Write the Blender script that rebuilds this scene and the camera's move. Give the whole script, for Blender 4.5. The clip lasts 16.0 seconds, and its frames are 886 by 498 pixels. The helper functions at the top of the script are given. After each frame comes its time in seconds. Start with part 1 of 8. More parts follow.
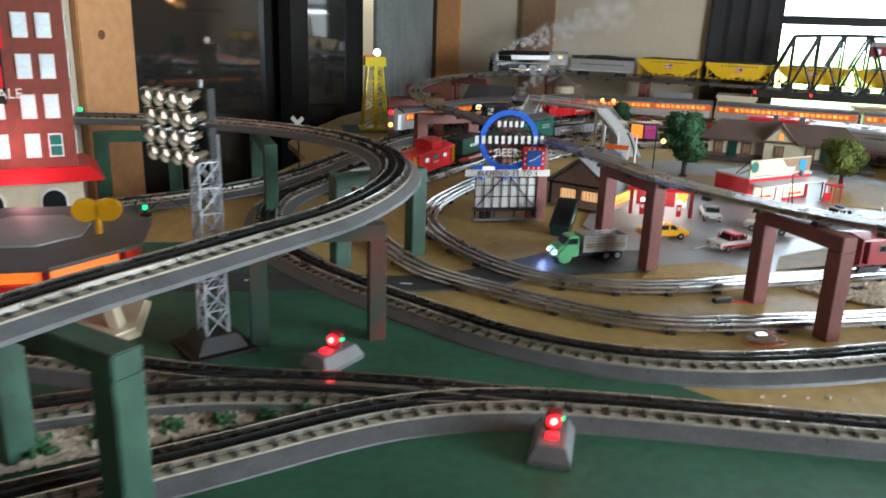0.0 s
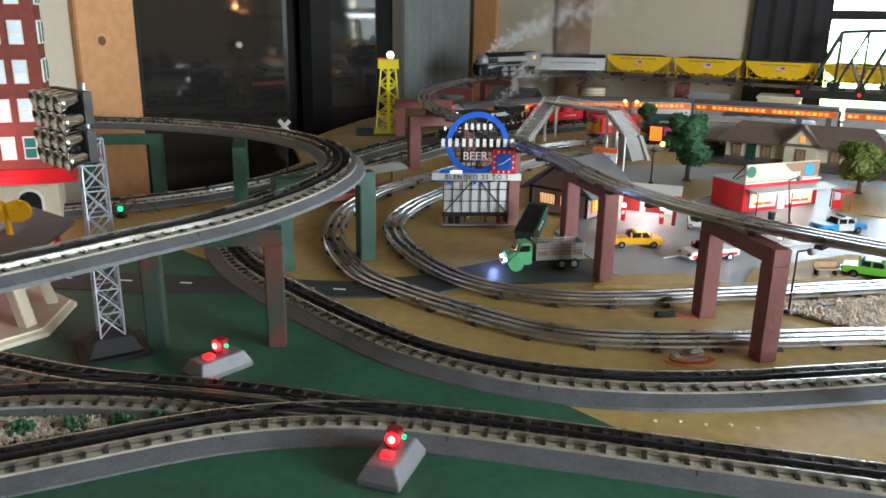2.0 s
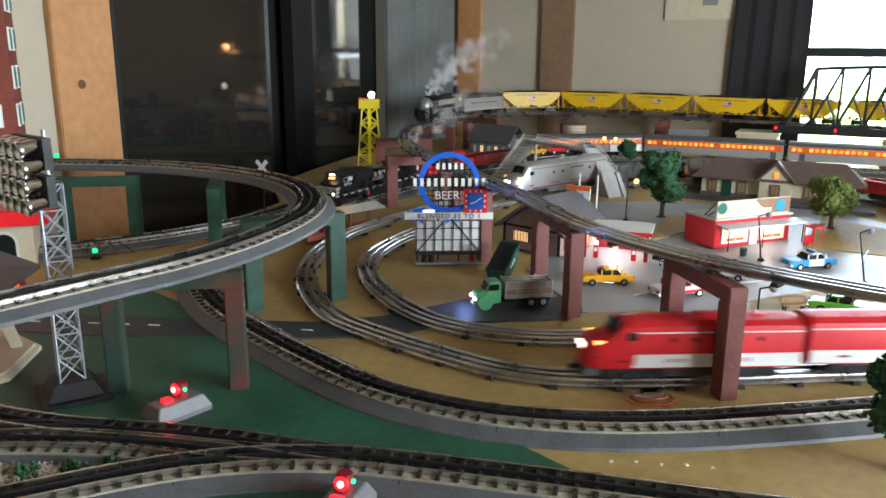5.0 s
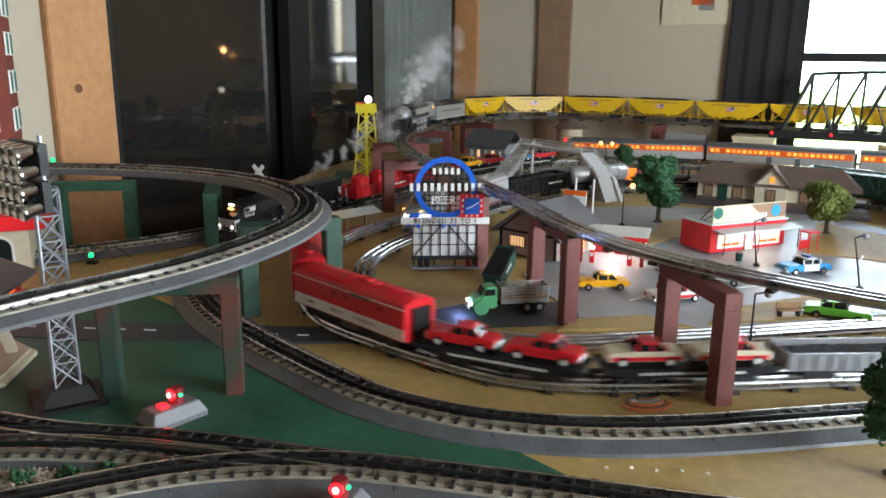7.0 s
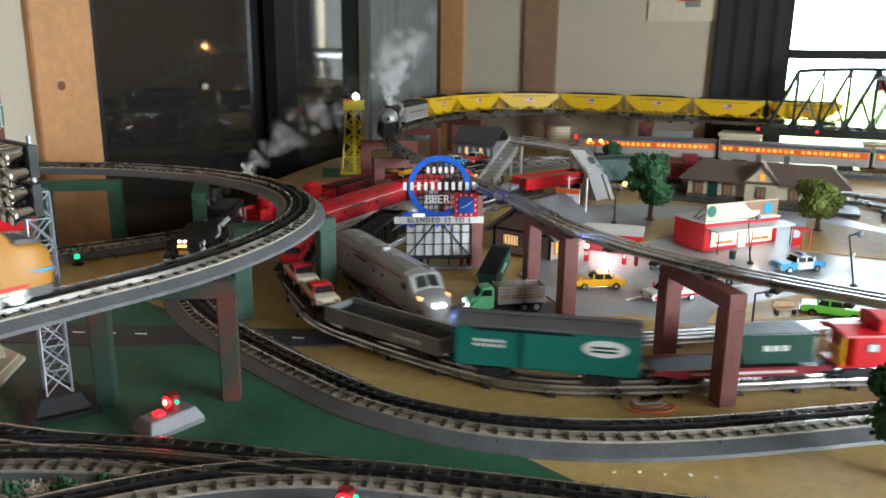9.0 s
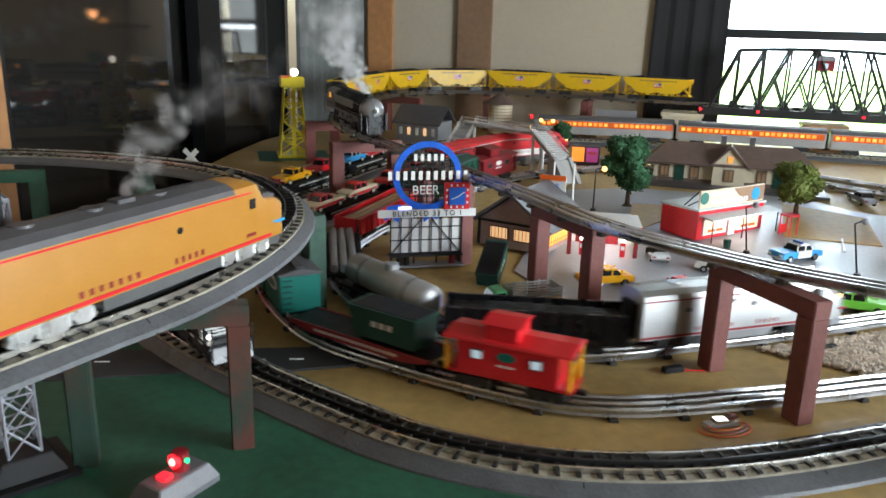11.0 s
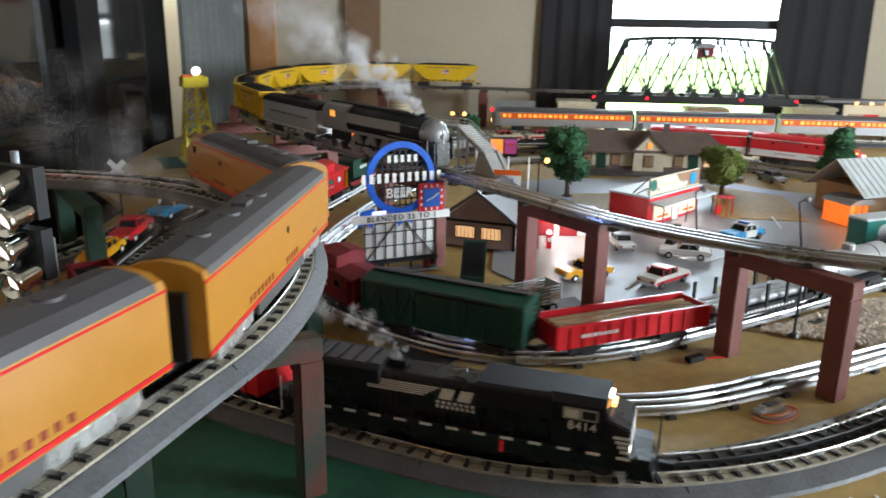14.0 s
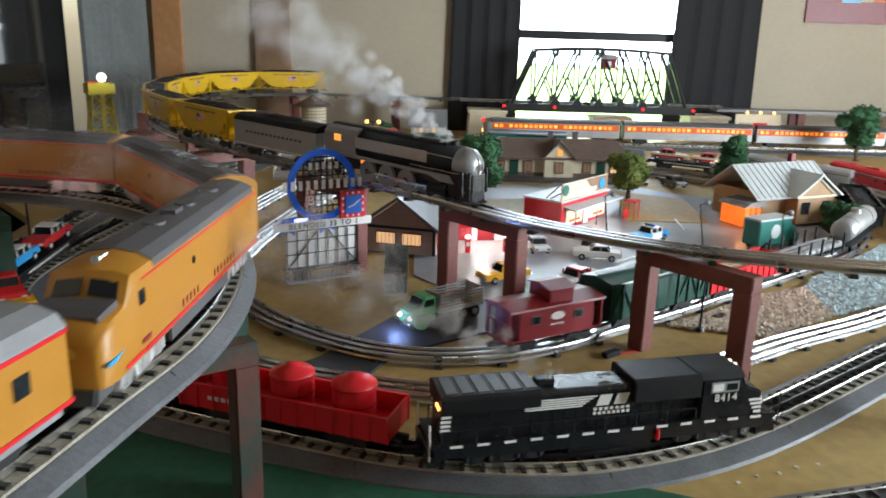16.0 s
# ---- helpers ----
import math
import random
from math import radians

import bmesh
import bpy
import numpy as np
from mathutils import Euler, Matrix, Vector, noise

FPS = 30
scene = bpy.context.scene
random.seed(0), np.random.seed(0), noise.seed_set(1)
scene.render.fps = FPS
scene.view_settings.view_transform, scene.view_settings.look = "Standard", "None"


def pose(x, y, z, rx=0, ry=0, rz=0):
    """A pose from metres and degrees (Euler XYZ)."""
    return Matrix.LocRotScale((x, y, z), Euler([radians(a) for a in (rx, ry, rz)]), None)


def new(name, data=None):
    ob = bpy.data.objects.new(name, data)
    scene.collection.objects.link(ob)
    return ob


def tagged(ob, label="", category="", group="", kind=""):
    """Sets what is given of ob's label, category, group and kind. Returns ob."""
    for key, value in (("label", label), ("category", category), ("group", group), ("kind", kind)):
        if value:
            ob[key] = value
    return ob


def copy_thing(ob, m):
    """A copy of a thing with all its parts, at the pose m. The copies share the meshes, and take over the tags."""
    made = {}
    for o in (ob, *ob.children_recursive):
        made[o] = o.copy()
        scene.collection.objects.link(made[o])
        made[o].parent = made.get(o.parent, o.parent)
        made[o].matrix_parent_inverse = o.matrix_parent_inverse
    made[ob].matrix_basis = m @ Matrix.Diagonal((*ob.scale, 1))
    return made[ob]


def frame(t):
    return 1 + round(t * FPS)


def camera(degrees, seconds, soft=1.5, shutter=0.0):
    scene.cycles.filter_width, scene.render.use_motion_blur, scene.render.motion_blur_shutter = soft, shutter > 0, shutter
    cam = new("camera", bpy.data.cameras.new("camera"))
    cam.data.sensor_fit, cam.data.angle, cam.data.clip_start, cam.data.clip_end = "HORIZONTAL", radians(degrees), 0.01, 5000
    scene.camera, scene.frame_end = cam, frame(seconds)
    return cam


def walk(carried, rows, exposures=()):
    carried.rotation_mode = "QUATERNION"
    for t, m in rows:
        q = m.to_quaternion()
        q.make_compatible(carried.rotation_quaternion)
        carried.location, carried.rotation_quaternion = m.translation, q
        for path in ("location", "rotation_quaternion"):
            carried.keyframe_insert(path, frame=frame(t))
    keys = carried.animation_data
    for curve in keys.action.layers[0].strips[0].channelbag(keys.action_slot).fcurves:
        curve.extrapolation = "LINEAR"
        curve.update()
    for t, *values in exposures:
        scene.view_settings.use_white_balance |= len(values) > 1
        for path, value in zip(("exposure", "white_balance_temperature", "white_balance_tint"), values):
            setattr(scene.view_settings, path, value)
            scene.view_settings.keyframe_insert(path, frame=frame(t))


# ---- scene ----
cam = camera(59.6, 16.0, soft=1.6, shutter=1.0)
METRES, EYE, TILT, LEAN, TURN = 0.95, 0.437, 0.0, 0.0, 0.0
ROWS = [
    (0.0, 0.0, 0.0, 0.0, 0.56, -16.74, -1.86),
    (0.5, 0.078, 0.0312, 0.0046, 1.87, -16.25, -1.82),
    (1.0, 0.1486, 0.0502, 0.0062, 3.49, -16.28, -1.24),
    (1.5, 0.2148, 0.0547, 0.0021, 5.37, -16.52, -1.02),
    (2.0, 0.2599, 0.0566, 0.0002, 6.83, -16.68, -0.88),
    (2.5, 0.2823, 0.0583, 0.0004, 7.85, -16.35, -0.7),
    (3.0, 0.2929, 0.0594, 0.0057, 7.94, -15.52, -0.48),
    (3.5, 0.3023, 0.063, 0.0088, 7.41, -14.79, -0.43),
    (4.0, 0.3094, 0.0616, 0.0093, 6.84, -14.33, -0.32),
    (6.5, 0.3116, 0.0547, 0.0134, 6.17, -13.97, -0.62),
    (7.0, 0.3127, 0.0569, 0.0142, 6.22, -13.83, -0.54),
    (7.5, 0.3117, 0.0625, 0.017, 6.29, -13.6, -0.62),
    (8.0, 0.3096, 0.0639, 0.0182, 6.46, -13.45, -0.77),
    (8.5, 0.311, 0.0663, 0.0175, 6.31, -13.7, -0.83),
    (9.0, 0.2834, 0.0739, 0.0173, 4.82, -14.12, -0.61),
    (9.5, 0.2155, 0.0937, 0.0207, 2.36, -14.6, -0.49),
    (12.0, 0.0505, 0.3264, 0.0056, -4.19, -16.46, -2.07),
    (12.5, 0.0303, 0.3381, 0.0055, -3.74, -16.76, -1.88),
    (13.0, -0.0368, 0.3394, 0.0113, -7.23, -16.65, -0.89),
    (13.5, -0.1065, 0.3425, 0.0124, -11.36, -16.44, -1.02),
    (14.0, -0.1496, 0.3417, 0.0111, -14.78, -16.1, -0.84),
    (14.5, -0.1713, 0.3408, 0.0124, -17.02, -16.0, -1.13),
    (15.0, -0.1815, 0.335, 0.0154, -18.73, -15.71, -1.39),
    (15.5, -0.1843, 0.3307, 0.0129, -20.13, -15.35, -1.75),
    (16.0, -0.178, 0.3245, 0.0117, -21.45, -15.34, -1.6),
]
walk(cam, [(t, pose(0, 0, EYE, TILT, LEAN, TURN) @ pose(METRES * x, METRES * y, METRES * z, 90 + pitch, roll, yaw)) for t, x, y, z, yaw, pitch, roll in ROWS])

# ---- world and light ----
world = bpy.data.worlds.new("world")
scene.world = world
world.use_nodes = True
wn = world.node_tree
sky = wn.nodes.new("ShaderNodeTexSky")
sky.sky_type, sky.sun_disc = "NISHITA", False
sky.sun_elevation, sky.sun_rotation = radians(35), radians(60)
wn.links.new(sky.outputs[0], wn.nodes["Background"].inputs[0])
wn.nodes["Background"].inputs[1].default_value = 0.15
scene.view_settings.exposure = 0.05

CORNER = Vector((-0.14, 3.975, 0))
ROOM = Matrix.Translation(CORNER) @ Matrix.Rotation(math.atan2(-0.361, 0.9326), 4, "Z")  # x along the back wall, -y into the room


def area_light(name, m, wide, high, watts, color):
    la = bpy.data.lights.new(name, "AREA")
    la.shape, la.size, la.size_y, la.energy, la.color = "RECTANGLE", wide, high, watts, color
    ob = new(name, la)
    ob.matrix_basis = m
    return ob


def point_light(name, p, watts, color, radius=0.01):
    la = bpy.data.lights.new(name, "POINT")
    la.energy, la.color, la.shadow_soft_size = watts, color, radius
    ob = new(name, la)
    ob.matrix_basis = Matrix.Translation(p)
    return ob


# daylight in the two window openings, warm unseen fill lamps behind the camera
area_light("window_light_back", ROOM @ pose(2.0, 0.02, 0.7, 90, 0, 180) @ pose(0, 0, 0, 180), 0.84, 1.25, 185, (0.84, 0.94, 1.0))
area_light("window_light_right", ROOM @ pose(4.27, -2.75, 0.66, 90, 0, 90), 1.5, 1.1, 178, (0.82, 0.93, 1.0))
for lx, ly in ((2.2, -3.9), (3.4, -5.4)):
    point_light("chandelier_light", ROOM @ Vector((lx, ly, 1.35)), 1.0, (1.0, 0.74, 0.50), 0.08)
point_light("sconce_light", ROOM @ Vector((3.75, -0.42, 0.50)), 0.8, (1.0, 0.45, 0.18), 0.012)


# ---- materials ----
def mat(name, color, rough=0.6, metal=0.0, vary=0.25, scale=40.0, bump=0.0, spec=0.5, emit=None, power=0.0, island=0.0):
    m = bpy.data.materials.new(name)
    m.use_nodes = True
    nt = m.node_tree
    p = nt.nodes["Principled BSDF"]
    p.inputs["Roughness"].default_value, p.inputs["Metallic"].default_value = rough, metal
    p.inputs["Specular IOR Level"].default_value = spec
    p.inputs["Base Color"].default_value = (*color, 1)
    if vary:
        co = nt.nodes.new("ShaderNodeTexCoord")
        fine, broad = nt.nodes.new("ShaderNodeTexNoise"), nt.nodes.new("ShaderNodeTexNoise")
        fine.inputs["Scale"].default_value, broad.inputs["Scale"].default_value = scale * 8, scale
        fine.inputs["Detail"].default_value = 6
        mixer = nt.nodes.new("ShaderNodeMath")
        mixer.operation = "ADD"
        for n, sock in ((fine, 0), (broad, 1)):
            nt.links.new(co.outputs["Object"], n.inputs["Vector"])
            nt.links.new(n.outputs["Fac"], mixer.inputs[sock])
        ramp = nt.nodes.new("ShaderNodeMapRange")
        ramp.inputs[1].default_value, ramp.inputs[2].default_value = 0.6, 1.4
        ramp.inputs[3].default_value, ramp.inputs[4].default_value = 1 - vary, 1 + vary
        nt.links.new(mixer.outputs[0], ramp.inputs[0])
        last = ramp.outputs[0]
        if island:
            info = nt.nodes.new("ShaderNodeObjectInfo")
            r2 = nt.nodes.new("ShaderNodeMapRange")
            r2.inputs[3].default_value, r2.inputs[4].default_value = 1 - island, 1 + island
            nt.links.new(info.outputs["Random"], r2.inputs[0])
            mul = nt.nodes.new("ShaderNodeMath")
            mul.operation = "MULTIPLY"
            nt.links.new(last, mul.inputs[0])
            nt.links.new(r2.outputs[0], mul.inputs[1])
            last = mul.outputs[0]
        hsv = nt.nodes.new("ShaderNodeHueSaturation")
        hsv.inputs["Color"].default_value = (*color, 1)
        nt.links.new(last, hsv.inputs["Value"])
        nt.links.new(hsv.outputs[0], p.inputs["Base Color"])
        rr = nt.nodes.new("ShaderNodeMapRange")
        rr.inputs[3].default_value, rr.inputs[4].default_value = max(0.02, rough - 0.12), min(1, rough + 0.12)
        nt.links.new(broad.outputs["Fac"], rr.inputs[0])
        nt.links.new(rr.outputs[0], p.inputs["Roughness"])
        if bump:
            b = nt.nodes.new("ShaderNodeBump")
            b.inputs["Strength"].default_value, b.inputs["Distance"].default_value = bump, 0.002
            nt.links.new(fine.outputs["Fac"], b.inputs["Height"])
            nt.links.new(b.outputs[0], p.inputs["Normal"])
    if emit:
        p.inputs["Emission Color"].default_value = (*emit, 1)
        p.inputs["Emission Strength"].default_value = power
    return m


GREEN_FELT = mat("green_paint", (0.018, 0.092, 0.052), 0.55, vary=0.35, scale=9, bump=0.25)
SAND = mat("sand_paint", (0.38, 0.255, 0.09), 0.6, vary=0.25, scale=7, bump=0.3)
ROADBED = mat("grey_roadbed", (0.090, 0.094, 0.102), 0.5, vary=0.3, scale=30, bump=0.4)
BED_TOP = mat("ballast_top", (0.32, 0.29, 0.23), 0.7, vary=0.4, scale=60, bump=0.6)
TIE = mat("brown_tie", (0.014, 0.011, 0.010), 0.6, vary=0.3, scale=50, island=0.2)
RAIL = mat("nickel_rail", (0.62, 0.60, 0.56), 0.28, 1.0, vary=0.15, scale=30)
RAIL_DARK = mat("blackened_rail", (0.03, 0.03, 0.03), 0.35, 0.6, vary=0.1)
TUBE = mat("tinplate_rail", (0.46, 0.46, 0.47), 0.3, 1.0, vary=0.25, scale=25)
TUBE_TIE = mat("tinplate_tie", (0.06, 0.055, 0.05), 0.5, 0.5, vary=0.3)
PIER_RED = mat("brick_red_pier", (0.17, 0.05, 0.04), 0.6, vary=0.2, scale=15, bump=0.3)


def two_tone(name, first, second, scale=7.0, rough=0.55):
    """Paint worn through to another coat in patches."""
    m = mat(name, first, rough, vary=0.3, scale=12, bump=0.3)
    nt = m.node_tree
    p = nt.nodes["Principled BSDF"]
    co, no, ra = nt.nodes.new("ShaderNodeTexCoord"), nt.nodes.new("ShaderNodeTexNoise"), nt.nodes.new("ShaderNodeValToRGB")
    no.inputs["Scale"].default_value, no.inputs["Detail"].default_value = scale, 6
    ra.color_ramp.elements[0].position, ra.color_ramp.elements[1].position = 0.45, 0.58
    ra.color_ramp.elements[0].color, ra.color_ramp.elements[1].color = (*first, 1), (*second, 1)
    nt.links.new(co.outputs["Object"], no.inputs["Vector"])
    nt.links.new(no.outputs["Fac"], ra.inputs[0])
    nt.links.new(ra.outputs[0], p.inputs["Base Color"])
    return m


PIER_GREEN = two_tone("dark_green_pier", (0.015, 0.055, 0.034), (0.024, 0.085, 0.052), 14)
PIER_RUST = two_tone("worn_green_red_pier", (0.020, 0.045, 0.032), (0.10, 0.034, 0.024), 9)
ASPHALT = mat("asphalt_mat", (0.035, 0.036, 0.04), 0.55, vary=0.25, scale=30, bump=0.2)
STREET = mat("grey_street", (0.29, 0.30, 0.32), 0.38, vary=0.15, scale=20, bump=0.1)
LINE = mat("road_line", (0.75, 0.75, 0.72), 0.6, vary=0.15)
PLASTER = mat("cream_plaster", (0.50, 0.43, 0.33), 0.85, vary=0.06, scale=6, bump=0.15)
PINE = mat("pine_trim", (0.50, 0.24, 0.10), 0.5, vary=0.22, scale=5, bump=0.15)
BROWN_TRIM = mat("brown_trim", (0.27, 0.16, 0.095), 0.6, vary=0.2, scale=5, bump=0.15)
CURTAIN = mat("dark_curtain", (0.019, 0.018, 0.021), 0.9, vary=0.25, scale=20)
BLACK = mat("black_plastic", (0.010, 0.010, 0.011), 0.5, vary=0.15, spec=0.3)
SATIN_BLACK = mat("black_enamel", (0.010, 0.010, 0.012), 0.28, vary=0.1)
GUNMETAL = mat("dark_truck_metal", (0.03, 0.03, 0.032), 0.45, 0.4, vary=0.2)
SILVER = mat("silver_paint", (0.42, 0.42, 0.42), 0.4, 0.5, vary=0.12)
GREY_PAINT = mat("grey_paint", (0.24, 0.24, 0.25), 0.45, vary=0.12)
DARK_GREY = mat("dark_grey_roof", (0.085, 0.08, 0.085), 0.5, vary=0.2)
WHITE = mat("white_paint", (0.75, 0.74, 0.71), 0.5, vary=0.08)
CREAM = mat("cream_paint", (0.62, 0.55, 0.40), 0.55, vary=0.1)
RED = mat("red_paint", (0.62, 0.016, 0.024), 0.34, vary=0.12)
DARK_RED = mat("dark_red_paint", (0.22, 0.012, 0.018), 0.42, vary=0.15)
YELLOW = mat("armour_yellow", (0.41, 0.178, 0.018), 0.42, vary=0.08)
HOPPER_YELLOW = mat("hopper_yellow", (0.72, 0.44, 0.01), 0.4, vary=0.1)
TEAL = mat("teal_green", (0.008, 0.15, 0.12), 0.4, vary=0.12)
DARK_GREEN = mat("dark_green_paint", (0.008, 0.055, 0.038), 0.4, vary=0.15)
MINT = mat("mint_green", (0.14, 0.50, 0.24), 0.35, vary=0.08)
LIME = mat("lime_green", (0.18, 0.55, 0.06), 0.3, vary=0.06)
BLUE = mat("blue_paint", (0.01, 0.09, 0.42), 0.4, vary=0.12)
SKY_BLUE = mat("sky_blue_paint", (0.03, 0.30, 0.62), 0.35, vary=0.08)
ORANGE = mat("orange_paint", (0.75, 0.12, 0.01), 0.45, vary=0.1)
CAR_YELLOW = mat("car_yellow", (0.75, 0.36, 0.01), 0.3, vary=0.06)
COAL = mat("coal", (0.012, 0.012, 0.013), 0.8, vary=0.5, scale=60, bump=1.0)
BRICK = mat("hotel_brick", (0.20, 0.045, 0.03), 0.75, vary=0.3, scale=60, bump=0.4)
CHROME = mat("chrome", (0.8, 0.8, 0.8), 0.12, 1.0, vary=0)
GLASS_DARK = mat("dark_window", (0.015, 0.018, 0.02), 0.08, vary=0)
WOOD = mat("model_wood", (0.34, 0.20, 0.10), 0.6, vary=0.25, scale=30)
BARK = mat("bark", (0.10, 0.065, 0.04), 0.85, vary=0.3, scale=60, bump=0.8)
LEAF = mat("dark_foliage", (0.028, 0.10, 0.04), 0.85, vary=0.5, scale=60)
LEAF_LIGHT = mat("light_foliage", (0.13, 0.17, 0.035), 0.85, vary=0.45, scale=60)
GRAVEL = mat("gravel", (0.42, 0.33, 0.26), 0.8, vary=0.5, scale=90, bump=0.8)
ROOF_BROWN = mat("brown_roof", (0.13, 0.085, 0.07), 0.7, vary=0.25, scale=40, bump=0.4)
TOWER_YELLOW = mat("tower_yellow", (0.70, 0.56, 0.02), 0.4, vary=0.1)
IRON_BLACK = mat("black_ironwork", (0.012, 0.014, 0.015), 0.4, vary=0.15)
PLATFORM_RED = mat("terracotta_platform", (0.38, 0.10, 0.05), 0.6, vary=0.2)
PALE_ROOF = mat("pale_metal_roof", (0.52, 0.55, 0.55), 0.4, vary=0.12)
STEEL = mat("galvanised_lattice", (0.34, 0.36, 0.40), 0.4, 0.5, vary=0.2)
FLOOR_WOOD = mat("room_floor", (0.16, 0.10, 0.06), 0.5, vary=0.25, scale=4)
# ceiling stays out of view, coloured dark to hold down bounced fill
CEIL = mat("dark_ceiling", (0.19, 0.16, 0.13), 0.9, vary=0.05, scale=5)
GLOW_WARM = mat("warm_lamp", (0.9, 0.6, 0.3), 0.4, vary=0, emit=(1.0, 0.42, 0.10), power=4)
GLOW_WHITE = mat("white_lamp", (0.9, 0.9, 0.9), 0.4, vary=0, emit=(1.0, 0.93, 0.8), power=3.5)
GLOW_PINKISH = mat("flood_bulb", (0.9, 0.9, 0.9), 0.3, vary=0, emit=(1.0, 0.86, 0.80), power=1.6)
GLOW_RED = mat("red_signal", (0.6, 0.02, 0.02), 0.3, vary=0, emit=(1.0, 0.006, 0.012), power=5)
GLOW_GREEN = mat("green_signal", (0.02, 0.6, 0.2), 0.3, vary=0, emit=(0.02, 1.0, 0.35), power=1.2)
GLOW_ORANGE = mat("orange_window", (0.8, 0.3, 0.05), 0.4, vary=0, emit=(1.0, 0.24, 0.03), power=1.15)
GLOW_AMBER = mat("amber_window", (0.8, 0.5, 0.1), 0.4, vary=0, emit=(1.0, 0.40, 0.06), power=0.9)
GLOW_COOL = mat("lit_hotel_window", (0.42, 0.50, 0.54), 0.25, vary=0.3, scale=25, emit=(0.70, 0.86, 1.0), power=0.42)
GLOW_SHOP = mat("lit_shop_window", (0.8, 0.6, 0.4), 0.3, vary=0, emit=(1.0, 0.55, 0.25), power=0.75)
OUTSIDE = mat("outside_daylight", (0.8, 0.9, 1.0), 1.0, vary=0, emit=(0.90, 0.97, 1.0), power=1.6)
PANE_BLACK = mat("opaque_dark_pane", (0.020, 0.019, 0.018), 0.05, vary=0)
PANE_BLACK.node_tree.nodes["Principled BSDF"].inputs["IOR"].default_value = 1.9


# ---- mesh helpers ----
def add_box(bm, c, s, m=None):
    vs = [Vector((c[0] + s[0] * i / 2, c[1] + s[1] * j / 2, c[2] + s[2] * k / 2)) for i in (-1, 1) for j in (-1, 1) for k in (-1, 1)]
    vs = [bm.verts.new(m @ v if m else v) for v in vs]
    for q in ((0, 1, 3, 2), (4, 6, 7, 5), (0, 4, 5, 1), (2, 3, 7, 6), (0, 2, 6, 4), (1, 5, 7, 3)):
        bm.faces.new([vs[i] for i in q])
    return bm


def add_cyl(bm, a, b, r, r2=None, seg=10):
    a, b = Vector(a), Vector(b)
    r2 = r if r2 is None else r2
    q = (b - a).to_track_quat("Z", "Y")
    rings = []
    for p, rad in ((a, r), (b, r2)):
        rings.append([bm.verts.new(p + q @ Vector((rad * math.cos(i * math.tau / seg), rad * math.sin(i * math.tau / seg), 0))) for i in range(seg)])
    for i in range(seg):
        bm.faces.new((rings[0][i], rings[0][(i + 1) % seg], rings[1][(i + 1) % seg], rings[1][i]))
    bm.faces.new(rings[0][::-1])
    bm.faces.new(rings[1])
    return bm


def add_sweep(bm, sections, closed=True, caps=True):
    """Joins rings of points of equal count, end to end."""
    rings = [[bm.verts.new(p) for p in s] for s in sections]
    n = len(rings[0])
    for a, b in zip(rings, rings[1:]):
        for i in range(n if closed else n - 1):
            bm.faces.new((a[i], a[(i + 1) % n], b[(i + 1) % n], b[i]))
    if caps and closed:
        bm.faces.new(rings[0][::-1])
        bm.faces.new(rings[-1])
    return bm


def add_prism(bm, pts, y0, y1):
    """A side outline in x and z, thick from y0 to y1."""
    return add_sweep(bm, [[(x, y0, z) for x, z in pts], [(x, y1, z) for x, z in pts]])


def add_slab(bm, pts, z0, z1):
    return add_sweep(bm, [[(x, y, z0) for x, y in pts], [(x, y, z1) for x, y in pts]])


def add_ball(bm, c, r, seg=10, squash=1.0):
    bmesh.ops.create_uvsphere(bm, u_segments=seg, v_segments=max(5, seg // 2 + 1), radius=r, matrix=Matrix.Translation(c) @ Matrix.Diagonal((1, 1, squash, 1)))
    return bm


def mesh_of(name, bm, material, smooth=False, bevel=0.0):
    if bevel:
        bmesh.ops.remove_doubles(bm, verts=bm.verts, dist=1e-6)
        bmesh.ops.bevel(bm, geom=[e for e in bm.edges if len(e.link_faces) == 2 and e.calc_face_angle(0) > 0.6], offset=bevel, segments=2, affect="EDGES", clamp_overlap=True)
    bmesh.ops.recalc_face_normals(bm, faces=bm.faces)
    me = bpy.data.meshes.new(name)
    bm.to_mesh(me)
    bm.free()
    me.materials.append(material)
    if smooth == "angle":
        me.polygons.foreach_set("use_smooth", [True] * len(me.polygons))
        me.set_sharp_from_angle(angle=radians(38))
    elif smooth:
        me.polygons.foreach_set("use_smooth", [True] * len(me.polygons))
    return me


def part(name, bm, material, parent=None, label="", smooth=False, bevel=0.0):
    ob = new(name, mesh_of(name, bm, material, smooth, bevel))
    if parent:
        ob.parent = parent
    return tagged(ob, label)


def thing(name, label, category, m=None, group=""):
    ob = new(name)
    ob.empty_display_size = 0.02
    if m is not None:
        ob.matrix_basis = m
    return tagged(ob, label, category, group)


def structure(name, bm, material, label, **k):
    return tagged(part(name, bm, material, None, label, **k), kind="structure")


def box(c, s, m=None):
    return add_box(bmesh.new(), c, s, m)


def cyl(a, b, r, r2=None, seg=12):
    return add_cyl(bmesh.new(), a, b, r, r2, seg)


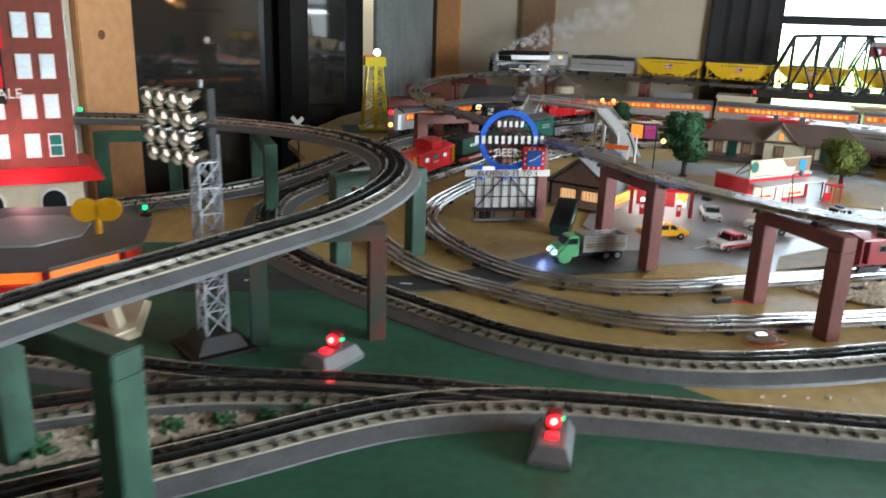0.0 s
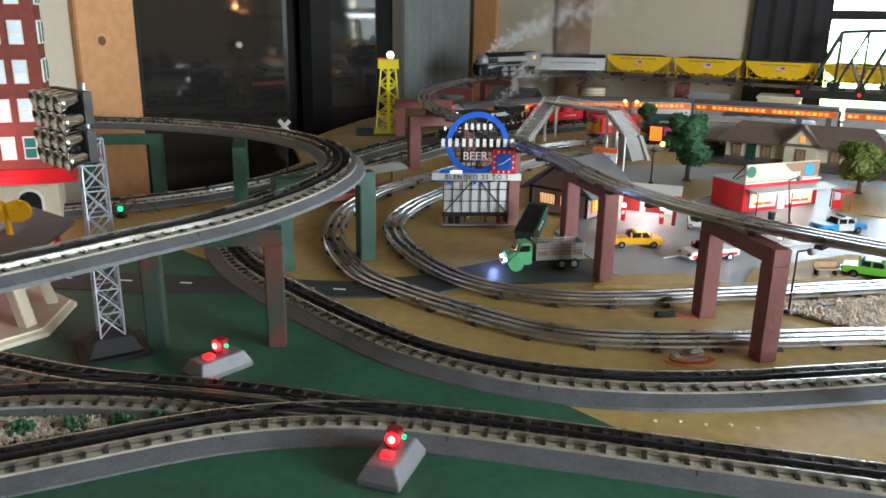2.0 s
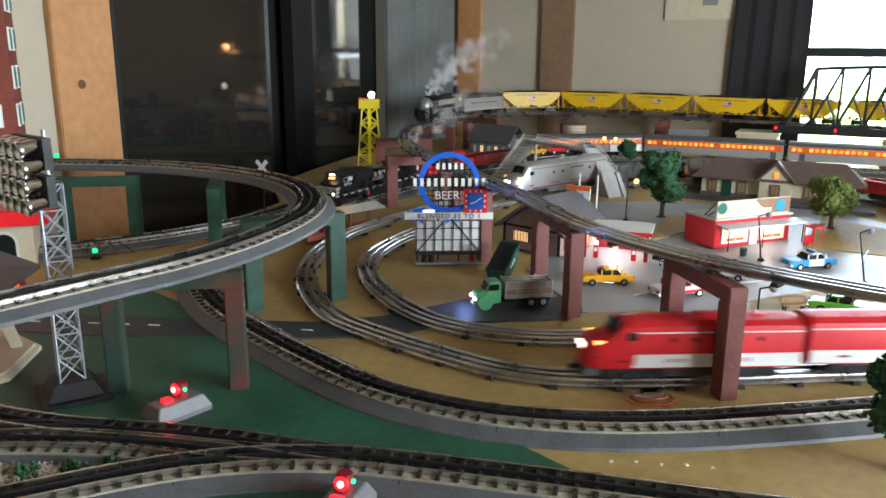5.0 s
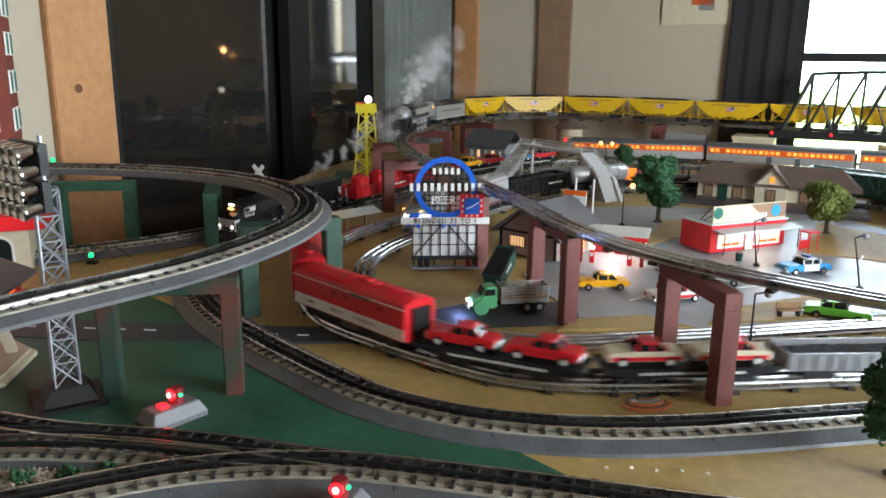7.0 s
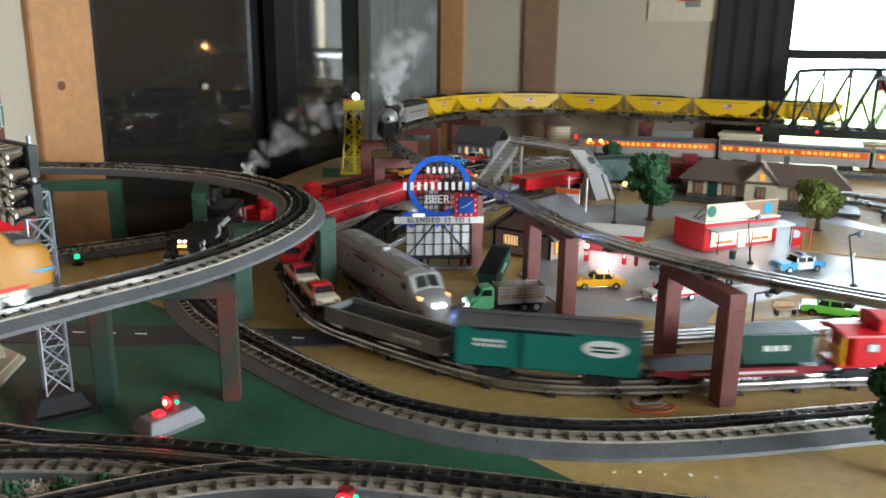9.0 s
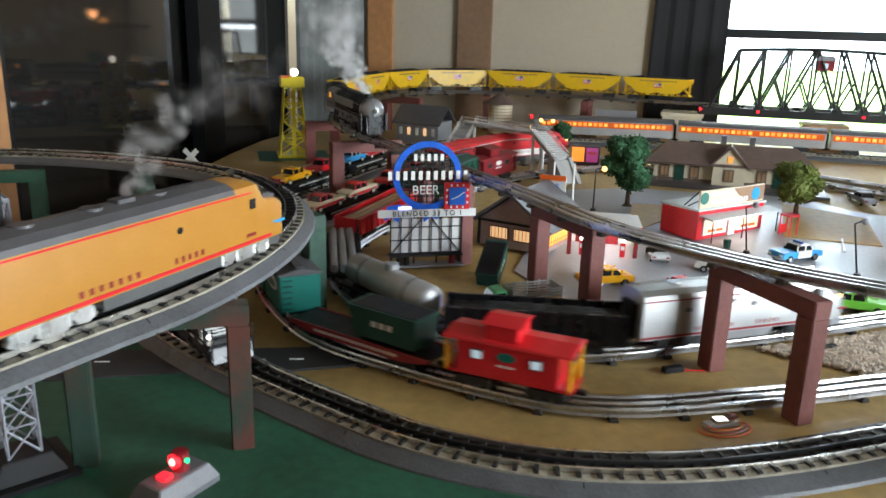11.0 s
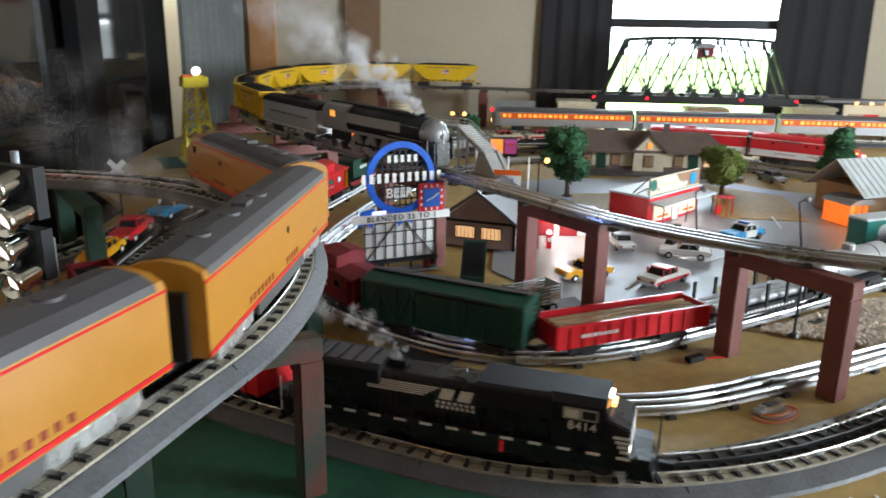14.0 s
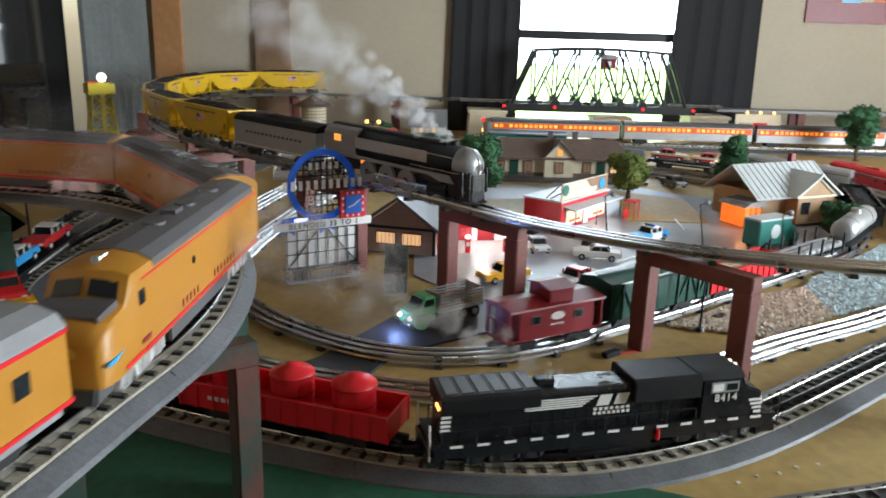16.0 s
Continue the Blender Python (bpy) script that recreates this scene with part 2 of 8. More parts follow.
def text_part(name, words, size, m, material, parent, depth=0.0006, spread=1.0):
    cu = bpy.data.curves.new(name, "FONT")
    cu.body, cu.size, cu.extrude, cu.space_character = words, size, depth, spread
    cu.align_x, cu.align_y = "CENTER", "CENTER"
    tmp = new(name, cu)
    me = bpy.data.meshes.new_from_object(tmp.evaluated_get(bpy.context.evaluated_depsgraph_get()))
    bpy.data.objects.remove(tmp)
    bpy.data.curves.remove(cu)
    me.materials.clear()
    me.materials.append(material)
    ob = new(name, me)
    ob.parent, ob.matrix_basis = parent, m
    return ob


def ground_z(x, y):
    k = min(1, max(0, (y - 1.3) / 1.1))
    return 0.055 * k * k * (3 - 2 * k)


def on_ground(x, y, turn=0.0, lift=0.0):
    return pose(x, y, ground_z(x, y) + lift, 0, 0, turn)


# ---- paths of the tracks ----
class Line:
    """A smooth line through points, by arc length."""

    def __init__(self, pts, closed=False):
        p = [np.array(q, float) for q in pts]
        n = len(p)
        get = (lambda i: p[i % n]) if closed else (lambda i: p[i] if 0 <= i < n else (2 * p[0] - p[1] if i < 0 else 2 * p[-1] - p[-2]))
        out = []
        for i in range(n if closed else n - 1):
            a, b, c, d = get(i - 1), get(i), get(i + 1), get(i + 2)
            t1 = np.linalg.norm(b - a) ** 0.5 + 1e-9
            t2 = t1 + np.linalg.norm(c - b) ** 0.5
            t3 = t2 + np.linalg.norm(d - c) ** 0.5
            for t in np.linspace(t1, t2, 24, endpoint=False):
                a1 = (t1 - t) / t1 * a + t / t1 * b
                a2 = (t2 - t) / (t2 - t1) * b + (t - t1) / (t2 - t1) * c
                a3 = (t3 - t) / (t3 - t2) * c + (t - t2) / (t3 - t2) * d
                b1 = (t2 - t) / t2 * a1 + t / t2 * a2
                b2 = (t3 - t) / (t3 - t1) * a2 + (t - t1) / (t3 - t1) * a3
                out.append((t2 - t) / (t2 - t1) * b1 + (t - t1) / (t2 - t1) * b2)
        out.append(p[0] if closed else p[-1])
        self.p = np.array(out)
        self.closed = closed
        # ease the bends
        for _ in range(6):
            q = self.p.copy()
            if closed:
                core = self.p[:-1]
                q[:-1] = (np.roll(core, 1, 0) + 2 * core + np.roll(core, -1, 0)) / 4
                q[-1] = q[0]
            else:
                q[1:-1] = (self.p[:-2] + 2 * self.p[1:-1] + self.p[2:]) / 4
            self.p = q
        self.s = np.concatenate([[0], np.cumsum(np.linalg.norm(np.diff(self.p, axis=0), axis=1))])
        self.length = self.s[-1]

    def at(self, s):
        if self.closed:
            s = s % self.length
        elif s < 0 or s > self.length:
            i, j, o = (0, 1, 0.0) if s < 0 else (-1, -2, self.length)
            d = self.p[j] - self.p[i]
            d = d / np.linalg.norm(d) * (1 if s > 0 else -1) * -1
            return Vector(self.p[i] + d * abs(s - o) * (1 if s > 0 else 1)) if s > 0 else Vector(self.p[0] - (self.p[1] - self.p[0]) / np.linalg.norm(self.p[1] - self.p[0]) * abs(s))
        return Vector([np.interp(s, self.s, self.p[:, k]) for k in range(3)])

    def way(self, s):
        d = self.at(s + 0.004) - self.at(s - 0.004)
        return d.normalized()

    def near(self, x, y):
        return float(self.s[np.argmin((self.p[:, 0] - x) ** 2 + (self.p[:, 1] - y) ** 2)])

    def frame_at(self, s, side=0.0, lift=0.0):
        d = self.way(s)
        m = Matrix.Translation(self.at(s)) @ Matrix.Rotation(math.atan2(d.y, d.x), 4, "Z")
        return m @ Matrix.Translation((0, side, lift))


def flat(pts, lift=0.0):
    return [(x, y, ground_z(x, y) + lift) for x, y in pts]


# z of every line is the rail top
LINE_A = Line(flat([(0.75, 3.30), (0.50, 3.02), (0.22, 2.75), (0.02, 2.45), (-0.13, 2.15), (-0.300, 1.87), (-0.375, 1.70), (-0.364, 1.545), (-0.315, 1.413), (-0.234, 1.294), (-0.122, 1.180), (0.008, 1.068), (0.08, 1.012), (0.155, 0.972), (0.238, 0.945), (0.31, 0.936), (0.38, 0.936), (0.45, 0.944), (0.54, 0.963), (0.72, 1.014), (0.95, 1.08), (1.6, 1.27), (2.4, 1.5)], 0.022))
LINE_B = Line(flat([(0.97, 1.18), (0.73, 1.141), (0.62, 1.116), (0.51, 1.096), (0.43, 1.083), (0.353, 1.077), (0.275, 1.090), (0.19, 1.132), (0.08, 1.203), (-0.03, 1.292), (-0.094, 1.395), (-0.141, 1.506), (-0.159, 1.612), (-0.145, 1.74), (-0.1, 1.85), (0.05, 2.07), (0.25, 2.36), (0.48, 2.60), (0.74, 2.67), (1.02, 2.57), (1.27, 2.41), (1.45, 2.23), (1.62, 2.05), (1.74, 1.83), (1.71, 1.60), (1.57, 1.42), (1.28, 1.27)], 0.017), True)
LINE_C = Line(flat([(1.0, 1.42), (1.30, 1.525), (1.50, 1.67), (1.585, 1.82), (1.53, 1.99), (1.39, 2.14), (1.22, 2.32), (1.0, 2.45), (0.78, 2.50), (0.58, 2.45), (0.35, 2.28), (0.15, 2.02), (0.015, 1.8), (-0.025, 1.7), (-0.036, 1.61), (-0.013, 1.52), (0.04, 1.415), (0.09, 1.345), (0.145, 1.29), (0.21, 1.254), (0.302, 1.236), (0.41, 1.248), (0.485, 1.27), (0.56, 1.29), (0.675, 1.322), (0.85, 1.376)], 0.017), True)
LINE_D = Line([(-0.56, 0.28, 0.19), (-0.47, 0.45, 0.19), (-0.38, 0.6215, 0.19), (-0.335, 0.7, 0.19), (-0.286, 0.775, 0.19), (-0.22, 0.882, 0.19), (-0.155, 0.989, 0.19), (-0.11, 1.113, 0.19), (-0.087, 1.245, 0.19), (-0.09, 1.37, 0.19), (-0.125, 1.5, 0.19), (-0.195, 1.62, 0.19), (-0.305, 1.725, 0.19), (-0.465, 1.808, 0.19), (-0.62, 1.848, 0.19), (-0.82, 1.85, 0.19), (-1.1, 1.8, 0.19)])
LINE_F = Line([(2.1, 2.91, 0.205), (1.97, 2.965, 0.205), (1.27, 3.24, 0.205), (0.9, 3.39, 0.208), (0.60, 3.49, 0.21), (0.36, 3.52, 0.21), (0.15, 3.42, 0.209), (0.0, 3.18, 0.208), (-0.08, 2.9, 0.207), (-0.112, 2.65, 0.206), (-0.09, 2.42, 0.205), (-0.03, 2.2, 0.203), (0.08, 1.94, 0.2), (0.19, 1.72, 0.196), (0.30, 1.50, 0.19), (0.38, 1.335, 0.183), (0.464, 1.222, 0.179), (0.555, 1.133, 0.176), (0.63, 1.072, 0.176), (0.72, 1.01, 0.176), (0.95, 0.88, 0.176), (1.5, 0.6, 0.176)])
LINE_G = Line(flat([(-1.15, 1.42), (-0.95, 1.50), (-0.73, 1.62), (-0.53, 1.75), (-0.39, 1.90), (-0.30, 2.08), (-0.16, 2.40), (0.0, 2.68), (0.2, 2.92), (0.48, 3.08), (0.85, 3.07), (1.25, 2.93), (1.8, 2.72), (2.6, 2.40)], 0.022))
LINE_E = Line(flat([(-0.75, 0.42), (-0.45, 0.555), (-0.248, 0.668), (-0.19, 0.703), (-0.127, 0.742), (-0.06, 0.776), (0.02, 0.800), (0.108, 0.810), (0.177, 0.806), (0.3, 0.793), (0.415, 0.779), (0.59, 0.758), (0.9, 0.72), (1.5, 0.64)], 0.022))
LINE_E2 = Line(flat([(-0.85, 0.93), (-0.6, 0.90), (-0.391, 0.866), (-0.302, 0.848), (-0.222, 0.839), (-0.127, 0.838), (-0.032, 0.832), (0.06, 0.818), (0.14, 0.809)], 0.022))
LINE_E3 = Line(flat([(-0.75, 0.60), (-0.5, 0.725), (-0.38, 0.775), (-0.29, 0.802), (-0.2, 0.812), (-0.12, 0.812), (-0.04, 0.806), (0.06, 0.806)], 0.022))


def profile_mesh(bm, line, outline, s0, s1, step=0.03):
    n = max(2, int((s1 - s0) / step))
    secs = []
    for i in range(n + 1):
        m = line.frame_at(s0 + (s1 - s0) * i / n)
        secs.append([m @ Vector((0, y, z)) for y, z in outline])
    return add_sweep(bm, secs, caps=not line.closed)


def rail_outline(side, w, h, top=0.0):
    return [(side - w / 2, top - h), (side + w / 2, top - h), (side + w / 2, top - 0.0008), (side + w / 4, top), (side - w / 4, top), (side - w / 2, top - 0.0008)]


TIE_MESH = mesh_of("tie", add_prism(bmesh.new(), [(-0.003, 0), (0.003, 0), (0.0022, 0.0032), (-0.0022, 0.0032)], -0.0265, 0.0265), TIE)
TIE_FLAT = mesh_of("tie", add_prism(bmesh.new(), [(-0.006, 0), (0.006, 0), (0.004, 0.006), (-0.004, 0.006)], -0.024, 0.024), TUBE_TIE)


def roadbed_track(name, line, label, s0=None, s1=None, lower=0.0, w=0.050):
    s0, s1 = 0 if s0 is None else s0, line.length if s1 is None else s1
    root = thing(name, label, "toy track", group="toy railway tracks")
    if lower:
        root.location.z = -lower
    part("roadbed", profile_mesh(bmesh.new(), line, [(-w, -0.022), (w, -0.022), (w - 0.002, -0.018), (0.030, -0.0095), (-0.030, -0.0095), (-w + 0.002, -0.018)], s0, s1), ROADBED, root, "grey plastic roadbed")
    part("bed_middle", profile_mesh(bmesh.new(), line, [(-0.0170, -0.0096), (0.0170, -0.0096), (0.0170, -0.0072), (-0.0170, -0.0072)], s0, s1), TIE, root)
    for a, c in ((-0.0285, -0.0172), (0.0172, 0.0285)):
        part("bed_edge", profile_mesh(bmesh.new(), line, [(a, -0.0096), (c, -0.0096), (c, -0.0070), (a, -0.0070)], s0, s1), BED_TOP, root)
    for side, material in ((-0.0165, RAIL), (0.0165, RAIL), (0, RAIL_DARK)):
        part("rail", profile_mesh(bmesh.new(), line, rail_outline(side, 0.0026, 0.006), s0, s1, 0.015), material, root)
    for i in range(int((s1 - s0) / 0.0205)):
        ob = new("tie", TIE_MESH)
        ob.parent, ob.matrix_basis = root, line.frame_at(s0 + (i + 0.5) * 0.0205, 0, -0.0078)
    # joints between sections
    for i in range(1, int((s1 - s0) / 0.254) + 1):
        m = line.frame_at(s0 + i * 0.254)
        bm = bmesh.new()
        add_sweep(bm, [[m @ Vector((x, y, z)) for y, z in ((-w - 0.0005, -0.0219), (-0.0306, -0.0090), (-0.0306, -0.012), (-w + 0.0005, -0.0222))] for x in (-0.0006, 0.0006)])
        part("joint", bm, BLACK, root)
    return root


def tube_track(name, line, label, pitch=0.085, s0=None, s1=None):
    s0, s1 = 0 if s0 is None else s0, line.length if s1 is None else s1
    root = thing(name, label, "toy track", group="toy railway tracks")
    for side in (-0.0165, 0.0165, 0):
        part("rail", profile_mesh(bmesh.new(), line, [(side - 0.004, -0.011), (side + 0.004, -0.011), (side + 0.0014, -0.0085), (side + 0.0030, -0.0028), (side + 0.0016, -0.0003), (side - 0.0016, -0.0003), (side - 0.0030, -0.0028), (side - 0.0014, -0.0085)], s0, s1, 0.015), TUBE, root, smooth=False)
    n = int((s1 - s0) / pitch)
    for i in range(n):
        ob = new("tie", TIE_FLAT)
        ob.parent, ob.matrix_basis = root, line.frame_at(s0 + (i + 0.5) * (s1 - s0) / n, 0, -0.0166)
    return root


# ---- room ----
FLOOR_Z, CEIL_Z = -0.85, 1.75
WL, WD = 4.3, 6.4


def wall_with_hole(name, a, b, z0, z1, hole, thick, label, material=PLASTER, flip=1):
    """A wall from a to b (room plan), thick to its outside, with one hole (s0, s1, z0, z1) along it."""
    a, b = Vector((*a, 0)), Vector((*b, 0))
    d = (b - a).normalized()
    n = Vector((-d.y, d.x, 0)) * flip
    ln = (b - a).length
    bm = bmesh.new()
    m = Matrix((( d.x, n.x, 0, a.x), (d.y, n.y, 0, a.y), (0, 0, 1, 0), (0, 0, 0, 1)))
    spans = [(0, ln, z0, z1)] if not hole else [(0, hole[0], z0, z1), (hole[1], ln, z0, z1), (hole[0], hole[1], z0, hole[2]), (hole[0], hole[1], hole[3], z1)]
    for s0, s1, q0, q1 in spans:
        add_box(bm, ((s0 + s1) / 2, thick / 2, (q0 + q1) / 2), (s1 - s0, thick, q1 - q0), ROOM @ m)
    return structure(name, bm, material, label)


WIN = (1.55, 2.42, 0.04, 1.35)  # back window along the back wall
DOOR_A, DOOR_B = 0.25, 1.985  # glass door along the left wall, from the corner
wall_with_hole("wall_back", (0, 0), (WL, 0), FLOOR_Z, CEIL_Z, WIN, 0.12, "cream plaster wall with a bright window")
wall_with_hole("wall_left", (0, 0), (0, -WD), FLOOR_Z, CEIL_Z, (DOOR_A, DOOR_B, FLOOR_Z + 0.02, CEIL_Z - 0.05), 0.12, "cream plaster wall round a glass door", flip=-1)
RWIN = (1.98, 3.52, 0.06, 1.30)
wall_with_hole("wall_right", (WL, 0), (WL, -WD), FLOOR_Z, CEIL_Z, RWIN, 0.12, "cream plaster wall")
wall_with_hole("wall_behind", (-0.1, -WD), (WL + 0.1, -WD), FLOOR_Z, CEIL_Z, None, 0.12, "cream plaster wall", flip=-1)
structure("floor", box((WL / 2, -WD / 2, FLOOR_Z - 0.05), (WL + 0.4, WD + 0.4, 0.1), ROOM), FLOOR_WOOD, "brown floor below the layout table")
structure("ceiling", box((WL / 2, -WD / 2, CEIL_Z + 0.05), (WL + 0.4, WD + 0.4, 0.1), ROOM), CEIL, "plain unseen ceiling, dark to cut bounced light")

# glass door in the left wall: panes coloured near-black for darkness beyond, black frame
door = tagged(new("door_1"), "dark glass patio door with black frame", kind="structure")
for s0, s1, deep, ajar in ((0.60, 1.06, 0.10, -18), (1.02, 2.10, 0.24, -17)):
    leaf = ROOM @ pose(-deep, -(s0 + s1) / 2, 0.45, 0, 0, ajar)
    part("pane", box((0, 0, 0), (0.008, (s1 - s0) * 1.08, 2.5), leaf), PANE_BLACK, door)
for s, wide in ((DOOR_A + 0.02, 0.055), (1.10, 0.12), (DOOR_B - 0.02, 0.055)):
    part("frame", box((-0.045, -s, 0.45), (0.05, wide, 2.55), ROOM), BLACK, door)
# black sheet painted in for the darkness behind the panes
structure("backdrop_night", box((-0.9, -1.3, 0.4), (0.02, 4.6, 4.0), ROOM), BLACK, "black sheet standing for the darkness beyond the glass door")
# pine boards
for name, y0, y1, material in (("trim_1", 1.988, 2.172, PINE), ):
    structure(name, box((0.012, -(y0 + y1) / 2, 0.45), (0.024, y1 - y0, 2.6), ROOM), material, "vertical pine board beside the glass door", bevel=0.003)
KNOT = mat("pine_knot", (0.13, 0.05, 0.02), 0.6, vary=0.3, scale=60)
for s, z, r in ((2.10, 0.365, 0.012), (2.05, 0.62, 0.010), (2.12, 0.16, 0.008)):
    k = structure("trim_knot", cyl((0.0236, 0, 0), (0.0246, 0, 0), r, seg=14), KNOT, "dark round knot in the pine board")
    k.matrix_basis = ROOM @ pose(0, -s, z)
structure("trim_2", box((0.145, -0.012, 0.45), (0.12, 0.024, 2.6), ROOM), PINE, "vertical pine board near the corner", bevel=0.003)
structure("trim_3", box((0.59, -0.012, 0.45), (0.155, 0.024, 2.6), ROOM), BROWN_TRIM, "vertical brown board on the wall", bevel=0.003)

# table
def lay_sheet(name, poly_u, poly_v, material, label, lift=0.0, thick=0.018, edge=None):
    """A sheet over the ground, gridded in room axes; edge gives its near-wall side."""
    bm = bmesh.new()
    grid = []
    for v in poly_v:
        row = []
        for u in poly_u:
            p = ROOM @ Vector((u if edge is None else edge(v) + (u - poly_u[0]) * (poly_u[-1] - edge(v)) / (poly_u[-1] - poly_u[0]), v, 0))
            row.append(bm.verts.new((p.x, p.y, ground_z(p.x, p.y) + lift)))
        grid.append(row)
    for r0, r1 in zip(grid, grid[1:]):
        for i in range(len(r0) - 1):
            bm.faces.new((r0[i], r0[i + 1], r1[i + 1], r1[i]))
    ex = bmesh.ops.extrude_face_region(bm, geom=bm.faces[:])
    for v in ex["geom"]:
        if isinstance(v, bmesh.types.BMVert):
            v.co.z -= thick
    return structure(name, bm, material, label)


def table_edge(v):
    """The table stops short of the glass door, just beyond the outermost track."""
    return float(np.interp(v, [-4.2, -2.62, -2.555, -2.365, -2.165, -2.0, -1.82, -1.64, -1.29, -1.0, -0.03], [0.03, 0.03, 0.083, 0.235, 0.38, 0.445, 0.44, 0.265, 0.166, 0.1, 0.03]))


table_top = lay_sheet("table_top", np.linspace(0.03, 3.9, 46), np.linspace(-0.03, -4.2, 120), SAND, "sand-painted plywood layout table", edge=table_edge)


def ground_patch(name, outline, material, label, lift=0.002, n=26):
    """A painted or laid patch on the table, in world plan, following its rise."""
    bm = bmesh.new()
    vs = [bm.verts.new((x, y, 0)) for x, y in outline]
    bm.faces.new(vs)
    ymin, ymax = min(y for _, y in outline), max(y for _, y in outline)
    for k in range(1, n):
        y = ymin + (ymax - ymin) * k / n
        if y > 1.25:
            bmesh.ops.bisect_plane(bm, geom=bm.verts[:] + bm.edges[:] + bm.faces[:], plane_co=(0, y, 0), plane_no=(0, 1, 0))
    ex = bmesh.ops.extrude_face_region(bm, geom=bm.faces[:])
    for v in ex["geom"]:
        if isinstance(v, bmesh.types.BMVert):
            v.co.z = lift
    for v in bm.verts:
        v.co.z += ground_z(v.co.x, v.co.y)
    return structure(name, bm, material, label)


lawn = ground_patch("lawn", [(0.50, 0.76), (0.36, 0.835), (0.27, 0.912), (0.151, 0.99), (0.0, 1.06), (-0.12, 1.16), (-0.22, 1.27), (-0.45, 1.43), (-1.1, 1.38), (-1.1, 0.30), (0.5, 0.2), (1.2, 0.2), (1.2, 0.5)], GREEN_FELT, "green-painted table area in front of the tracks")
road = ground_patch("road", [(-0.9, 1.17), (-0.6, 1.165), (-0.369, 1.164), (-0.205, 1.188), (-0.10, 1.19), (0.02, 1.215), (0.10, 1.24), (0.16, 1.30), (0.40, 1.355), (0.40, 1.47), (0.20, 1.44), (0.05, 1.32), (-0.05, 1.275), (-0.166, 1.268), (-0.42, 1.257), (-0.9, 1.25)], ASPHALT, "black asphalt road with dashed centre line", 0.0035)
plaza = ground_patch("pavement", [(0.40, 1.39), (0.60, 1.34), (0.72, 1.40), (1.15, 1.53), (1.45, 1.62), (1.35, 1.95), (1.2, 2.05), (1.05, 2.3), (0.9, 2.2), (0.7, 2.25), (0.45, 2.2), (0.40, 1.9), (0.30, 1.62)], STREET, "grey street mat of the toy town", 0.003)

roadbed_track("roadbed_track", LINE_A, "grey roadbed toy track curving round the layout")
roadbed_track("roadbed_track", LINE_G, "grey roadbed toy track along the glass door")
roadbed_track("roadbed_track", LINE_E, "grey roadbed toy track along the table edge")
roadbed_track("roadbed_track", LINE_E2, "grey roadbed branch track with a switch", lower=0.0006)
roadbed_track("roadbed_track", LINE_E3, "grey roadbed curved branch track", lower=0.0012)
tube_track("tubular_track", LINE_B, "three-rail tinplate toy track, outer loop")
tube_track("tubular_track", LINE_C, "three-rail tinplate toy track, inner loop")
roadbed_track("elevated_track", LINE_D, "elevated grey roadbed toy track on wooden portals", w=0.044)
tube_track("elevated_tubular_track", LINE_F, "elevated three-rail tinplate track on red portals")

# ---- portals under the raised tracks ----
def portal(line, s, wide, thick, material, label, beam=0.03, drop=0.0, slim=0.0):
    m = line.frame_at(s)
    top = m.translation.z - drop
    root = thing("trestle_portal", label, "trestle", Matrix.Translation((m.translation.x, m.translation.y, 0)) @ Matrix.Rotation(math.atan2(m[1][0], m[0][0]), 4, "Z"), "trestle portals")
    for side in (-1, 1):
        p = root.matrix_basis @ Vector((0, side * wide / 2, 0))
        z0 = ground_z(p.x, p.y)
        part("post", box((0, side * wide / 2, (z0 + top - beam) / 2), (thick, thick, top - beam - z0)), material, root, bevel=0.0015)
    part("beam", box((0, 0, top - beam / 2), (thick, wide + thick, beam)), material, root, bevel=0.0015)
    return root


for x, y, w in ((0.0, 2.12, 0.15), (-0.1, 2.5, 0.15), (-0.07, 2.95, 0.15), (0.1, 3.35, 0.15), (0.45, 3.51, 0.15), (0.85, 3.41, 0.15)):
    portal(LINE_F, LINE_F.near(x, y), w, 0.030, PIER_RED, "brick-red painted wooden trestle portal", 0.026, 0.017)


def portal_between(p, q, top, thick, material, label, beam=0.022):
    """A portal on two given feet."""
    (x0, y0), (x1, y1) = p, q
    root = thing("trestle_portal", label, "trestle", pose((x0 + x1) / 2, (y0 + y1) / 2, 0, 0, 0, math.degrees(math.atan2(y1 - y0, x1 - x0))), "trestle portals")
    w = math.dist(p, q)
    for s, (x, y) in ((-1, p), (1, q)):
        z0 = ground_z(x, y)
        part("post", box((s * w / 2, 0, (z0 + top - beam) / 2), (thick, thick, top - beam - z0)), material, root, bevel=0.0015)
    part("beam", box((0, 0, top - beam / 2), (w + thick, thick, beam)), material, root, bevel=0.0015)
    return root


DT = 0.19 - 0.022
portal_between((-0.244, 0.969), (-0.090, 1.006), DT, 0.024, PIER_RUST, "worn wooden trestle portal, green over reddish brown")
portal_between((-0.268, 0.585), (-0.418, 0.672), DT, 0.031, PIER_GREEN, "worn dark green wooden trestle portal with rubbed edges")
portal_between((-0.054, 1.412), (-0.184, 1.328), DT, 0.030, PIER_GREEN, "dark green wooden trestle portal")
for p, q in (((-0.372, 1.620), (-0.462, 1.868)), ((-0.770, 1.712), (-0.622, 1.752)), ((-0.40, 0.40), (-0.52, 0.47))):
    portal_between(p, q, DT, 0.028, PIER_GREEN, "dark green wooden trestle portal")
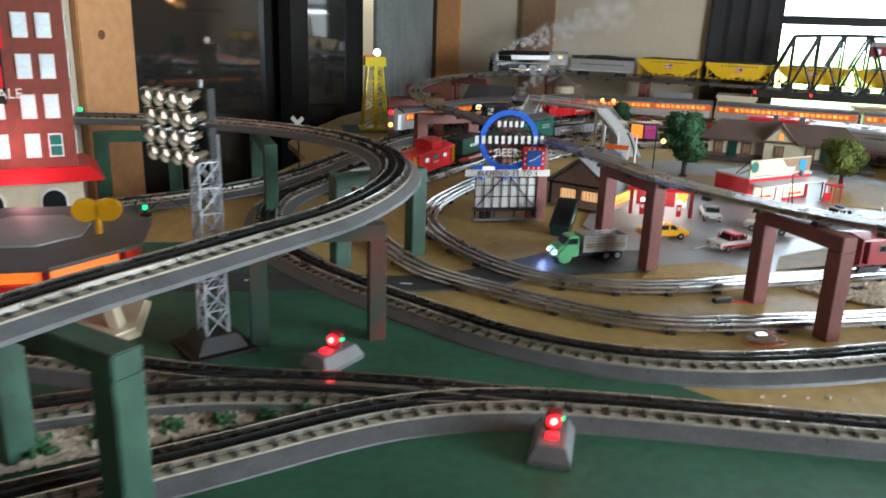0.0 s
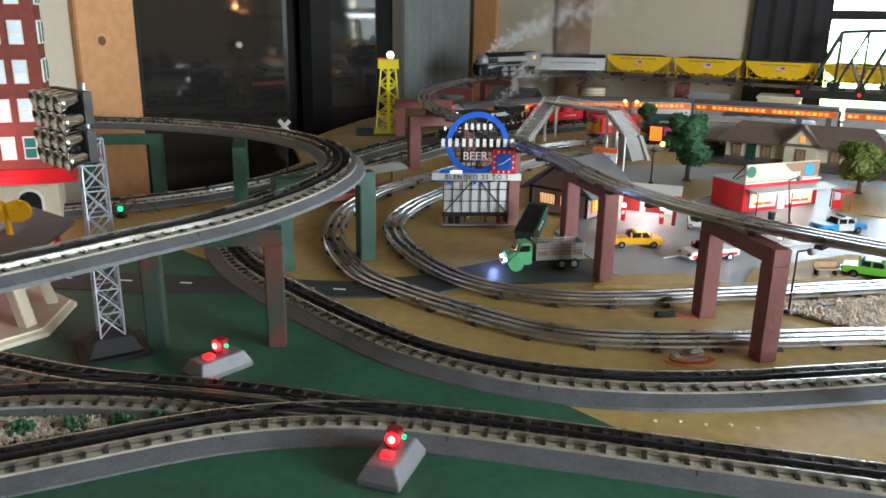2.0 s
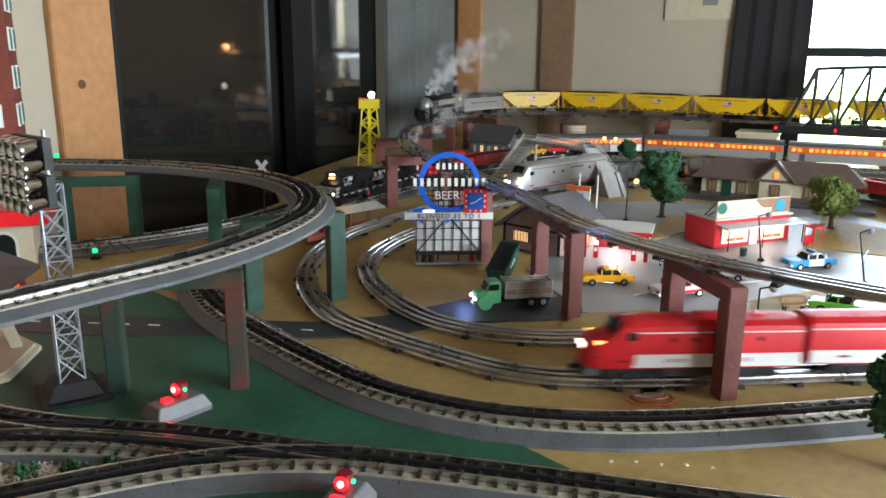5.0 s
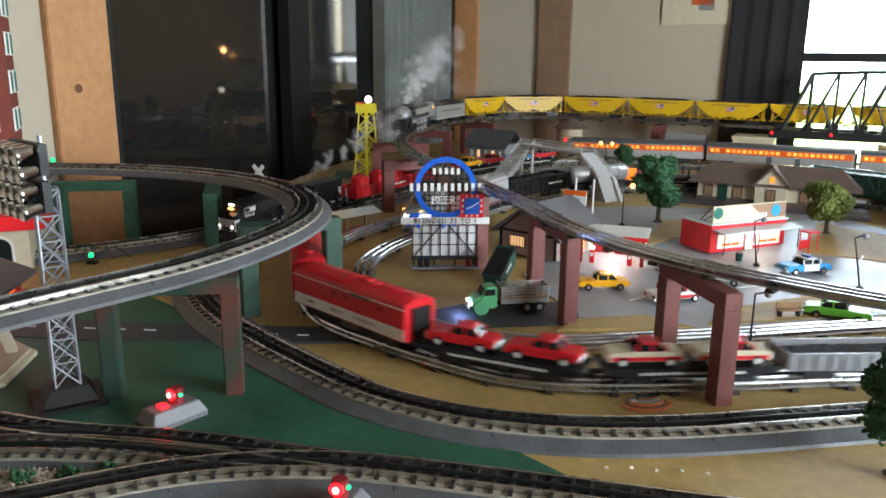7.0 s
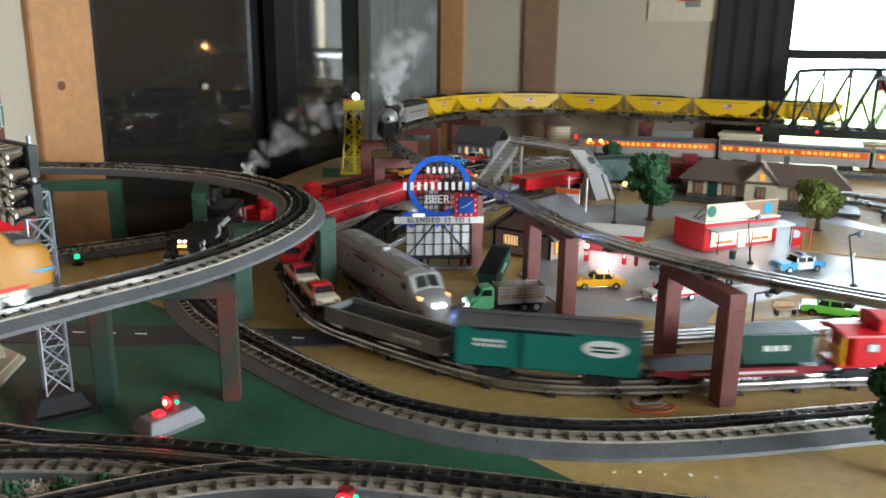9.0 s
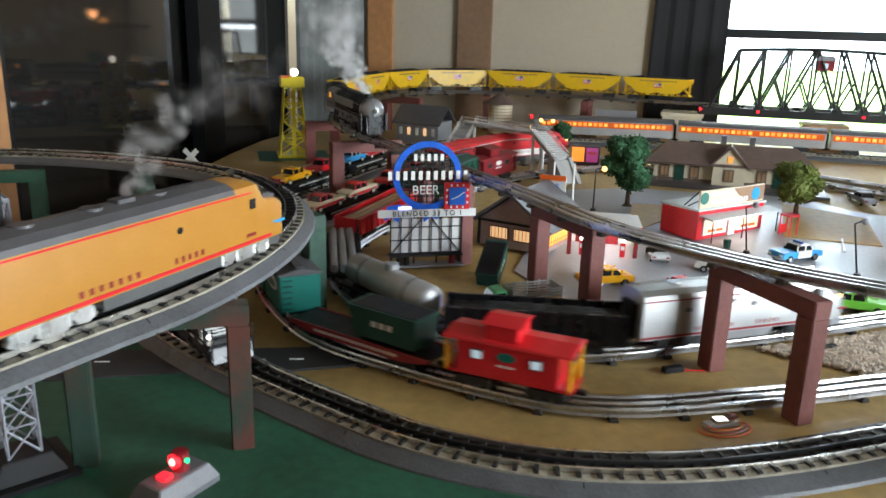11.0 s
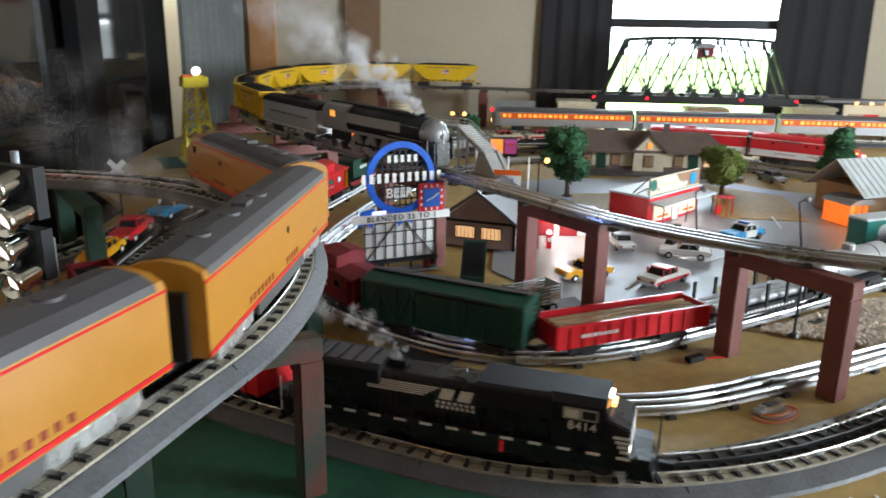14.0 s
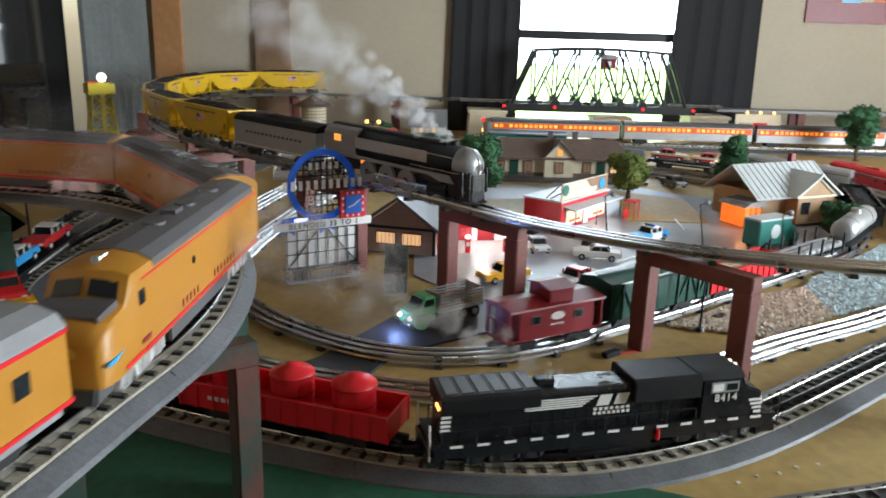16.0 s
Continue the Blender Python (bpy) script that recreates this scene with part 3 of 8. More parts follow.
for p, q in (((0.568, 1.061), (0.520, 1.213)), ((0.378, 1.360), (0.322, 1.508)), ((0.205, 1.668), (0.135, 1.80)), ((1.20, 0.66), (1.28, 0.80))):
    portal_between(p, q, LINE_F.at(LINE_F.near((p[0] + q[0]) / 2, (p[1] + q[1]) / 2)).z - 0.018, 0.0265, PIER_RED, "brick-red painted wooden trestle portal", 0.022)


# ---- rolling stock: x ahead, y to the left, z from the rail top ----
WHEEL_MESH = mesh_of("wheel", cyl((0, -0.002, 0), (0, 0.002, 0), 0.0085, seg=14), GUNMETAL)
BIG_WHEEL = mesh_of("driving_wheel", cyl((0, -0.003, 0), (0, 0.003, 0), 0.019, seg=20), GREY_PAINT)
TRUCK_MESH = mesh_of("truck", add_prism(add_box(add_box(bmesh.new(), (0, 0, 0.011), (0.012, 0.036, 0.006)), (0, 0, 0.014), (0.03, 0.02, 0.004)), [(-0.026, 0.006), (-0.02, 0.0145), (0.02, 0.0145), (0.026, 0.006), (0.018, 0.0055), (0.009, 0.0085), (0.008, 0.003), (-0.008, 0.003), (-0.009, 0.0085), (-0.018, 0.0055)], -0.0215, -0.0185), GUNMETAL)
# second side frame
_bm = bmesh.new()
_bm.from_mesh(TRUCK_MESH)
add_prism(_bm, [(-0.026, 0.006), (-0.02, 0.0145), (0.02, 0.0145), (0.026, 0.006), (0.018, 0.0055), (0.009, 0.0085), (0.008, 0.003), (-0.008, 0.003), (-0.009, 0.0085), (-0.018, 0.0055)], 0.0185, 0.0215)
bmesh.ops.recalc_face_normals(_bm, faces=_bm.faces)
_bm.to_mesh(TRUCK_MESH)
_bm.free()


def long_truck(material):
    """A six-wheel diesel side-framed truck."""
    bm = bmesh.new()
    for y0, y1 in ((-0.026, -0.021), (0.021, 0.026)):
        add_prism(bm, [(-0.045, 0.008), (-0.04, 0.018), (0.04, 0.018), (0.045, 0.008), (0.036, 0.003), (0.024, 0.004), (0.019, 0.011), (0.013, 0.003), (-0.013, 0.003), (-0.019, 0.011), (-0.024, 0.004), (-0.036, 0.003)], y0, y1)
        for x in (-0.03, 0, 0.03):
            add_cyl(bm, (x, y0 - 0.001, 0.0095), (x, y1 + 0.001, 0.0095), 0.0055, seg=8)
        add_cyl(bm, (-0.04, (y0 + y1) / 2, 0.015), (0.04, (y0 + y1) / 2, 0.015), 0.0035, seg=6)
        for x in (-0.040, -0.015, 0.015, 0.040):
            add_cyl(bm, (x, (y0 * 0.35 + y1 * 0.65) if y0 > 0 else (y0 * 0.65 + y1 * 0.35), 0.006), (x, (y0 * 0.35 + y1 * 0.65) if y0 > 0 else (y0 * 0.65 + y1 * 0.35), 0.017), 0.0034, seg=8)
        add_box(bm, (-0.030, y0 if y0 < 0 else y1, 0.0175), (0.016, 0.005, 0.006))
        add_box(bm, (0.030, y0 if y0 < 0 else y1, 0.0175), (0.016, 0.005, 0.006))
        add_box(bm, (0, y0 if y0 < 0 else y1, 0.0165), (0.012, 0.004, 0.008))
    add_box(bm, (0, 0, 0.012), (0.06, 0.04, 0.008))
    return mesh_of("truck", bm, material, bevel=0.0)


ALUMINIUM = mat("aluminium_truck", (0.70, 0.70, 0.69), 0.3, 0.75, vary=0.2, scale=40)
TRUCK_LONG_BLACK, TRUCK_LONG_SILVER = long_truck(GUNMETAL), long_truck(ALUMINIUM)


def put_mesh(name, me, parent, m, label=""):
    ob = new(name, me)
    ob.parent, ob.matrix_basis = parent, m
    return tagged(ob, label)


def trucks(root, length, inset=0.05, me=None, axles=(-0.016, 0.016)):
    for x in (length / 2 - inset, -length / 2 + inset):
        tr = put_mesh("truck", me or TRUCK_MESH, root, pose(x, 0, 0))
        for ax in axles:
            for y in (-0.0165, 0.0165):
                put_mesh("wheel", WHEEL_MESH, tr, pose(ax, y, 0.0085))
    for x in (length / 2 + 0.004, -length / 2 - 0.004):
        part("coupler", box((x, 0, 0.013), (0.018, 0.008, 0.006)), BLACK, root, bevel=0.001)


def bars(root, name, x0, x1, z, h, y, material, n=7, label="", fill=0.62):
    """Writing that stays plain bars, on the side plane y."""
    bm = bmesh.new()
    w = (x1 - x0) / n
    for i in range(n):
        add_box(bm, (x0 + (i + 0.5) * w, y, z), (w * fill, 0.0006, h))
    return part(name, bm, material, root, label)


def house_section(w, z0, z1, rise, n=5):
    """A car's cross outline with an arched roof, in y and z."""
    pts = [(-w, z0), (w, z0), (w, z1)]
    for i in range(1, n):
        a = i / n
        pts.append((w * math.cos(math.pi * a), z1 + rise * math.sin(math.pi * a)))
    pts.append((-w, z1))
    return pts


def add_body(bm, x0, x1, sec):
    return add_sweep(bm, [[(x0, y, z) for y, z in sec], [(x1, y, z) for y, z in sec]])


def boxcar(length, material, label, roof=DARK_GREY, logo=WHITE, ribs=False, high=0.078):
    r = thing("boxcar", label, "toy boxcar")
    part("body", add_body(bmesh.new(), -length / 2, length / 2, [(-0.031, 0.020), (0.031, 0.020), (0.031, high), (-0.031, high)]), material, r, bevel=0.0012)
    part("roof", add_body(bmesh.new(), -length / 2 - 0.002, length / 2 + 0.002, [(-0.034, high), (0.034, high), (0.033, high + 0.003), (0, high + 0.010), (-0.033, high + 0.003)]), roof, r)
    part("running_board", box((0, 0, high + 0.0115), (length * 0.98, 0.012, 0.0015)), DARK_GREY, r)
    for y in (-0.0325, 0.0325):
        d = part("door", box((0.0, y, 0.050), (0.062, 0.003, high - 0.026)), material, r)
        part("door_rail", box((0.03, y * 1.03, high - 0.003), (0.13, 0.002, 0.003)), BLACK, d)
        bars(r, "lettering", length * 0.22, length * 0.40, 0.058, 0.004, y * 0.972, logo, 5)
        bars(r, "lettering", length * 0.22, length * 0.40, 0.051, 0.004, y * 0.972, logo, 6)
        if not ribs:
            bm = bmesh.new()
            ring = [(-0.078 + 0.030 * math.cos(a), 0.058 + 0.012 * math.sin(a)) for a in np.linspace(0, math.tau, 24, endpoint=False)]
            add_prism(bm, ring, y * 0.972 - 0.0004, y * 0.972 + 0.0004)
            part("emblem", bm, logo, r, "white oval emblem")
            bars(r, "emblem_bar", -0.105, -0.050, 0.0600, 0.003, y * 1.0, DARK_GREEN, 1)
            bars(r, "emblem_bar", -0.105, -0.050, 0.0545, 0.003, y * 1.0, DARK_GREEN, 1)
        else:
            bm = bmesh.new()
            n = 9
            for i in range(n + 1):
                add_box(bm, (-length / 2 + length * i / n, y, 0.049), (0.004, 0.003, high - 0.022))
            for i in range(n):
                a, b = -length / 2 + length * i / n, -length / 2 + length * (i + 1) / n
                if i % 2:
                    a, b = b, a
                add_cyl(bm, (a, y, 0.024), (b, y, high - 0.004), 0.0018, seg=5)
            part("ribs", bm, material, r)
    for x in (length / 2 + 0.001, -length / 2 - 0.001):
        bm = bmesh.new()
        for z in np.arange(0.026, high, 0.009):
            add_box(bm, (x, 0.02, z), (0.002, 0.014, 0.0014))
        part("ladder", bm, GUNMETAL, r)
    part("frame", box((0, 0, 0.0175), (length * 0.96, 0.03, 0.005)), BLACK, r)
    trucks(r, length)
    return r


def caboose(length, material, label, ends=CAR_YELLOW):
    r = thing("caboose", label, "toy caboose")
    b = length / 2 - 0.018
    part("body", add_body(bmesh.new(), -b, b, [(-0.030, 0.022), (0.030, 0.022), (0.030, 0.066), (-0.030, 0.066)]), material, r, bevel=0.001)
    part("roof", add_body(bmesh.new(), -length / 2, length / 2, [(-0.034, 0.066), (0.034, 0.066), (0.033, 0.069), (0, 0.0745), (-0.033, 0.069)]), material, r)
    cu = part("cupola", add_body(bmesh.new(), -0.012, 0.030, [(-0.026, 0.068), (0.026, 0.068), (0.026, 0.090), (-0.026, 0.090)]), material, r, bevel=0.001)
    part("cupola_roof", add_body(bmesh.new(), -0.016, 0.034, [(-0.029, 0.090), (0.029, 0.090), (0, 0.096)]), material, cu)
    part("platform", box((0, 0, 0.0205), (length, 0.05, 0.004)), material, r)
    for x in (-1, 1):
        bm = bmesh.new()
        add_box(bm, (x * (length / 2 - 0.003), 0, 0.046), (0.0025, 0.054, 0.0025))
        rl = part("railing", bm, ends, r, "yellow end railing")
        for y in (-0.012, 0.012):
            part("rail_post", box((x * (length / 2 - 0.003), y, 0.034), (0.0025, 0.0025, 0.026)), ends, rl)
        for y in (-0.026, 0.026):
            part("corner_post", box((x * (length / 2 - 0.003), y, 0.0445), (0.0028, 0.008, 0.044)), ends, rl)
        for y in (-0.0305, 0.0305):
            wdw = part("window", box((x * 0.038, y, 0.050), (0.016, 0.0014, 0.013)), DARK_GREY, r)
            part("pane", box((x * 0.038, y * 1.02, 0.050), (0.012, 0.0014, 0.010)), GLOW_COOL if material is RED else GLASS_DARK, wdw)
    for y in (-0.0308, 0.0308):
        ring = [(0.012 * math.cos(a), 0.052 + 0.006 * math.sin(a)) for a in np.linspace(0, math.tau, 16, endpoint=False)]
        part("emblem", add_prism(bmesh.new(), ring, y - 0.0004, y + 0.0004), TEAL if material is RED else WHITE, r)
        bars(r, "lettering", -0.012, 0.012, 0.040, 0.003, y, WHITE, 4)
    trucks(r, length, 0.035)
    return r


def flatcar(length, material, label, deck=BLACK):
    r = thing("flatcar", label, "toy flatcar")
    part("deck", box((0, 0, 0.0225), (length, 0.058, 0.004)), deck, r)
    for y in (-0.0285, 0.0285):
        part("side_sill", add_prism(bmesh.new(), [(-length / 2, 0.026), (length / 2, 0.026), (length / 2, 0.020), (length * 0.33, 0.013), (-length * 0.33, 0.013), (-length / 2, 0.020)], y - 0.0012, y + 0.0012), material, r)
        bars(r, "lettering", -length * 0.3, length * 0.3, 0.0195, 0.004, y * 1.05, WHITE, 16)
    part("frame", box((0, 0, 0.017), (length * 0.9, 0.02, 0.007)), BLACK, r)
    trucks(r, length)
    return r


def gondola(length, material, label, load=None, high=0.050):
    r = thing("gondola", label, "toy gondola car")
    part("floor_plate", box((0, 0, 0.0215), (length, 0.058, 0.004)), material, r)
    for y in (-0.029, 0.029):
        part("side", box((0, y, (0.018 + high) / 2), (length, 0.0022, high - 0.018)), material, r)
        bm = bmesh.new()
        n = 12
        for i in range(n + 1):
            add_box(bm, (-length / 2 + length * i / n, y * 1.06, (0.018 + high) / 2), (0.004, 0.003, high - 0.019))
        add_box(bm, (0, y * 1.03, high), (length + 0.002, 0.005, 0.003))
        part("ribs", bm, material, r)
        bars(r, "lettering", -length * 0.36, -length * 0.12, (0.02 + high) / 2, 0.005, y * 1.125, WHITE, 7)
    for x in (-length / 2, length / 2):
        part("end", box((x, 0, (0.018 + high) / 2), (0.0022, 0.058, high - 0.018)), material, r)
    if load == "logs":
        for y in (-0.014, 0.0, 0.014):
            part("log", cyl((-length * 0.46, y, high - 0.010), (length * 0.46, y, high - 0.010), 0.0075, seg=9), WOOD, r, "brown log")
    if load == "coal":
        part("coal_load", heap(length * 0.95, 0.052, high - 0.008, 0.008), COAL, r)
    if load == "domes":
        for x in (-length * 0.30, 0, length * 0.30):
            c = part("canister", add_cyl(bmesh.new(), (x, 0, 0.024), (x, 0, 0.064), 0.024, seg=24), material, r, "red canister", smooth=False, bevel=0.001)
            bm = bmesh.new()
            add_sweep(bm, [[(x + rr * math.cos(a), rr * math.sin(a), z) for a in np.linspace(0, math.tau, 24, endpoint=False)] for rr, z in ((0.0255, 0.064), (0.0245, 0.067), (0.018, 0.071), (0.008, 0.0745), (0.006, 0.0765), (0.002, 0.077))])
            part("canister_lid", bm, material, c, "red domed lid", smooth=True)
            part("hatch_band", cyl((x, 0, 0.044), (x, 0, 0.0455), 0.0246, seg=24), DARK_RED, c)
    trucks(r, length)
    return r


def heap(length, wide, z, h):
    bm = bmesh.new()
    nx, ny = int(length / 0.008), 7
    g = [[bm.verts.new((-length / 2 + length * i / nx, -wide / 2 + wide * j / ny, z + (h * math.sin(math.pi * j / ny) * min(1, 6 * min(i, nx - i) / nx) + random.uniform(-0.002, 0.002) if 0 < j < ny else 0))) for j in range(ny + 1)] for i in range(nx + 1)]
    for a, b in zip(g, g[1:]):
        for j in range(ny):
            bm.faces.new((a[j], a[j + 1], b[j + 1], b[j]))
    return bm


def hopper(length, material, label, trim=WHITE):
    """A ribless covered-side coal hopper with sloped ends, coal on top and a flag panel."""
    r = thing("hopper_car", label, "toy hopper car")
    h = length / 2
    part("body", add_prism(bmesh.new(), [(-h, 0.083), (h, 0.083), (h, 0.070), (h * 0.62, 0.030), (h * 0.25, 0.020), (0.006, 0.030), (-0.006, 0.030), (-h * 0.25, 0.020), (-h * 0.62, 0.030), (-h, 0.070)], -0.031, 0.031), material, r, bevel=0.001)
    part("top_rim", add_body(bmesh.new(), -h - 0.001, h + 0.001, [(-0.033, 0.081), (0.033, 0.081), (0.033, 0.085), (-0.033, 0.085)]), material, r)
    part("coal_load", heap(length * 0.94, 0.056, 0.084, 0.007), COAL, r, "black coal load")
    part("sill", box((0, 0, 0.021), (length, 0.05, 0.004)), material, r)
    for y in (-0.0316, 0.0316):
        for x in (-h * 0.93, h * 0.93):
            part("end_post", box((x, y * 0.97, 0.047), (0.004, 0.003, 0.055)), material, r)
            part("brace", cyl((x, y * 0.97, 0.024), (x * 0.72, y * 0.97, 0.06), 0.0015, seg=5), material, r)
        f = part("flag_panel", box((0, y, 0.058), (0.030, 0.0008, 0.017)), WHITE, r, "small red, white and blue flag panel")
        for i in range(4):
            part("stripe", box((0, y * 1.018, 0.0505 + i * 0.0045), (0.030, 0.0008, 0.0022)), RED, f)
        part("canton", box((-0.008, y * 1.025, 0.0625), (0.012, 0.0008, 0.0085)), BLUE, f)
        bars(r, "lettering", -h * 0.55, h * 0.55, 0.0745, 0.004, y, DARK_GREY, 12)
        bm = bmesh.new()
        for i in range(11):
            add_box(bm, (-h * 0.9 + i * h * 0.18, y * 1.0, 0.024), (0.008, 0.0008, 0.005), None)
        part("hazard_stripes", bm, BLACK, r)
    trucks(r, length, 0.042)
    return r


def car_body(root, mat_body, mat_top, size=1.0, stripe=None, wheel_mat=WHITE):
    """A toy saloon: body, cabin, windows, bumpers, wheels. Bottom of the wheels at z 0."""
    L, W = 0.108 * size, 0.040 * size
    k = size
    part("body", add_prism(bmesh.new(), [(x * L, z * k) for x, z in ((-0.5, 0.008), (0.5, 0.008), (0.5, 0.017), (0.47, 0.0205), (0.16, 0.022), (-0.22, 0.022), (-0.48, 0.0205), (-0.5, 0.016))], -W / 2, W / 2), mat_body, root, bevel=0.0015 * k)
    cab = part("cabin", add_prism(bmesh.new(), [(x * L, z * k) for x, z in ((-0.27, 0.021), (0.17, 0.021), (0.06, 0.0325), (-0.17, 0.0325))], -W * 0.42, W * 0.42), GLASS_DARK, root, bevel=0.001 * k)
    part("roof", add_prism(bmesh.new(), [(x * L, z * k) for x, z in ((-0.18, 0.0318), (0.065, 0.0318), (0.05, 0.0342), (-0.16, 0.0342))], -W * 0.41, W * 0.41), mat_top, cab)
    for y in (-1, 1):
        for x in (-0.25, -0.07, 0.125):
            part("pillar", box((x * L, y * W * 0.415, 0.0265 * k), (0.003 * k, 0.0016 * k, 0.012 * k)), mat_top, cab)
        if stripe:
            part("side_panel", box((0, y * W * 0.502, 0.0125 * k), (L * 0.9, 0.0008, 0.006 * k)), stripe, root)
    for x in (-0.503, 0.503):
        part("bumper", box((x * L, 0, 0.0105 * k), (0.003 * k, W * 1.0, 0.004 * k)), CHROME, root, bevel=0.0006)
        for y in (-0.36, 0.36):
            part("headlight" if x > 0 else "tail_light", box((x * L, y * W, 0.0155 * k), (0.002 * k, 0.007 * k, 0.0035 * k)), WHITE if x > 0 else DARK_RED, root)
    for x in (-0.31, 0.31):
        for y in (-1, 1):
            wh = part("wheel", cyl((x * L, y * W * 0.40, 0.0075 * k), (x * L, y * W * 0.52, 0.0075 * k), 0.0075 * k, seg=16), BLACK, root)
            part("hubcap", cyl((x * L, y * W * 0.50, 0.0075 * k), (x * L, y * W * 0.535, 0.0075 * k), 0.0042 * k, seg=12), wheel_mat, wh)


SKIRT_GREY = mat("skirt_grey", (0.085, 0.085, 0.085), 0.5, vary=0.2)


def cab_diesel(length, body, roof, label, stripe=None, lower=None, truck_mesh=None, high=0.090, nose=True, glow=True, letters=DARK_RED, silver_nose=False):
    """A streamlined cab unit or booster, with a rounded nose when it has a cab."""
    r = thing("diesel_locomotive", label, "toy locomotive")
    w, z0, z1 = 0.0315, 0.020, high - 0.014
    sec = [(-w, z0), (w, z0), (w, z1), (w * 0.92, z1 + 0.006), (w * 0.6, high - 0.003), (0, high), (-w * 0.6, high - 0.003), (-w * 0.92, z1 + 0.006), (-w, z1)]
    xs = length / 2
    secs = [[(-xs, y, z) for y, z in sec]]
    if nose:
        cab_x = xs - 0.066
        secs.append([(cab_x, y, z) for y, z in sec])
        secs.append([(cab_x + 0.014, y * 0.99, min(z, high - 0.005)) for y, z in sec])
        for f, ky, top in (((0.026, 0.99, 0.0735), (0.032, 0.99, 0.0715), (0.044, 0.985, 0.0700), (0.054, 0.965, 0.0675), (0.060, 0.92, 0.0635), (0.064, 0.84, 0.058), (0.066, 0.72, 0.051)) if body is YELLOW else ((0.030, 0.97, 0.066), (0.046, 0.90, 0.063), (0.058, 0.76, 0.058), (0.064, 0.55, 0.050), (0.066, 0.30, 0.042))):
            secs.append([(cab_x + f, y * ky, z0 + (z - z0) * (top - z0) / (high - z0)) for y, z in sec])
    else:
        secs.append([(xs, y, z) for y, z in sec])
    part("body", add_sweep(bmesh.new(), secs), body, r, smooth="angle")
    x1 = (xs - 0.092 if body is YELLOW else xs - 0.068) if nose else xs
    rs = [(w * 0.99, z1 + 0.0005), (w * 0.94, z1 + 0.0067), (w * 0.61, high - 0.002), (0, high + 0.001), (-w * 0.61, high - 0.002), (-w * 0.94, z1 + 0.0067), (-w * 0.99, z1 + 0.0005)]
    inner = [(y * 0.96, z - 0.003) for y, z in rs[::-1]]
    part("roof", add_body(bmesh.new(), -xs + 0.009, x1 - (0.0 if nose else 0.009), rs + inner), roof, r, "dark grey roof panel" if roof is DARK_GREY else "")
    part("skirt", box((0, 0, 0.0185), (length * 0.93, 0.046, 0.004)), lower or GREY_PAINT, r)
    part("fuel_tank", add_prism(bmesh.new(), [(-0.05, 0.016), (0.05, 0.016), (0.044, 0.004), (-0.044, 0.004)], -0.022, 0.022), lower or GUNMETAL, r)
    for y in (-1, 1):
        if stripe:
            part("stripe", box((-0.033 if nose else 0, y * (w + 0.0002), 0.0235), (length - (0.066 if nose else 0), 0.0014, 0.0035)), stripe, r, "thin painted stripe")
            part("stripe", box((-0.033 if nose else 0, y * (w - 0.0002), z1 - 0.001), (length - (0.066 if nose else 0), 0.0014, 0.0018)), stripe, r, "thin painted stripe")
        bars(r, "lettering", -length * 0.27, -length * 0.08, 0.0315, 0.0060, y * (w + 0.0003), letters, 7, "", 0.36)
        bars(r, "lettering", length * 0.02, length * 0.14, 0.0315, 0.0060, y * (w + 0.0003), letters, 5, "", 0.36)
        part("number", box((length * 0.33, y * (w + 0.0002), 0.0315), (0.016, 0.001, 0.0035)), letters, r)
        for x in ((0.02,) if body is YELLOW else (-length * 0.3, 0.0, length * 0.1)):
            part("porthole", cyl((x, y * (w - 0.001), 0.061), (x, y * (w + 0.0008), 0.061), 0.0036, seg=14), GLASS_DARK, r)
        if body is RED:
            part("side_panel", box((-0.034 if nose else 0, y * w, 0.0325), (length - (0.070 if nose else 0.002), 0.0010, 0.0155)), WHITE, r, "broad white lower side band")
        if body is YELLOW:
            part("side_skirt", box((0, y * (w - 0.002), 0.0145), (length * 0.40, 0.003, 0.012)), lower, r, "grey side skirt between the trucks")
            continue
        bm = bmesh.new()
        for i in range(9):
            add_box(bm, (-length * 0.22 + i * 0.006, y * (w + 0.0002), 0.0685), (0.004, 0.001, 0.006))
        part("grille", bm, DARK_GREY, r)
    part("exhaust", box((-0.02, 0, high + 0.002), (0.02, 0.014, 0.004)), roof, r)
    for x in (-length * 0.32, -length * 0.14, length * 0.06):
        part("roof_fan", cyl((x, 0, high - 0.001), (x, 0, high + 0.0022), 0.010, seg=16), roof, r)
    if nose:
        cx = xs - 0.066
        for y in (-1, 1):
            quad = [(cx + 0.0262, y * 0.0030, 0.0735), (cx + 0.0258, y * 0.0235, 0.0712), (cx + 0.0168, y * 0.0225, 0.0812), (cx + 0.0178, y * 0.0030, 0.0838)] if body is YELLOW else [(cx + 0.0295, y * 0.0025, 0.0690), (cx + 0.0290, y * 0.0200, 0.0662), (cx + 0.0172, y * 0.0185, 0.0832), (cx + 0.0180, y * 0.0025, 0.0852)]
            part("windscreen", add_sweep(bmesh.new(), [[(qx - 0.002, qy, qz - 0.0015) for qx, qy, qz in quad], [(qx + 0.0012, qy, qz + 0.0009) for qx, qy, qz in quad]]), GLASS_DARK, r)
            part("side_window", box((cx + 0.002, y * (w + 0.0001), 0.066), (0.010 if body is YELLOW else 0.014, 0.0014, 0.011)), GLASS_DARK, r)
            part("headlight", cyl((cx + 0.0590, y * 0.007, 0.047), (cx + 0.0665, y * 0.007, 0.046), 0.0042, seg=12), GLOW_WHITE if glow else CHROME, r)
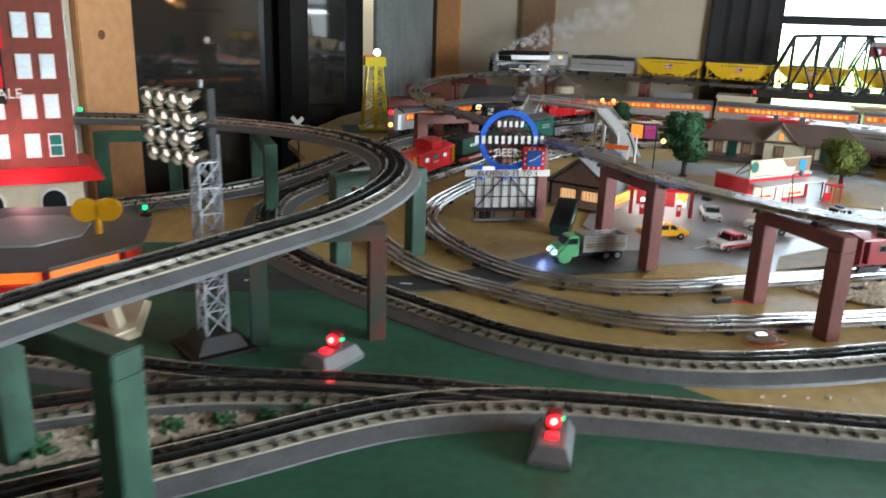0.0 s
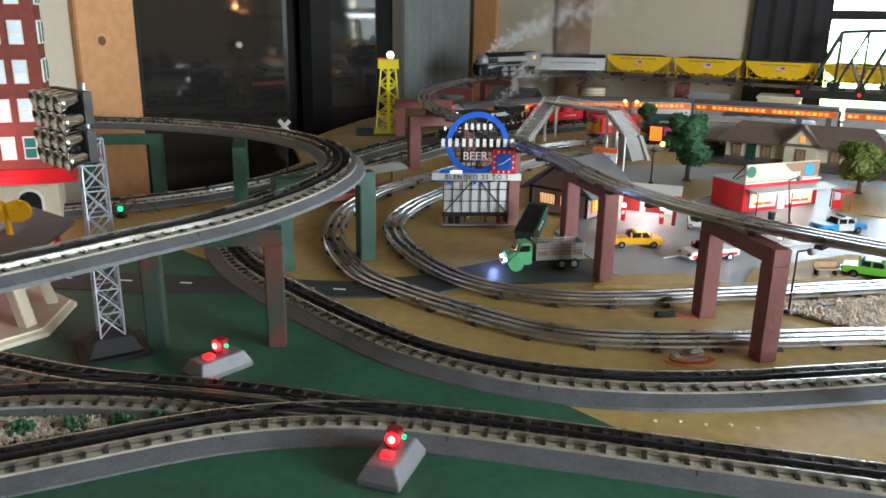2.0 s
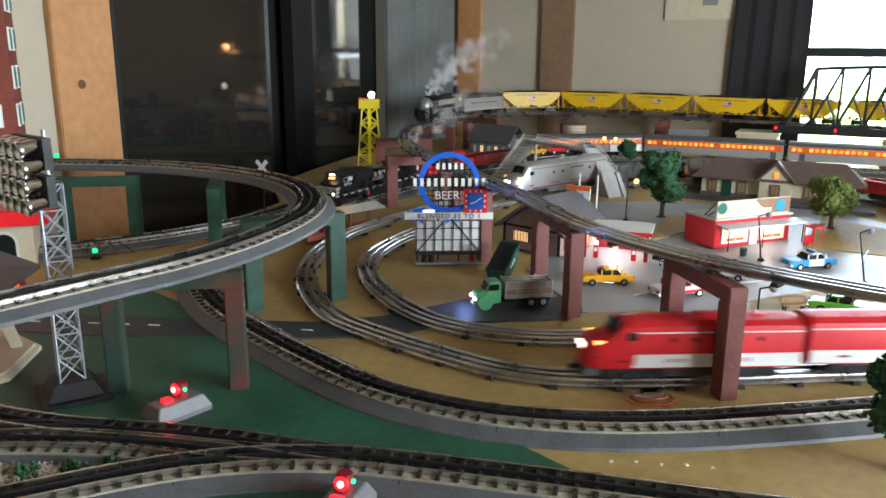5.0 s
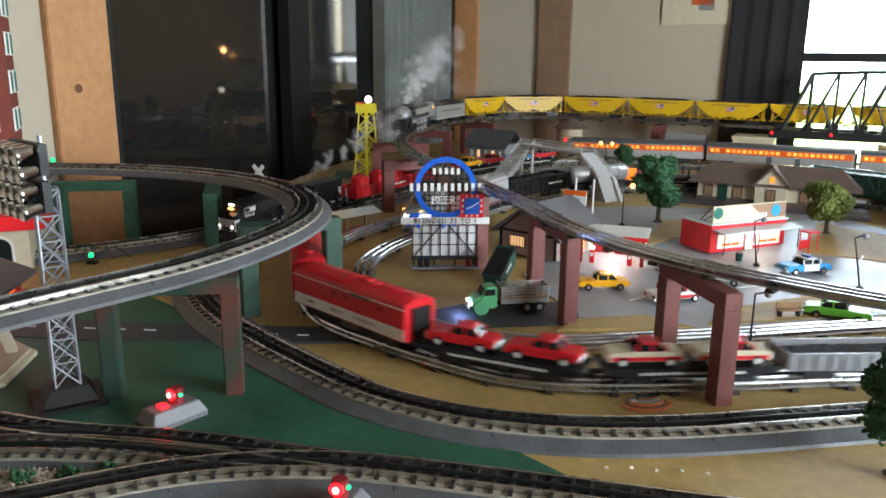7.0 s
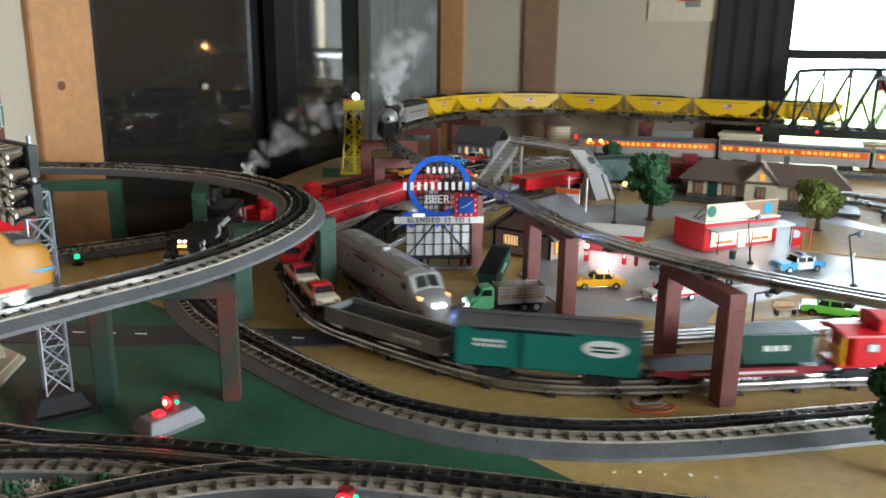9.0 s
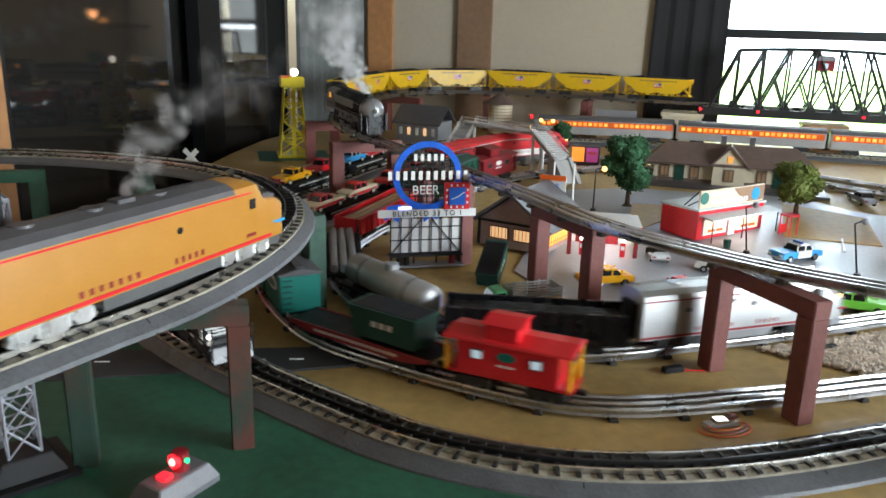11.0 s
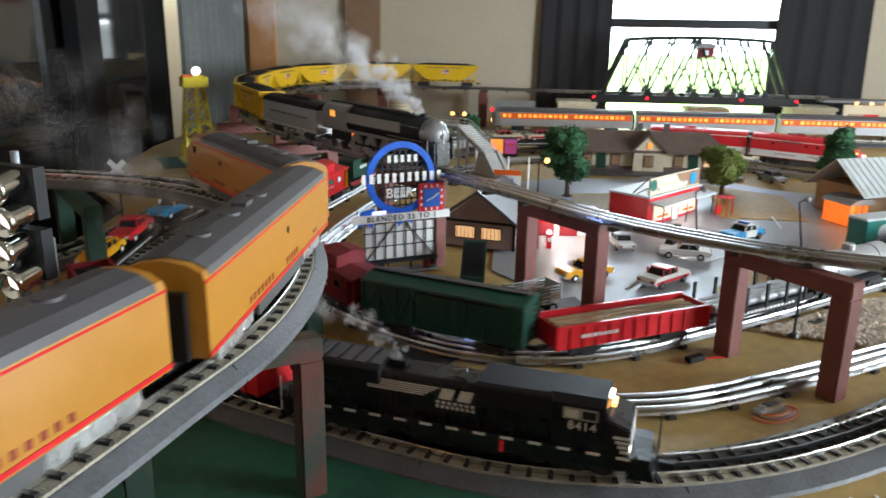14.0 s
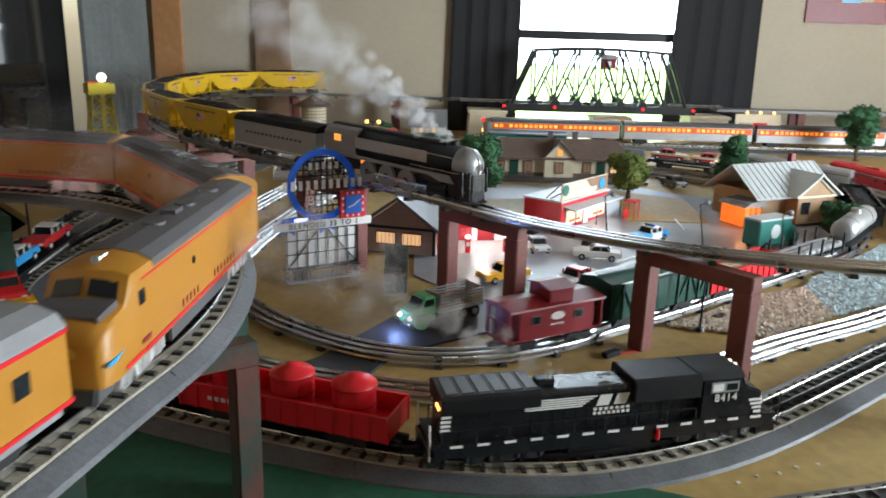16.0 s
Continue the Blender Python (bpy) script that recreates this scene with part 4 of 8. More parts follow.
            part("number_light", box((cx + 0.045, y * 0.0255, 0.056), (0.010, 0.004, 0.005)), GLOW_WARM if glow else CHROME, r)
        part("anticlimber", add_prism(bmesh.new(), [(xs - 0.03, 0.006), (xs + 0.001, 0.006), (xs - 0.002, 0.020), (xs - 0.03, 0.020)], -0.022, 0.022), lower or GREY_PAINT, r, bevel=0.002)
        for y in (-1, 1):
            part("nose_wing", add_prism(bmesh.new(), [(cx + 0.036, 0.0385), (cx + 0.063, 0.038), (cx + 0.063, 0.0355), (cx + 0.050, 0.0345)], y * (0.0305 if body is YELLOW else 0.0275) - 0.001, y * (0.0305 if body is YELLOW else 0.0275) + 0.001), SKY_BLUE if body is YELLOW else DARK_RED, r, "winged nose emblem")
        if body is YELLOW:
            part("nose_top", add_sweep(bmesh.new(), [[(cx + 0.0290, -0.0255, 0.0728), (cx + 0.0290, 0.0255, 0.0728), (cx + 0.0290, 0.0255, 0.062), (cx + 0.0290, -0.0255, 0.062)], [(cx + 0.044, -0.0245, 0.0708), (cx + 0.044, 0.0245, 0.0708), (cx + 0.044, 0.0245, 0.060), (cx + 0.044, -0.0245, 0.060)], [(cx + 0.055, -0.0225, 0.0680), (cx + 0.055, 0.0225, 0.0680), (cx + 0.055, 0.0225, 0.058), (cx + 0.055, -0.0225, 0.058)]]), DARK_GREY, r, "dark grey anti-glare panel")
        part("horn", cyl((cx - 0.004, 0.006, high + 0.003), (cx + 0.016, 0.006, high + 0.003), 0.0012, 0.0035, seg=8), CHROME, r)
        if stripe and body is YELLOW:
            for y in (-1, 1):
                part("stripe", box((cx + 0.018, y * (w - 0.0006), 0.0235), (0.036, 0.0014, 0.0035)), stripe, r)
    else:
        part("diaphragm", box((xs + 0.003, 0, 0.045), (0.006, 0.034, 0.052)), BLACK, r)
    part("diaphragm", box((-xs - 0.003, 0, 0.045), (0.006, 0.034, 0.052)), BLACK, r)
    part("end_door", box((-xs - 0.0005, 0, 0.047), (0.001, 0.022, 0.046)), BLACK, r)
    trucks(r, length, 0.072, truck_mesh or TRUCK_LONG_BLACK, (-0.03, 0, 0.03))
    return r


def hood_diesel(length):
    """A black wide-cab hood unit with white nose stripes."""
    r = thing("hood_locomotive", "black six-axle diesel with white stripes and lit headlights", "toy locomotive")
    xs = length / 2
    part("walkway", box((0, 0, 0.0245), (length - 0.02, 0.062, 0.005)), SATIN_BLACK, r)
    part("side_sill", add_prism(bmesh.new(), [(-xs + 0.012, 0.024), (xs - 0.012, 0.024), (xs - 0.012, 0.014), (0.1, 0.012), (-0.1, 0.012), (-xs + 0.012, 0.014)], -0.0305, 0.0305), SATIN_BLACK, r)
    part("long_hood", add_body(bmesh.new(), -xs + 0.022, xs - 0.105, [(-0.022, 0.026), (0.022, 0.026), (0.022, 0.078), (0.017, 0.083), (-0.017, 0.083), (-0.022, 0.078)]), SATIN_BLACK, r, bevel=0.001)
    part("radiator", add_body(bmesh.new(), -xs + 0.020, -xs + 0.125, [(-0.028, 0.066), (0.028, 0.066), (0.030, 0.086), (0.024, 0.089), (-0.024, 0.089), (-0.030, 0.086)]), BLACK, r, "flared radiator section", bevel=0.001)
    part("equipment_box", add_body(bmesh.new(), xs - 0.185, xs - 0.105, [(-0.030, 0.060), (0.030, 0.060), (0.030, 0.088), (0.024, 0.091), (-0.024, 0.091), (-0.030, 0.088)]), BLACK, r, bevel=0.001)
    cab = part("cab", add_prism(bmesh.new(), [(xs - 0.106, 0.026), (xs - 0.030, 0.026), (xs - 0.030, 0.062), (xs - 0.050, 0.070), (xs - 0.056, 0.087), (xs - 0.106, 0.087)], -0.0305, 0.0305), SATIN_BLACK, r, bevel=0.002)
    part("cab_roof", add_body(bmesh.new(), xs - 0.108, xs - 0.054, [(-0.031, 0.085), (0.031, 0.085), (0.022, 0.0925), (-0.022, 0.0925)]), BLACK, cab)
    for y in (-1, 1):
        wdw = part("side_window", box((xs - 0.078, y * 0.0306, 0.073), (0.034, 0.0012, 0.015)), SILVER, cab, "silver-framed side window")
        for dx in (-0.0085, 0.0085):
            part("pane", box((xs - 0.078 + dx, y * 0.0309, 0.073), (0.013, 0.0014, 0.010)), WHITE if dx < 0 else GLASS_DARK, wdw)
        part("windscreen", add_sweep(bmesh.new(), [[(xs - 0.0505, y * 0.004, 0.0715), (xs - 0.0505, y * 0.026, 0.0715), (xs - 0.053, y * 0.026, 0.0715), (xs - 0.053, y * 0.004, 0.0715)], [(xs - 0.0548, y * 0.004, 0.084), (xs - 0.0548, y * 0.026, 0.084), (xs - 0.057, y * 0.026, 0.084), (xs - 0.057, y * 0.004, 0.084)]]), GLASS_DARK, cab)
        text_part("cab_number", "8414", 0.0125, pose(xs - 0.076, y * 0.0311, 0.057, 90, 0, 0 if y < 0 else 180), WHITE, cab, spread=1.15)
        # nose stripes
        for i in range(4):
            part("nose_stripe", add_prism(bmesh.new(), [(xs - 0.046 + i * 0.0025, 0.052 - i * 0.006), (xs - 0.0296, 0.052 - i * 0.006), (xs - 0.0296, 0.0485 - i * 0.006), (xs - 0.046 + i * 0.0025, 0.0485 - i * 0.006)], y * 0.0306 - 0.0005, y * 0.0306 + 0.0005), WHITE, cab)
            part("rear_stripe", box((-xs + 0.026 - i * 0.0004, y * 0.0225, 0.060 - i * 0.006), (0.010, 0.0012, 0.0032)), WHITE, r)
        # sill dashes
        for i in range(13):
            part("sill_dash", box((-xs + 0.035 + i * (length - 0.07) / 12, y * 0.0313, 0.0245), (0.013, 0.0008, 0.0028)), WHITE, r)
        for i in range(5):
            part("side_stripe", box((-0.058 - 0.002 * i, y * 0.0224, 0.0715 - i * 0.0031), (0.080 - 0.004 * i, 0.0008, 0.0018)), WHITE, r)
        for x0 in (-0.018, 0.002):
            part("side_emblem", add_prism(bmesh.new(), [(x0, 0.0575), (x0 + 0.014, 0.0575), (x0 + 0.018, 0.0725), (x0 + 0.004, 0.0725)], y * 0.0224 - 0.0005, y * 0.0224 + 0.0005), WHITE, r, "white slanted emblem block")
        bars(r, "lettering", -0.022, 0.022, 0.0525, 0.0040, y * 0.0224, WHITE, 7)
        bars(r, "lettering", -0.022, 0.022, 0.0465, 0.0040, y * 0.0224, WHITE, 8)
        # handrail
        bm = bmesh.new()
        add_cyl(bm, (-xs + 0.02, y * 0.030, 0.045), (xs - 0.11, y * 0.030, 0.045), 0.0007, seg=5)
        for i in range(9):
            x = -xs + 0.02 + i * (length - 0.13) / 8
            add_cyl(bm, (x, y * 0.030, 0.026), (x, y * 0.030, 0.045), 0.0007, seg=5)
        part("handrail", bm, BLACK, r)
        part("extinguisher", cyl((xs - 0.155, y * 0.0318, 0.012), (xs - 0.155, y * 0.0318, 0.022), 0.0024, seg=8), RED, r, "red fire extinguisher")
        for x in (xs - 0.004, -xs + 0.008):
            part("grab_post", cyl((x, y * 0.028, 0.012), (x, y * 0.028, 0.055), 0.001, seg=6), WHITE if x < 0 else GUNMETAL, r)
        for x in (xs - 0.0275, ):
            part("ditch_light", cyl((x - 0.004, y * 0.021, 0.032), (x - 0.0015, y * 0.021, 0.032), 0.0042, seg=12), GLOW_WHITE, r, "lit ditch light")
        # hood door seams
        bm = bmesh.new()
        for i in range(16):
            add_box(bm, (-0.09 + i * 0.0125, y * 0.0222, 0.050), (0.0009, 0.0006, 0.046))
        part("door_seams", bm, BLACK, r)
    bm = bmesh.new()
    for i in range(4):
        add_box(bm, (xs - 0.0292, 0, 0.052 - i * 0.006), (0.001, 0.058 - 0.006 * i, 0.0032))
    part("nose_stripes", bm, WHITE, cab, "white nose stripes")
    part("number_board", box((xs - 0.049, 0, 0.0785), (0.004, 0.016, 0.005)), GLOW_WARM, cab, "lit number board")
    for dy in (-0.005, 0.005):
        part("headlight", cyl((xs - 0.056, dy, 0.0885), (xs - 0.050, dy, 0.0885), 0.0032, seg=10), GLOW_WHITE, cab, "lit headlight")
    part("marker_light", box((-xs + 0.020, -0.012, 0.070), (0.003, 0.012, 0.005)), GLOW_WARM, r, "lit rear number board")
    part("pilot", add_prism(bmesh.new(), [(xs - 0.030, 0.022), (xs - 0.010, 0.022), (xs - 0.004, 0.005), (xs - 0.030, 0.005)], -0.028, 0.028), SATIN_BLACK, r, bevel=0.001)
    part("rear_pilot", box((-xs + 0.012, 0, 0.0135), (0.012, 0.056, 0.016)), SATIN_BLACK, r)
    part("exhaust_pipe", box((-0.070, 0, 0.0875), (0.020, 0.014, 0.008)), BLACK, r, bevel=0.001)
    part("horn", cyl((-0.010, 0.0, 0.088), (0.006, 0.0, 0.089), 0.001, 0.003, seg=8), GREY_PAINT, r)
    part("fuel_tank", add_prism(bmesh.new(), [(-0.055, 0.018), (0.055, 0.018), (0.048, 0.003), (-0.048, 0.003)], -0.026, 0.026), SATIN_BLACK, r, bevel=0.002)
    bm = bmesh.new()
    for i in range(6):
        add_box(bm, (-xs + 0.032 + i * 0.017, 0, 0.0897), (0.012, 0.04, 0.001))
    part("roof_grilles", bm, DARK_GREY, r)
    # frame higher over the trucks, hood and cab lower
    def lowered(z):
        return float(np.interp(z, (0.0, 0.012, 0.0245, 0.083, 0.093), (0.0, 0.013, 0.0285, 0.0755, 0.0840)))
    for ob in list(r.children) + list(r.children_recursive):
        if ob.data and ob.matrix_basis == Matrix.Identity(4) and not ob.get("lowered"):
            ob["lowered"] = 1
            for v in ob.data.vertices:
                v.co.z = lowered(v.co.z)
        elif ob.name.startswith("cab_number") and not ob.get("lowered"):
            ob["lowered"] = 1
            ob.location.z = lowered(ob.location.z)
    trucks(r, length, 0.088, TRUCK_LONG_BLACK, (-0.03, 0, 0.03))
    return r


NOSE_GREY = mat("nose_casting", (0.30, 0.30, 0.31), 0.42, 0.6, vary=0.25, scale=60)


def steam_engine(length):
    r = thing("steam_locomotive", "streamlined grey and black steam locomotive with a silver nose", "toy locomotive")
    xs = length / 2
    n = 18

    def ring(x, rad, zc, squash=1.0):
        return [(x, rad * math.cos(a), zc + rad * squash * math.sin(a)) for a in np.linspace(0, math.tau, n, endpoint=False)]
    part("boiler", add_sweep(bmesh.new(), [ring(-xs + 0.09, 0.030, 0.062), ring(xs - 0.03, 0.029, 0.061)]), BLACK, r, smooth=True)
    part("smokebox_nose", add_sweep(bmesh.new(), [ring(xs - 0.03, 0.0295, 0.061), ring(xs - 0.014, 0.028, 0.0605), ring(xs - 0.004, 0.0215, 0.060), ring(xs + 0.002, 0.012, 0.0595), ring(xs + 0.004, 0.003, 0.059)]), NOSE_GREY, r, "dull silver bullet nose", smooth=True)
    part("nose_fin", add_prism(bmesh.new(), [(xs - 0.035, 0.088), (xs - 0.010, 0.088), (xs + 0.0035, 0.072), (xs + 0.0065, 0.05), (xs - 0.004, 0.05)], -0.0012, 0.0012), SILVER, r, "thin vertical nose fin")
    part("headlight", cyl((xs - 0.004, 0, 0.062), (xs + 0.008, 0, 0.0615), 0.0052, seg=14), CHROME, r)
    for y in (-1, 1):
        part("boiler_band", box((-0.02, y * 0.0293, 0.068), (length - 0.13, 0.003, 0.019)), SILVER, r, "silver band along the boiler", bevel=0.001)
        part("running_board", add_prism(bmesh.new(), [(-xs + 0.02, 0.046), (xs - 0.03, 0.046), (xs - 0.02, 0.034), (xs - 0.05, 0.034), (xs - 0.075, 0.041), (-xs + 0.02, 0.041)], y * 0.0325 - 0.0025, y * 0.0325 + 0.0025), GREY_PAINT, r, "grey running board skirt")
        part("valance", add_prism(bmesh.new(), [(xs - 0.12, 0.046), (xs - 0.004, 0.056), (xs - 0.002, 0.016), (xs - 0.035, 0.012), (xs - 0.075, 0.030), (xs - 0.12, 0.040)], y * 0.0305 - 0.002, y * 0.0305 + 0.002), SATIN_BLACK, r, "glossy black front valance", bevel=0.001)
        part("valance_stripe", box((xs - 0.065, y * 0.0328, 0.0515), (0.11, 0.0008, 0.0012)), SILVER, r)
        part("cab_window", box((-xs + 0.045, y * 0.0312, 0.072), (0.018, 0.0012, 0.012)), GLOW_AMBER, r, "lit cab window")
        part("cylinder", cyl((xs - 0.075, y * 0.027, 0.020), (xs - 0.035, y * 0.027, 0.020), 0.0105, seg=14), BLACK, r)
        part("side_rod", box((-0.01, y * 0.0245, 0.019), (0.10, 0.002, 0.004)), CHROME, r, "bright side rod")
        part("main_rod", add_sweep(bmesh.new(), [[(xs - 0.055, y * 0.0265 + dy, 0.020 + dz) for dy, dz in ((-0.001, -0.002), (0.001, -0.002), (0.001, 0.002), (-0.001, 0.002))], [(0.0, y * 0.0265 + dy, 0.015 + dz) for dy, dz in ((-0.001, -0.002), (0.001, -0.002), (0.001, 0.002), (-0.001, 0.002))]]), CHROME, r)
        for x in (-0.06, -0.012, 0.036):
            wh = put_mesh("driving_wheel", BIG_WHEEL, r, pose(x, y * 0.019, 0.019), "silver disc driving wheel")
            part("hub", cyl((0, y * 0.003, 0), (0, y * 0.0042, 0), 0.005, seg=10), GUNMETAL, wh)
        for x in (xs - 0.085, xs - 0.045, -xs + 0.03, -xs + 0.065):
            put_mesh("wheel", WHEEL_MESH, r, pose(x, y * 0.0165, 0.0085))
        bm = bmesh.new()
        add_cyl(bm, (-xs + 0.09, y * 0.0315, 0.078), (xs - 0.03, y * 0.030, 0.074), 0.0008, seg=5)
        part("handrail", bm, SILVER, r)
    part("cab", add_body(bmesh.new(), -xs + 0.008, -xs + 0.092, house_section(0.031, 0.040, 0.080, 0.013)), GREY_PAINT, r)
    part("roof_cowl", add_body(bmesh.new(), -xs + 0.005, xs - 0.055, [(-0.014, 0.088), (0.014, 0.088), (0.010, 0.0945), (-0.010, 0.0945)]), BLACK, r, "long black roof fairing", bevel=0.002)
    part("pilot", add_sweep(bmesh.new(), [[(xs - 0.03, -0.026, 0.006), (xs - 0.03, 0.026, 0.006), (xs - 0.03, 0.029, 0.054), (xs - 0.03, -0.029, 0.054)], [(xs - 0.008, -0.027, 0.006), (xs - 0.008, 0.027, 0.006), (xs - 0.008, 0.027, 0.054), (xs - 0.008, -0.027, 0.054)], [(xs + 0.005, -0.017, 0.006), (xs + 0.005, 0.017, 0.006), (xs + 0.003, 0.017, 0.052), (xs + 0.003, -0.017, 0.052)]]), SATIN_BLACK, r, bevel=0.003)
    part("frame", box((-0.01, 0, 0.026), (length * 0.85, 0.028, 0.018)), BLACK, r)
    part("firebox_glow", box((-0.075, 0, 0.033), (0.02, 0.03, 0.008)), GLOW_ORANGE, r, "orange firebox glow")
    part("chimney", cyl((xs - 0.05, 0, 0.088), (xs - 0.05, 0, 0.0965), 0.006, seg=12), BLACK, r)
    part("coupler", box((-xs - 0.004, 0, 0.013), (0.018, 0.008, 0.006)), BLACK, r)
    return r


def tender(length):
    r = thing("tender", "grey steam tender with a dark roof and painted lettering", "toy tender")
    part("body", add_body(bmesh.new(), -length / 2, length / 2, [(-0.031, 0.020), (0.031, 0.020), (0.031, 0.070), (-0.031, 0.070)]), SILVER, r, bevel=0.001)
    part("roof", add_body(bmesh.new(), -length / 2, length / 2, house_section(0.0312, 0.0702, 0.073, 0.012)), BLACK, r, smooth=False)
    part("coal_load", heap(length * 0.5, 0.03, 0.084, 0.004), COAL, r)
    for y in (-1, 1):
        bars(r, "lettering", -length * 0.35, length * 0.35, 0.050, 0.005, y * 0.0313, DARK_GREY, 14)
        part("stripe", box((0, y * 0.0313, 0.024), (length, 0.0008, 0.002)), WHITE, r)
    trucks(r, length, 0.055)
    return r


def coach(length, label, tail=False):
    r = thing("passenger_coach", label, "toy coach")
    part("body", add_body(bmesh.new(), -length / 2, length / 2, [(-0.031, 0.018), (0.031, 0.018), (0.031, 0.068), (-0.031, 0.068)]), SILVER, r, bevel=0.001)
    part("roof", add_body(bmesh.new(), -length / 2, length / 2, house_section(0.0315, 0.0682, 0.071, 0.013)), DARK_GREY, r)
    for y in (-1, 1):
        part("stripe", box((0, y * 0.0312, 0.0555), (length * 0.98, 0.001, 0.021)), ORANGE, r, "orange window band")
        n = int(length / 0.019)
        for i in range(n):
            if (i * 7) % 11 in (3, ):
                continue
            part("window", box((-length * 0.46 + i * length * 0.92 / (n - 1), y * 0.0316, 0.056), (0.012, 0.0012, 0.011)), GLOW_ORANGE if i % 3 else GLOW_AMBER, r)
        bm = bmesh.new()
        for i in range(5):
            add_box(bm, (0, y * 0.0313, 0.022 + i * 0.0045), (length * 0.99, 0.0012, 0.002))
        part("fluting", bm, SILVER, r)
    part("diaphragm", box((length / 2 + 0.004, 0, 0.043), (0.008, 0.036, 0.05)), BLACK, r)
    if tail:
        bm = bmesh.new()
        sec = [(-0.031, 0.018), (0.031, 0.018), (0.031, 0.068), (0, 0.082), (-0.031, 0.068)]
        add_sweep(bm, [[(-length / 2 - d, y * k, z if z < 0.06 else 0.06 + (z - 0.06) * k) for y, z in sec] for d, k in ((0, 1), (0.012, 0.92), (0.022, 0.72), (0.028, 0.4))])
        part("rounded_end", bm, SILVER, r, "rounded observation end")
        part("tail_light", cyl((-length / 2 - 0.024, 0, 0.074), (-length / 2 - 0.032, 0, 0.073), 0.006, seg=12), GLOW_RED, r, "red tail light")
        part("tail_lamp", cyl((-length / 2 - 0.026, 0, 0.034), (-length / 2 - 0.031, 0, 0.034), 0.007, seg=12), GLOW_WARM, r)
    trucks(r, length, 0.07)
    return r


def yellow_coach(length):
    r = thing("passenger_coach", "yellow passenger coach with grey roof and red stripes", "toy coach")
    part("body", add_body(bmesh.new(), -length / 2, length / 2, [(-0.031, 0.020), (0.031, 0.020), (0.031, 0.072), (-0.031, 0.072)]), YELLOW, r, bevel=0.001)
    part("roof", add_body(bmesh.new(), -length / 2, length / 2, house_section(0.0313, 0.0722, 0.0745, 0.013)), GREY_PAINT, r)
    part("skirt", box((0, 0, 0.0175), (length * 0.96, 0.056, 0.007)), GREY_PAINT, r)
    for y in (-1, 1):
        for z in (0.0225, 0.071):
            part("stripe", box((0, y * 0.0313, z), (length, 0.0012, 0.003)), RED, r)
        for i in range(7):
            part("window", box((-length * 0.38 + i * length * 0.76 / 6, y * 0.0313, 0.052), (0.014, 0.0014, 0.014)), GLASS_DARK, r)
    trucks(r, length, 0.06)
    return r


def tank_car(length):
    r = thing("tank_car", "pale grey cylindrical tank car on a black frame", "toy tank car")
    part("deck", box((0, 0, 0.020), (length, 0.05, 0.005)), BLACK, r)
    n = 18
    sec = [[(x, rad * math.cos(a), 0.048 + rad * math.sin(a)) for a in np.linspace(0, math.tau, n, endpoint=False)] for x, rad in ((-length * 0.46, 0.008), (-length * 0.45, 0.018), (-length * 0.42, 0.025), (length * 0.42, 0.025), (length * 0.45, 0.018), (length * 0.46, 0.008))]
    tk = part("tank", add_sweep(bmesh.new(), sec), SILVER, r, "pale grey tank", smooth=True)
    part("dome", cyl((0, 0, 0.070), (0, 0, 0.082), 0.011, seg=16), SILVER, tk, bevel=0.001)
    for x in (-0.06, 0.06):
        part("tank_band", cyl((x - 0.0015, 0, 0.048), (x + 0.0015, 0, 0.048), 0.0255, seg=n), DARK_GREY, tk)
    trucks(r, length)
    return r


def stake_flat(length):
    r = flatcar(length, BLACK, "black flatcar with upright stakes and grey pipes")
    for i in range(5):
        for y in (-0.030, 0.030):
            part("stake", box((-length * 0.4 + i * length * 0.2, y, 0.040), (0.005, 0.003, 0.040)), BLACK, r)
    for y in (-0.016, 0.0, 0.016):
        part("pipe", cyl((-length * 0.45, y, 0.032), (length * 0.45, y, 0.032), 0.0072, seg=10), GREY_PAINT, r, "grey pipe")
    return r


def auto_flat(length, colors, label):
    r = flatcar(length, BLACK, label)
    for i, (a, b, st) in enumerate(colors):
        e = new("car_load")
        e.parent, e.matrix_basis = r, pose(length * (0.25 - 0.5 * i), 0, 0.0248, 0, 0, 0 if i == 0 else 0)
        car_body(e, a, b, 1.0, st)
    return r


def container_flat(length):
    r = flatcar(length, DARK_RED, "red flatcar carrying an open green bin", deck=BLACK)
    bin_body(r, pose(-length * 0.18, 0, 0.030))
    return r


def bin_body(root, m):
    """A green bin with a sloped front; a black plate makes its top look open."""
    e = part("bin", add_prism(bmesh.new(), [(-0.055, 0.0), (0.045, 0.0), (0.06, 0.040), (-0.055, 0.040)], -0.025, 0.025), DARK_GREEN, root, "open green metal bin")
    e.matrix_basis = m
    part("bin_rim", add_sweep(bmesh.new(), [[(x, y, z) for x, y in ((-0.057, -0.027), (0.062, -0.027), (0.062, 0.027), (-0.057, 0.027))] for z in (0.038, 0.042)]), DARK_GREEN, e)
    # black plate over the closed top, painted shade of the inside
    part("bin_hollow", box((0.0, 0, 0.0424), (0.108, 0.046, 0.0008)), BLACK, e)
    bars(e, "lettering", -0.02, 0.02, 0.022, 0.008, -0.0256, WHITE, 3)
    bars(e, "lettering", -0.02, 0.02, 0.022, 0.008, 0.0256, WHITE, 3)


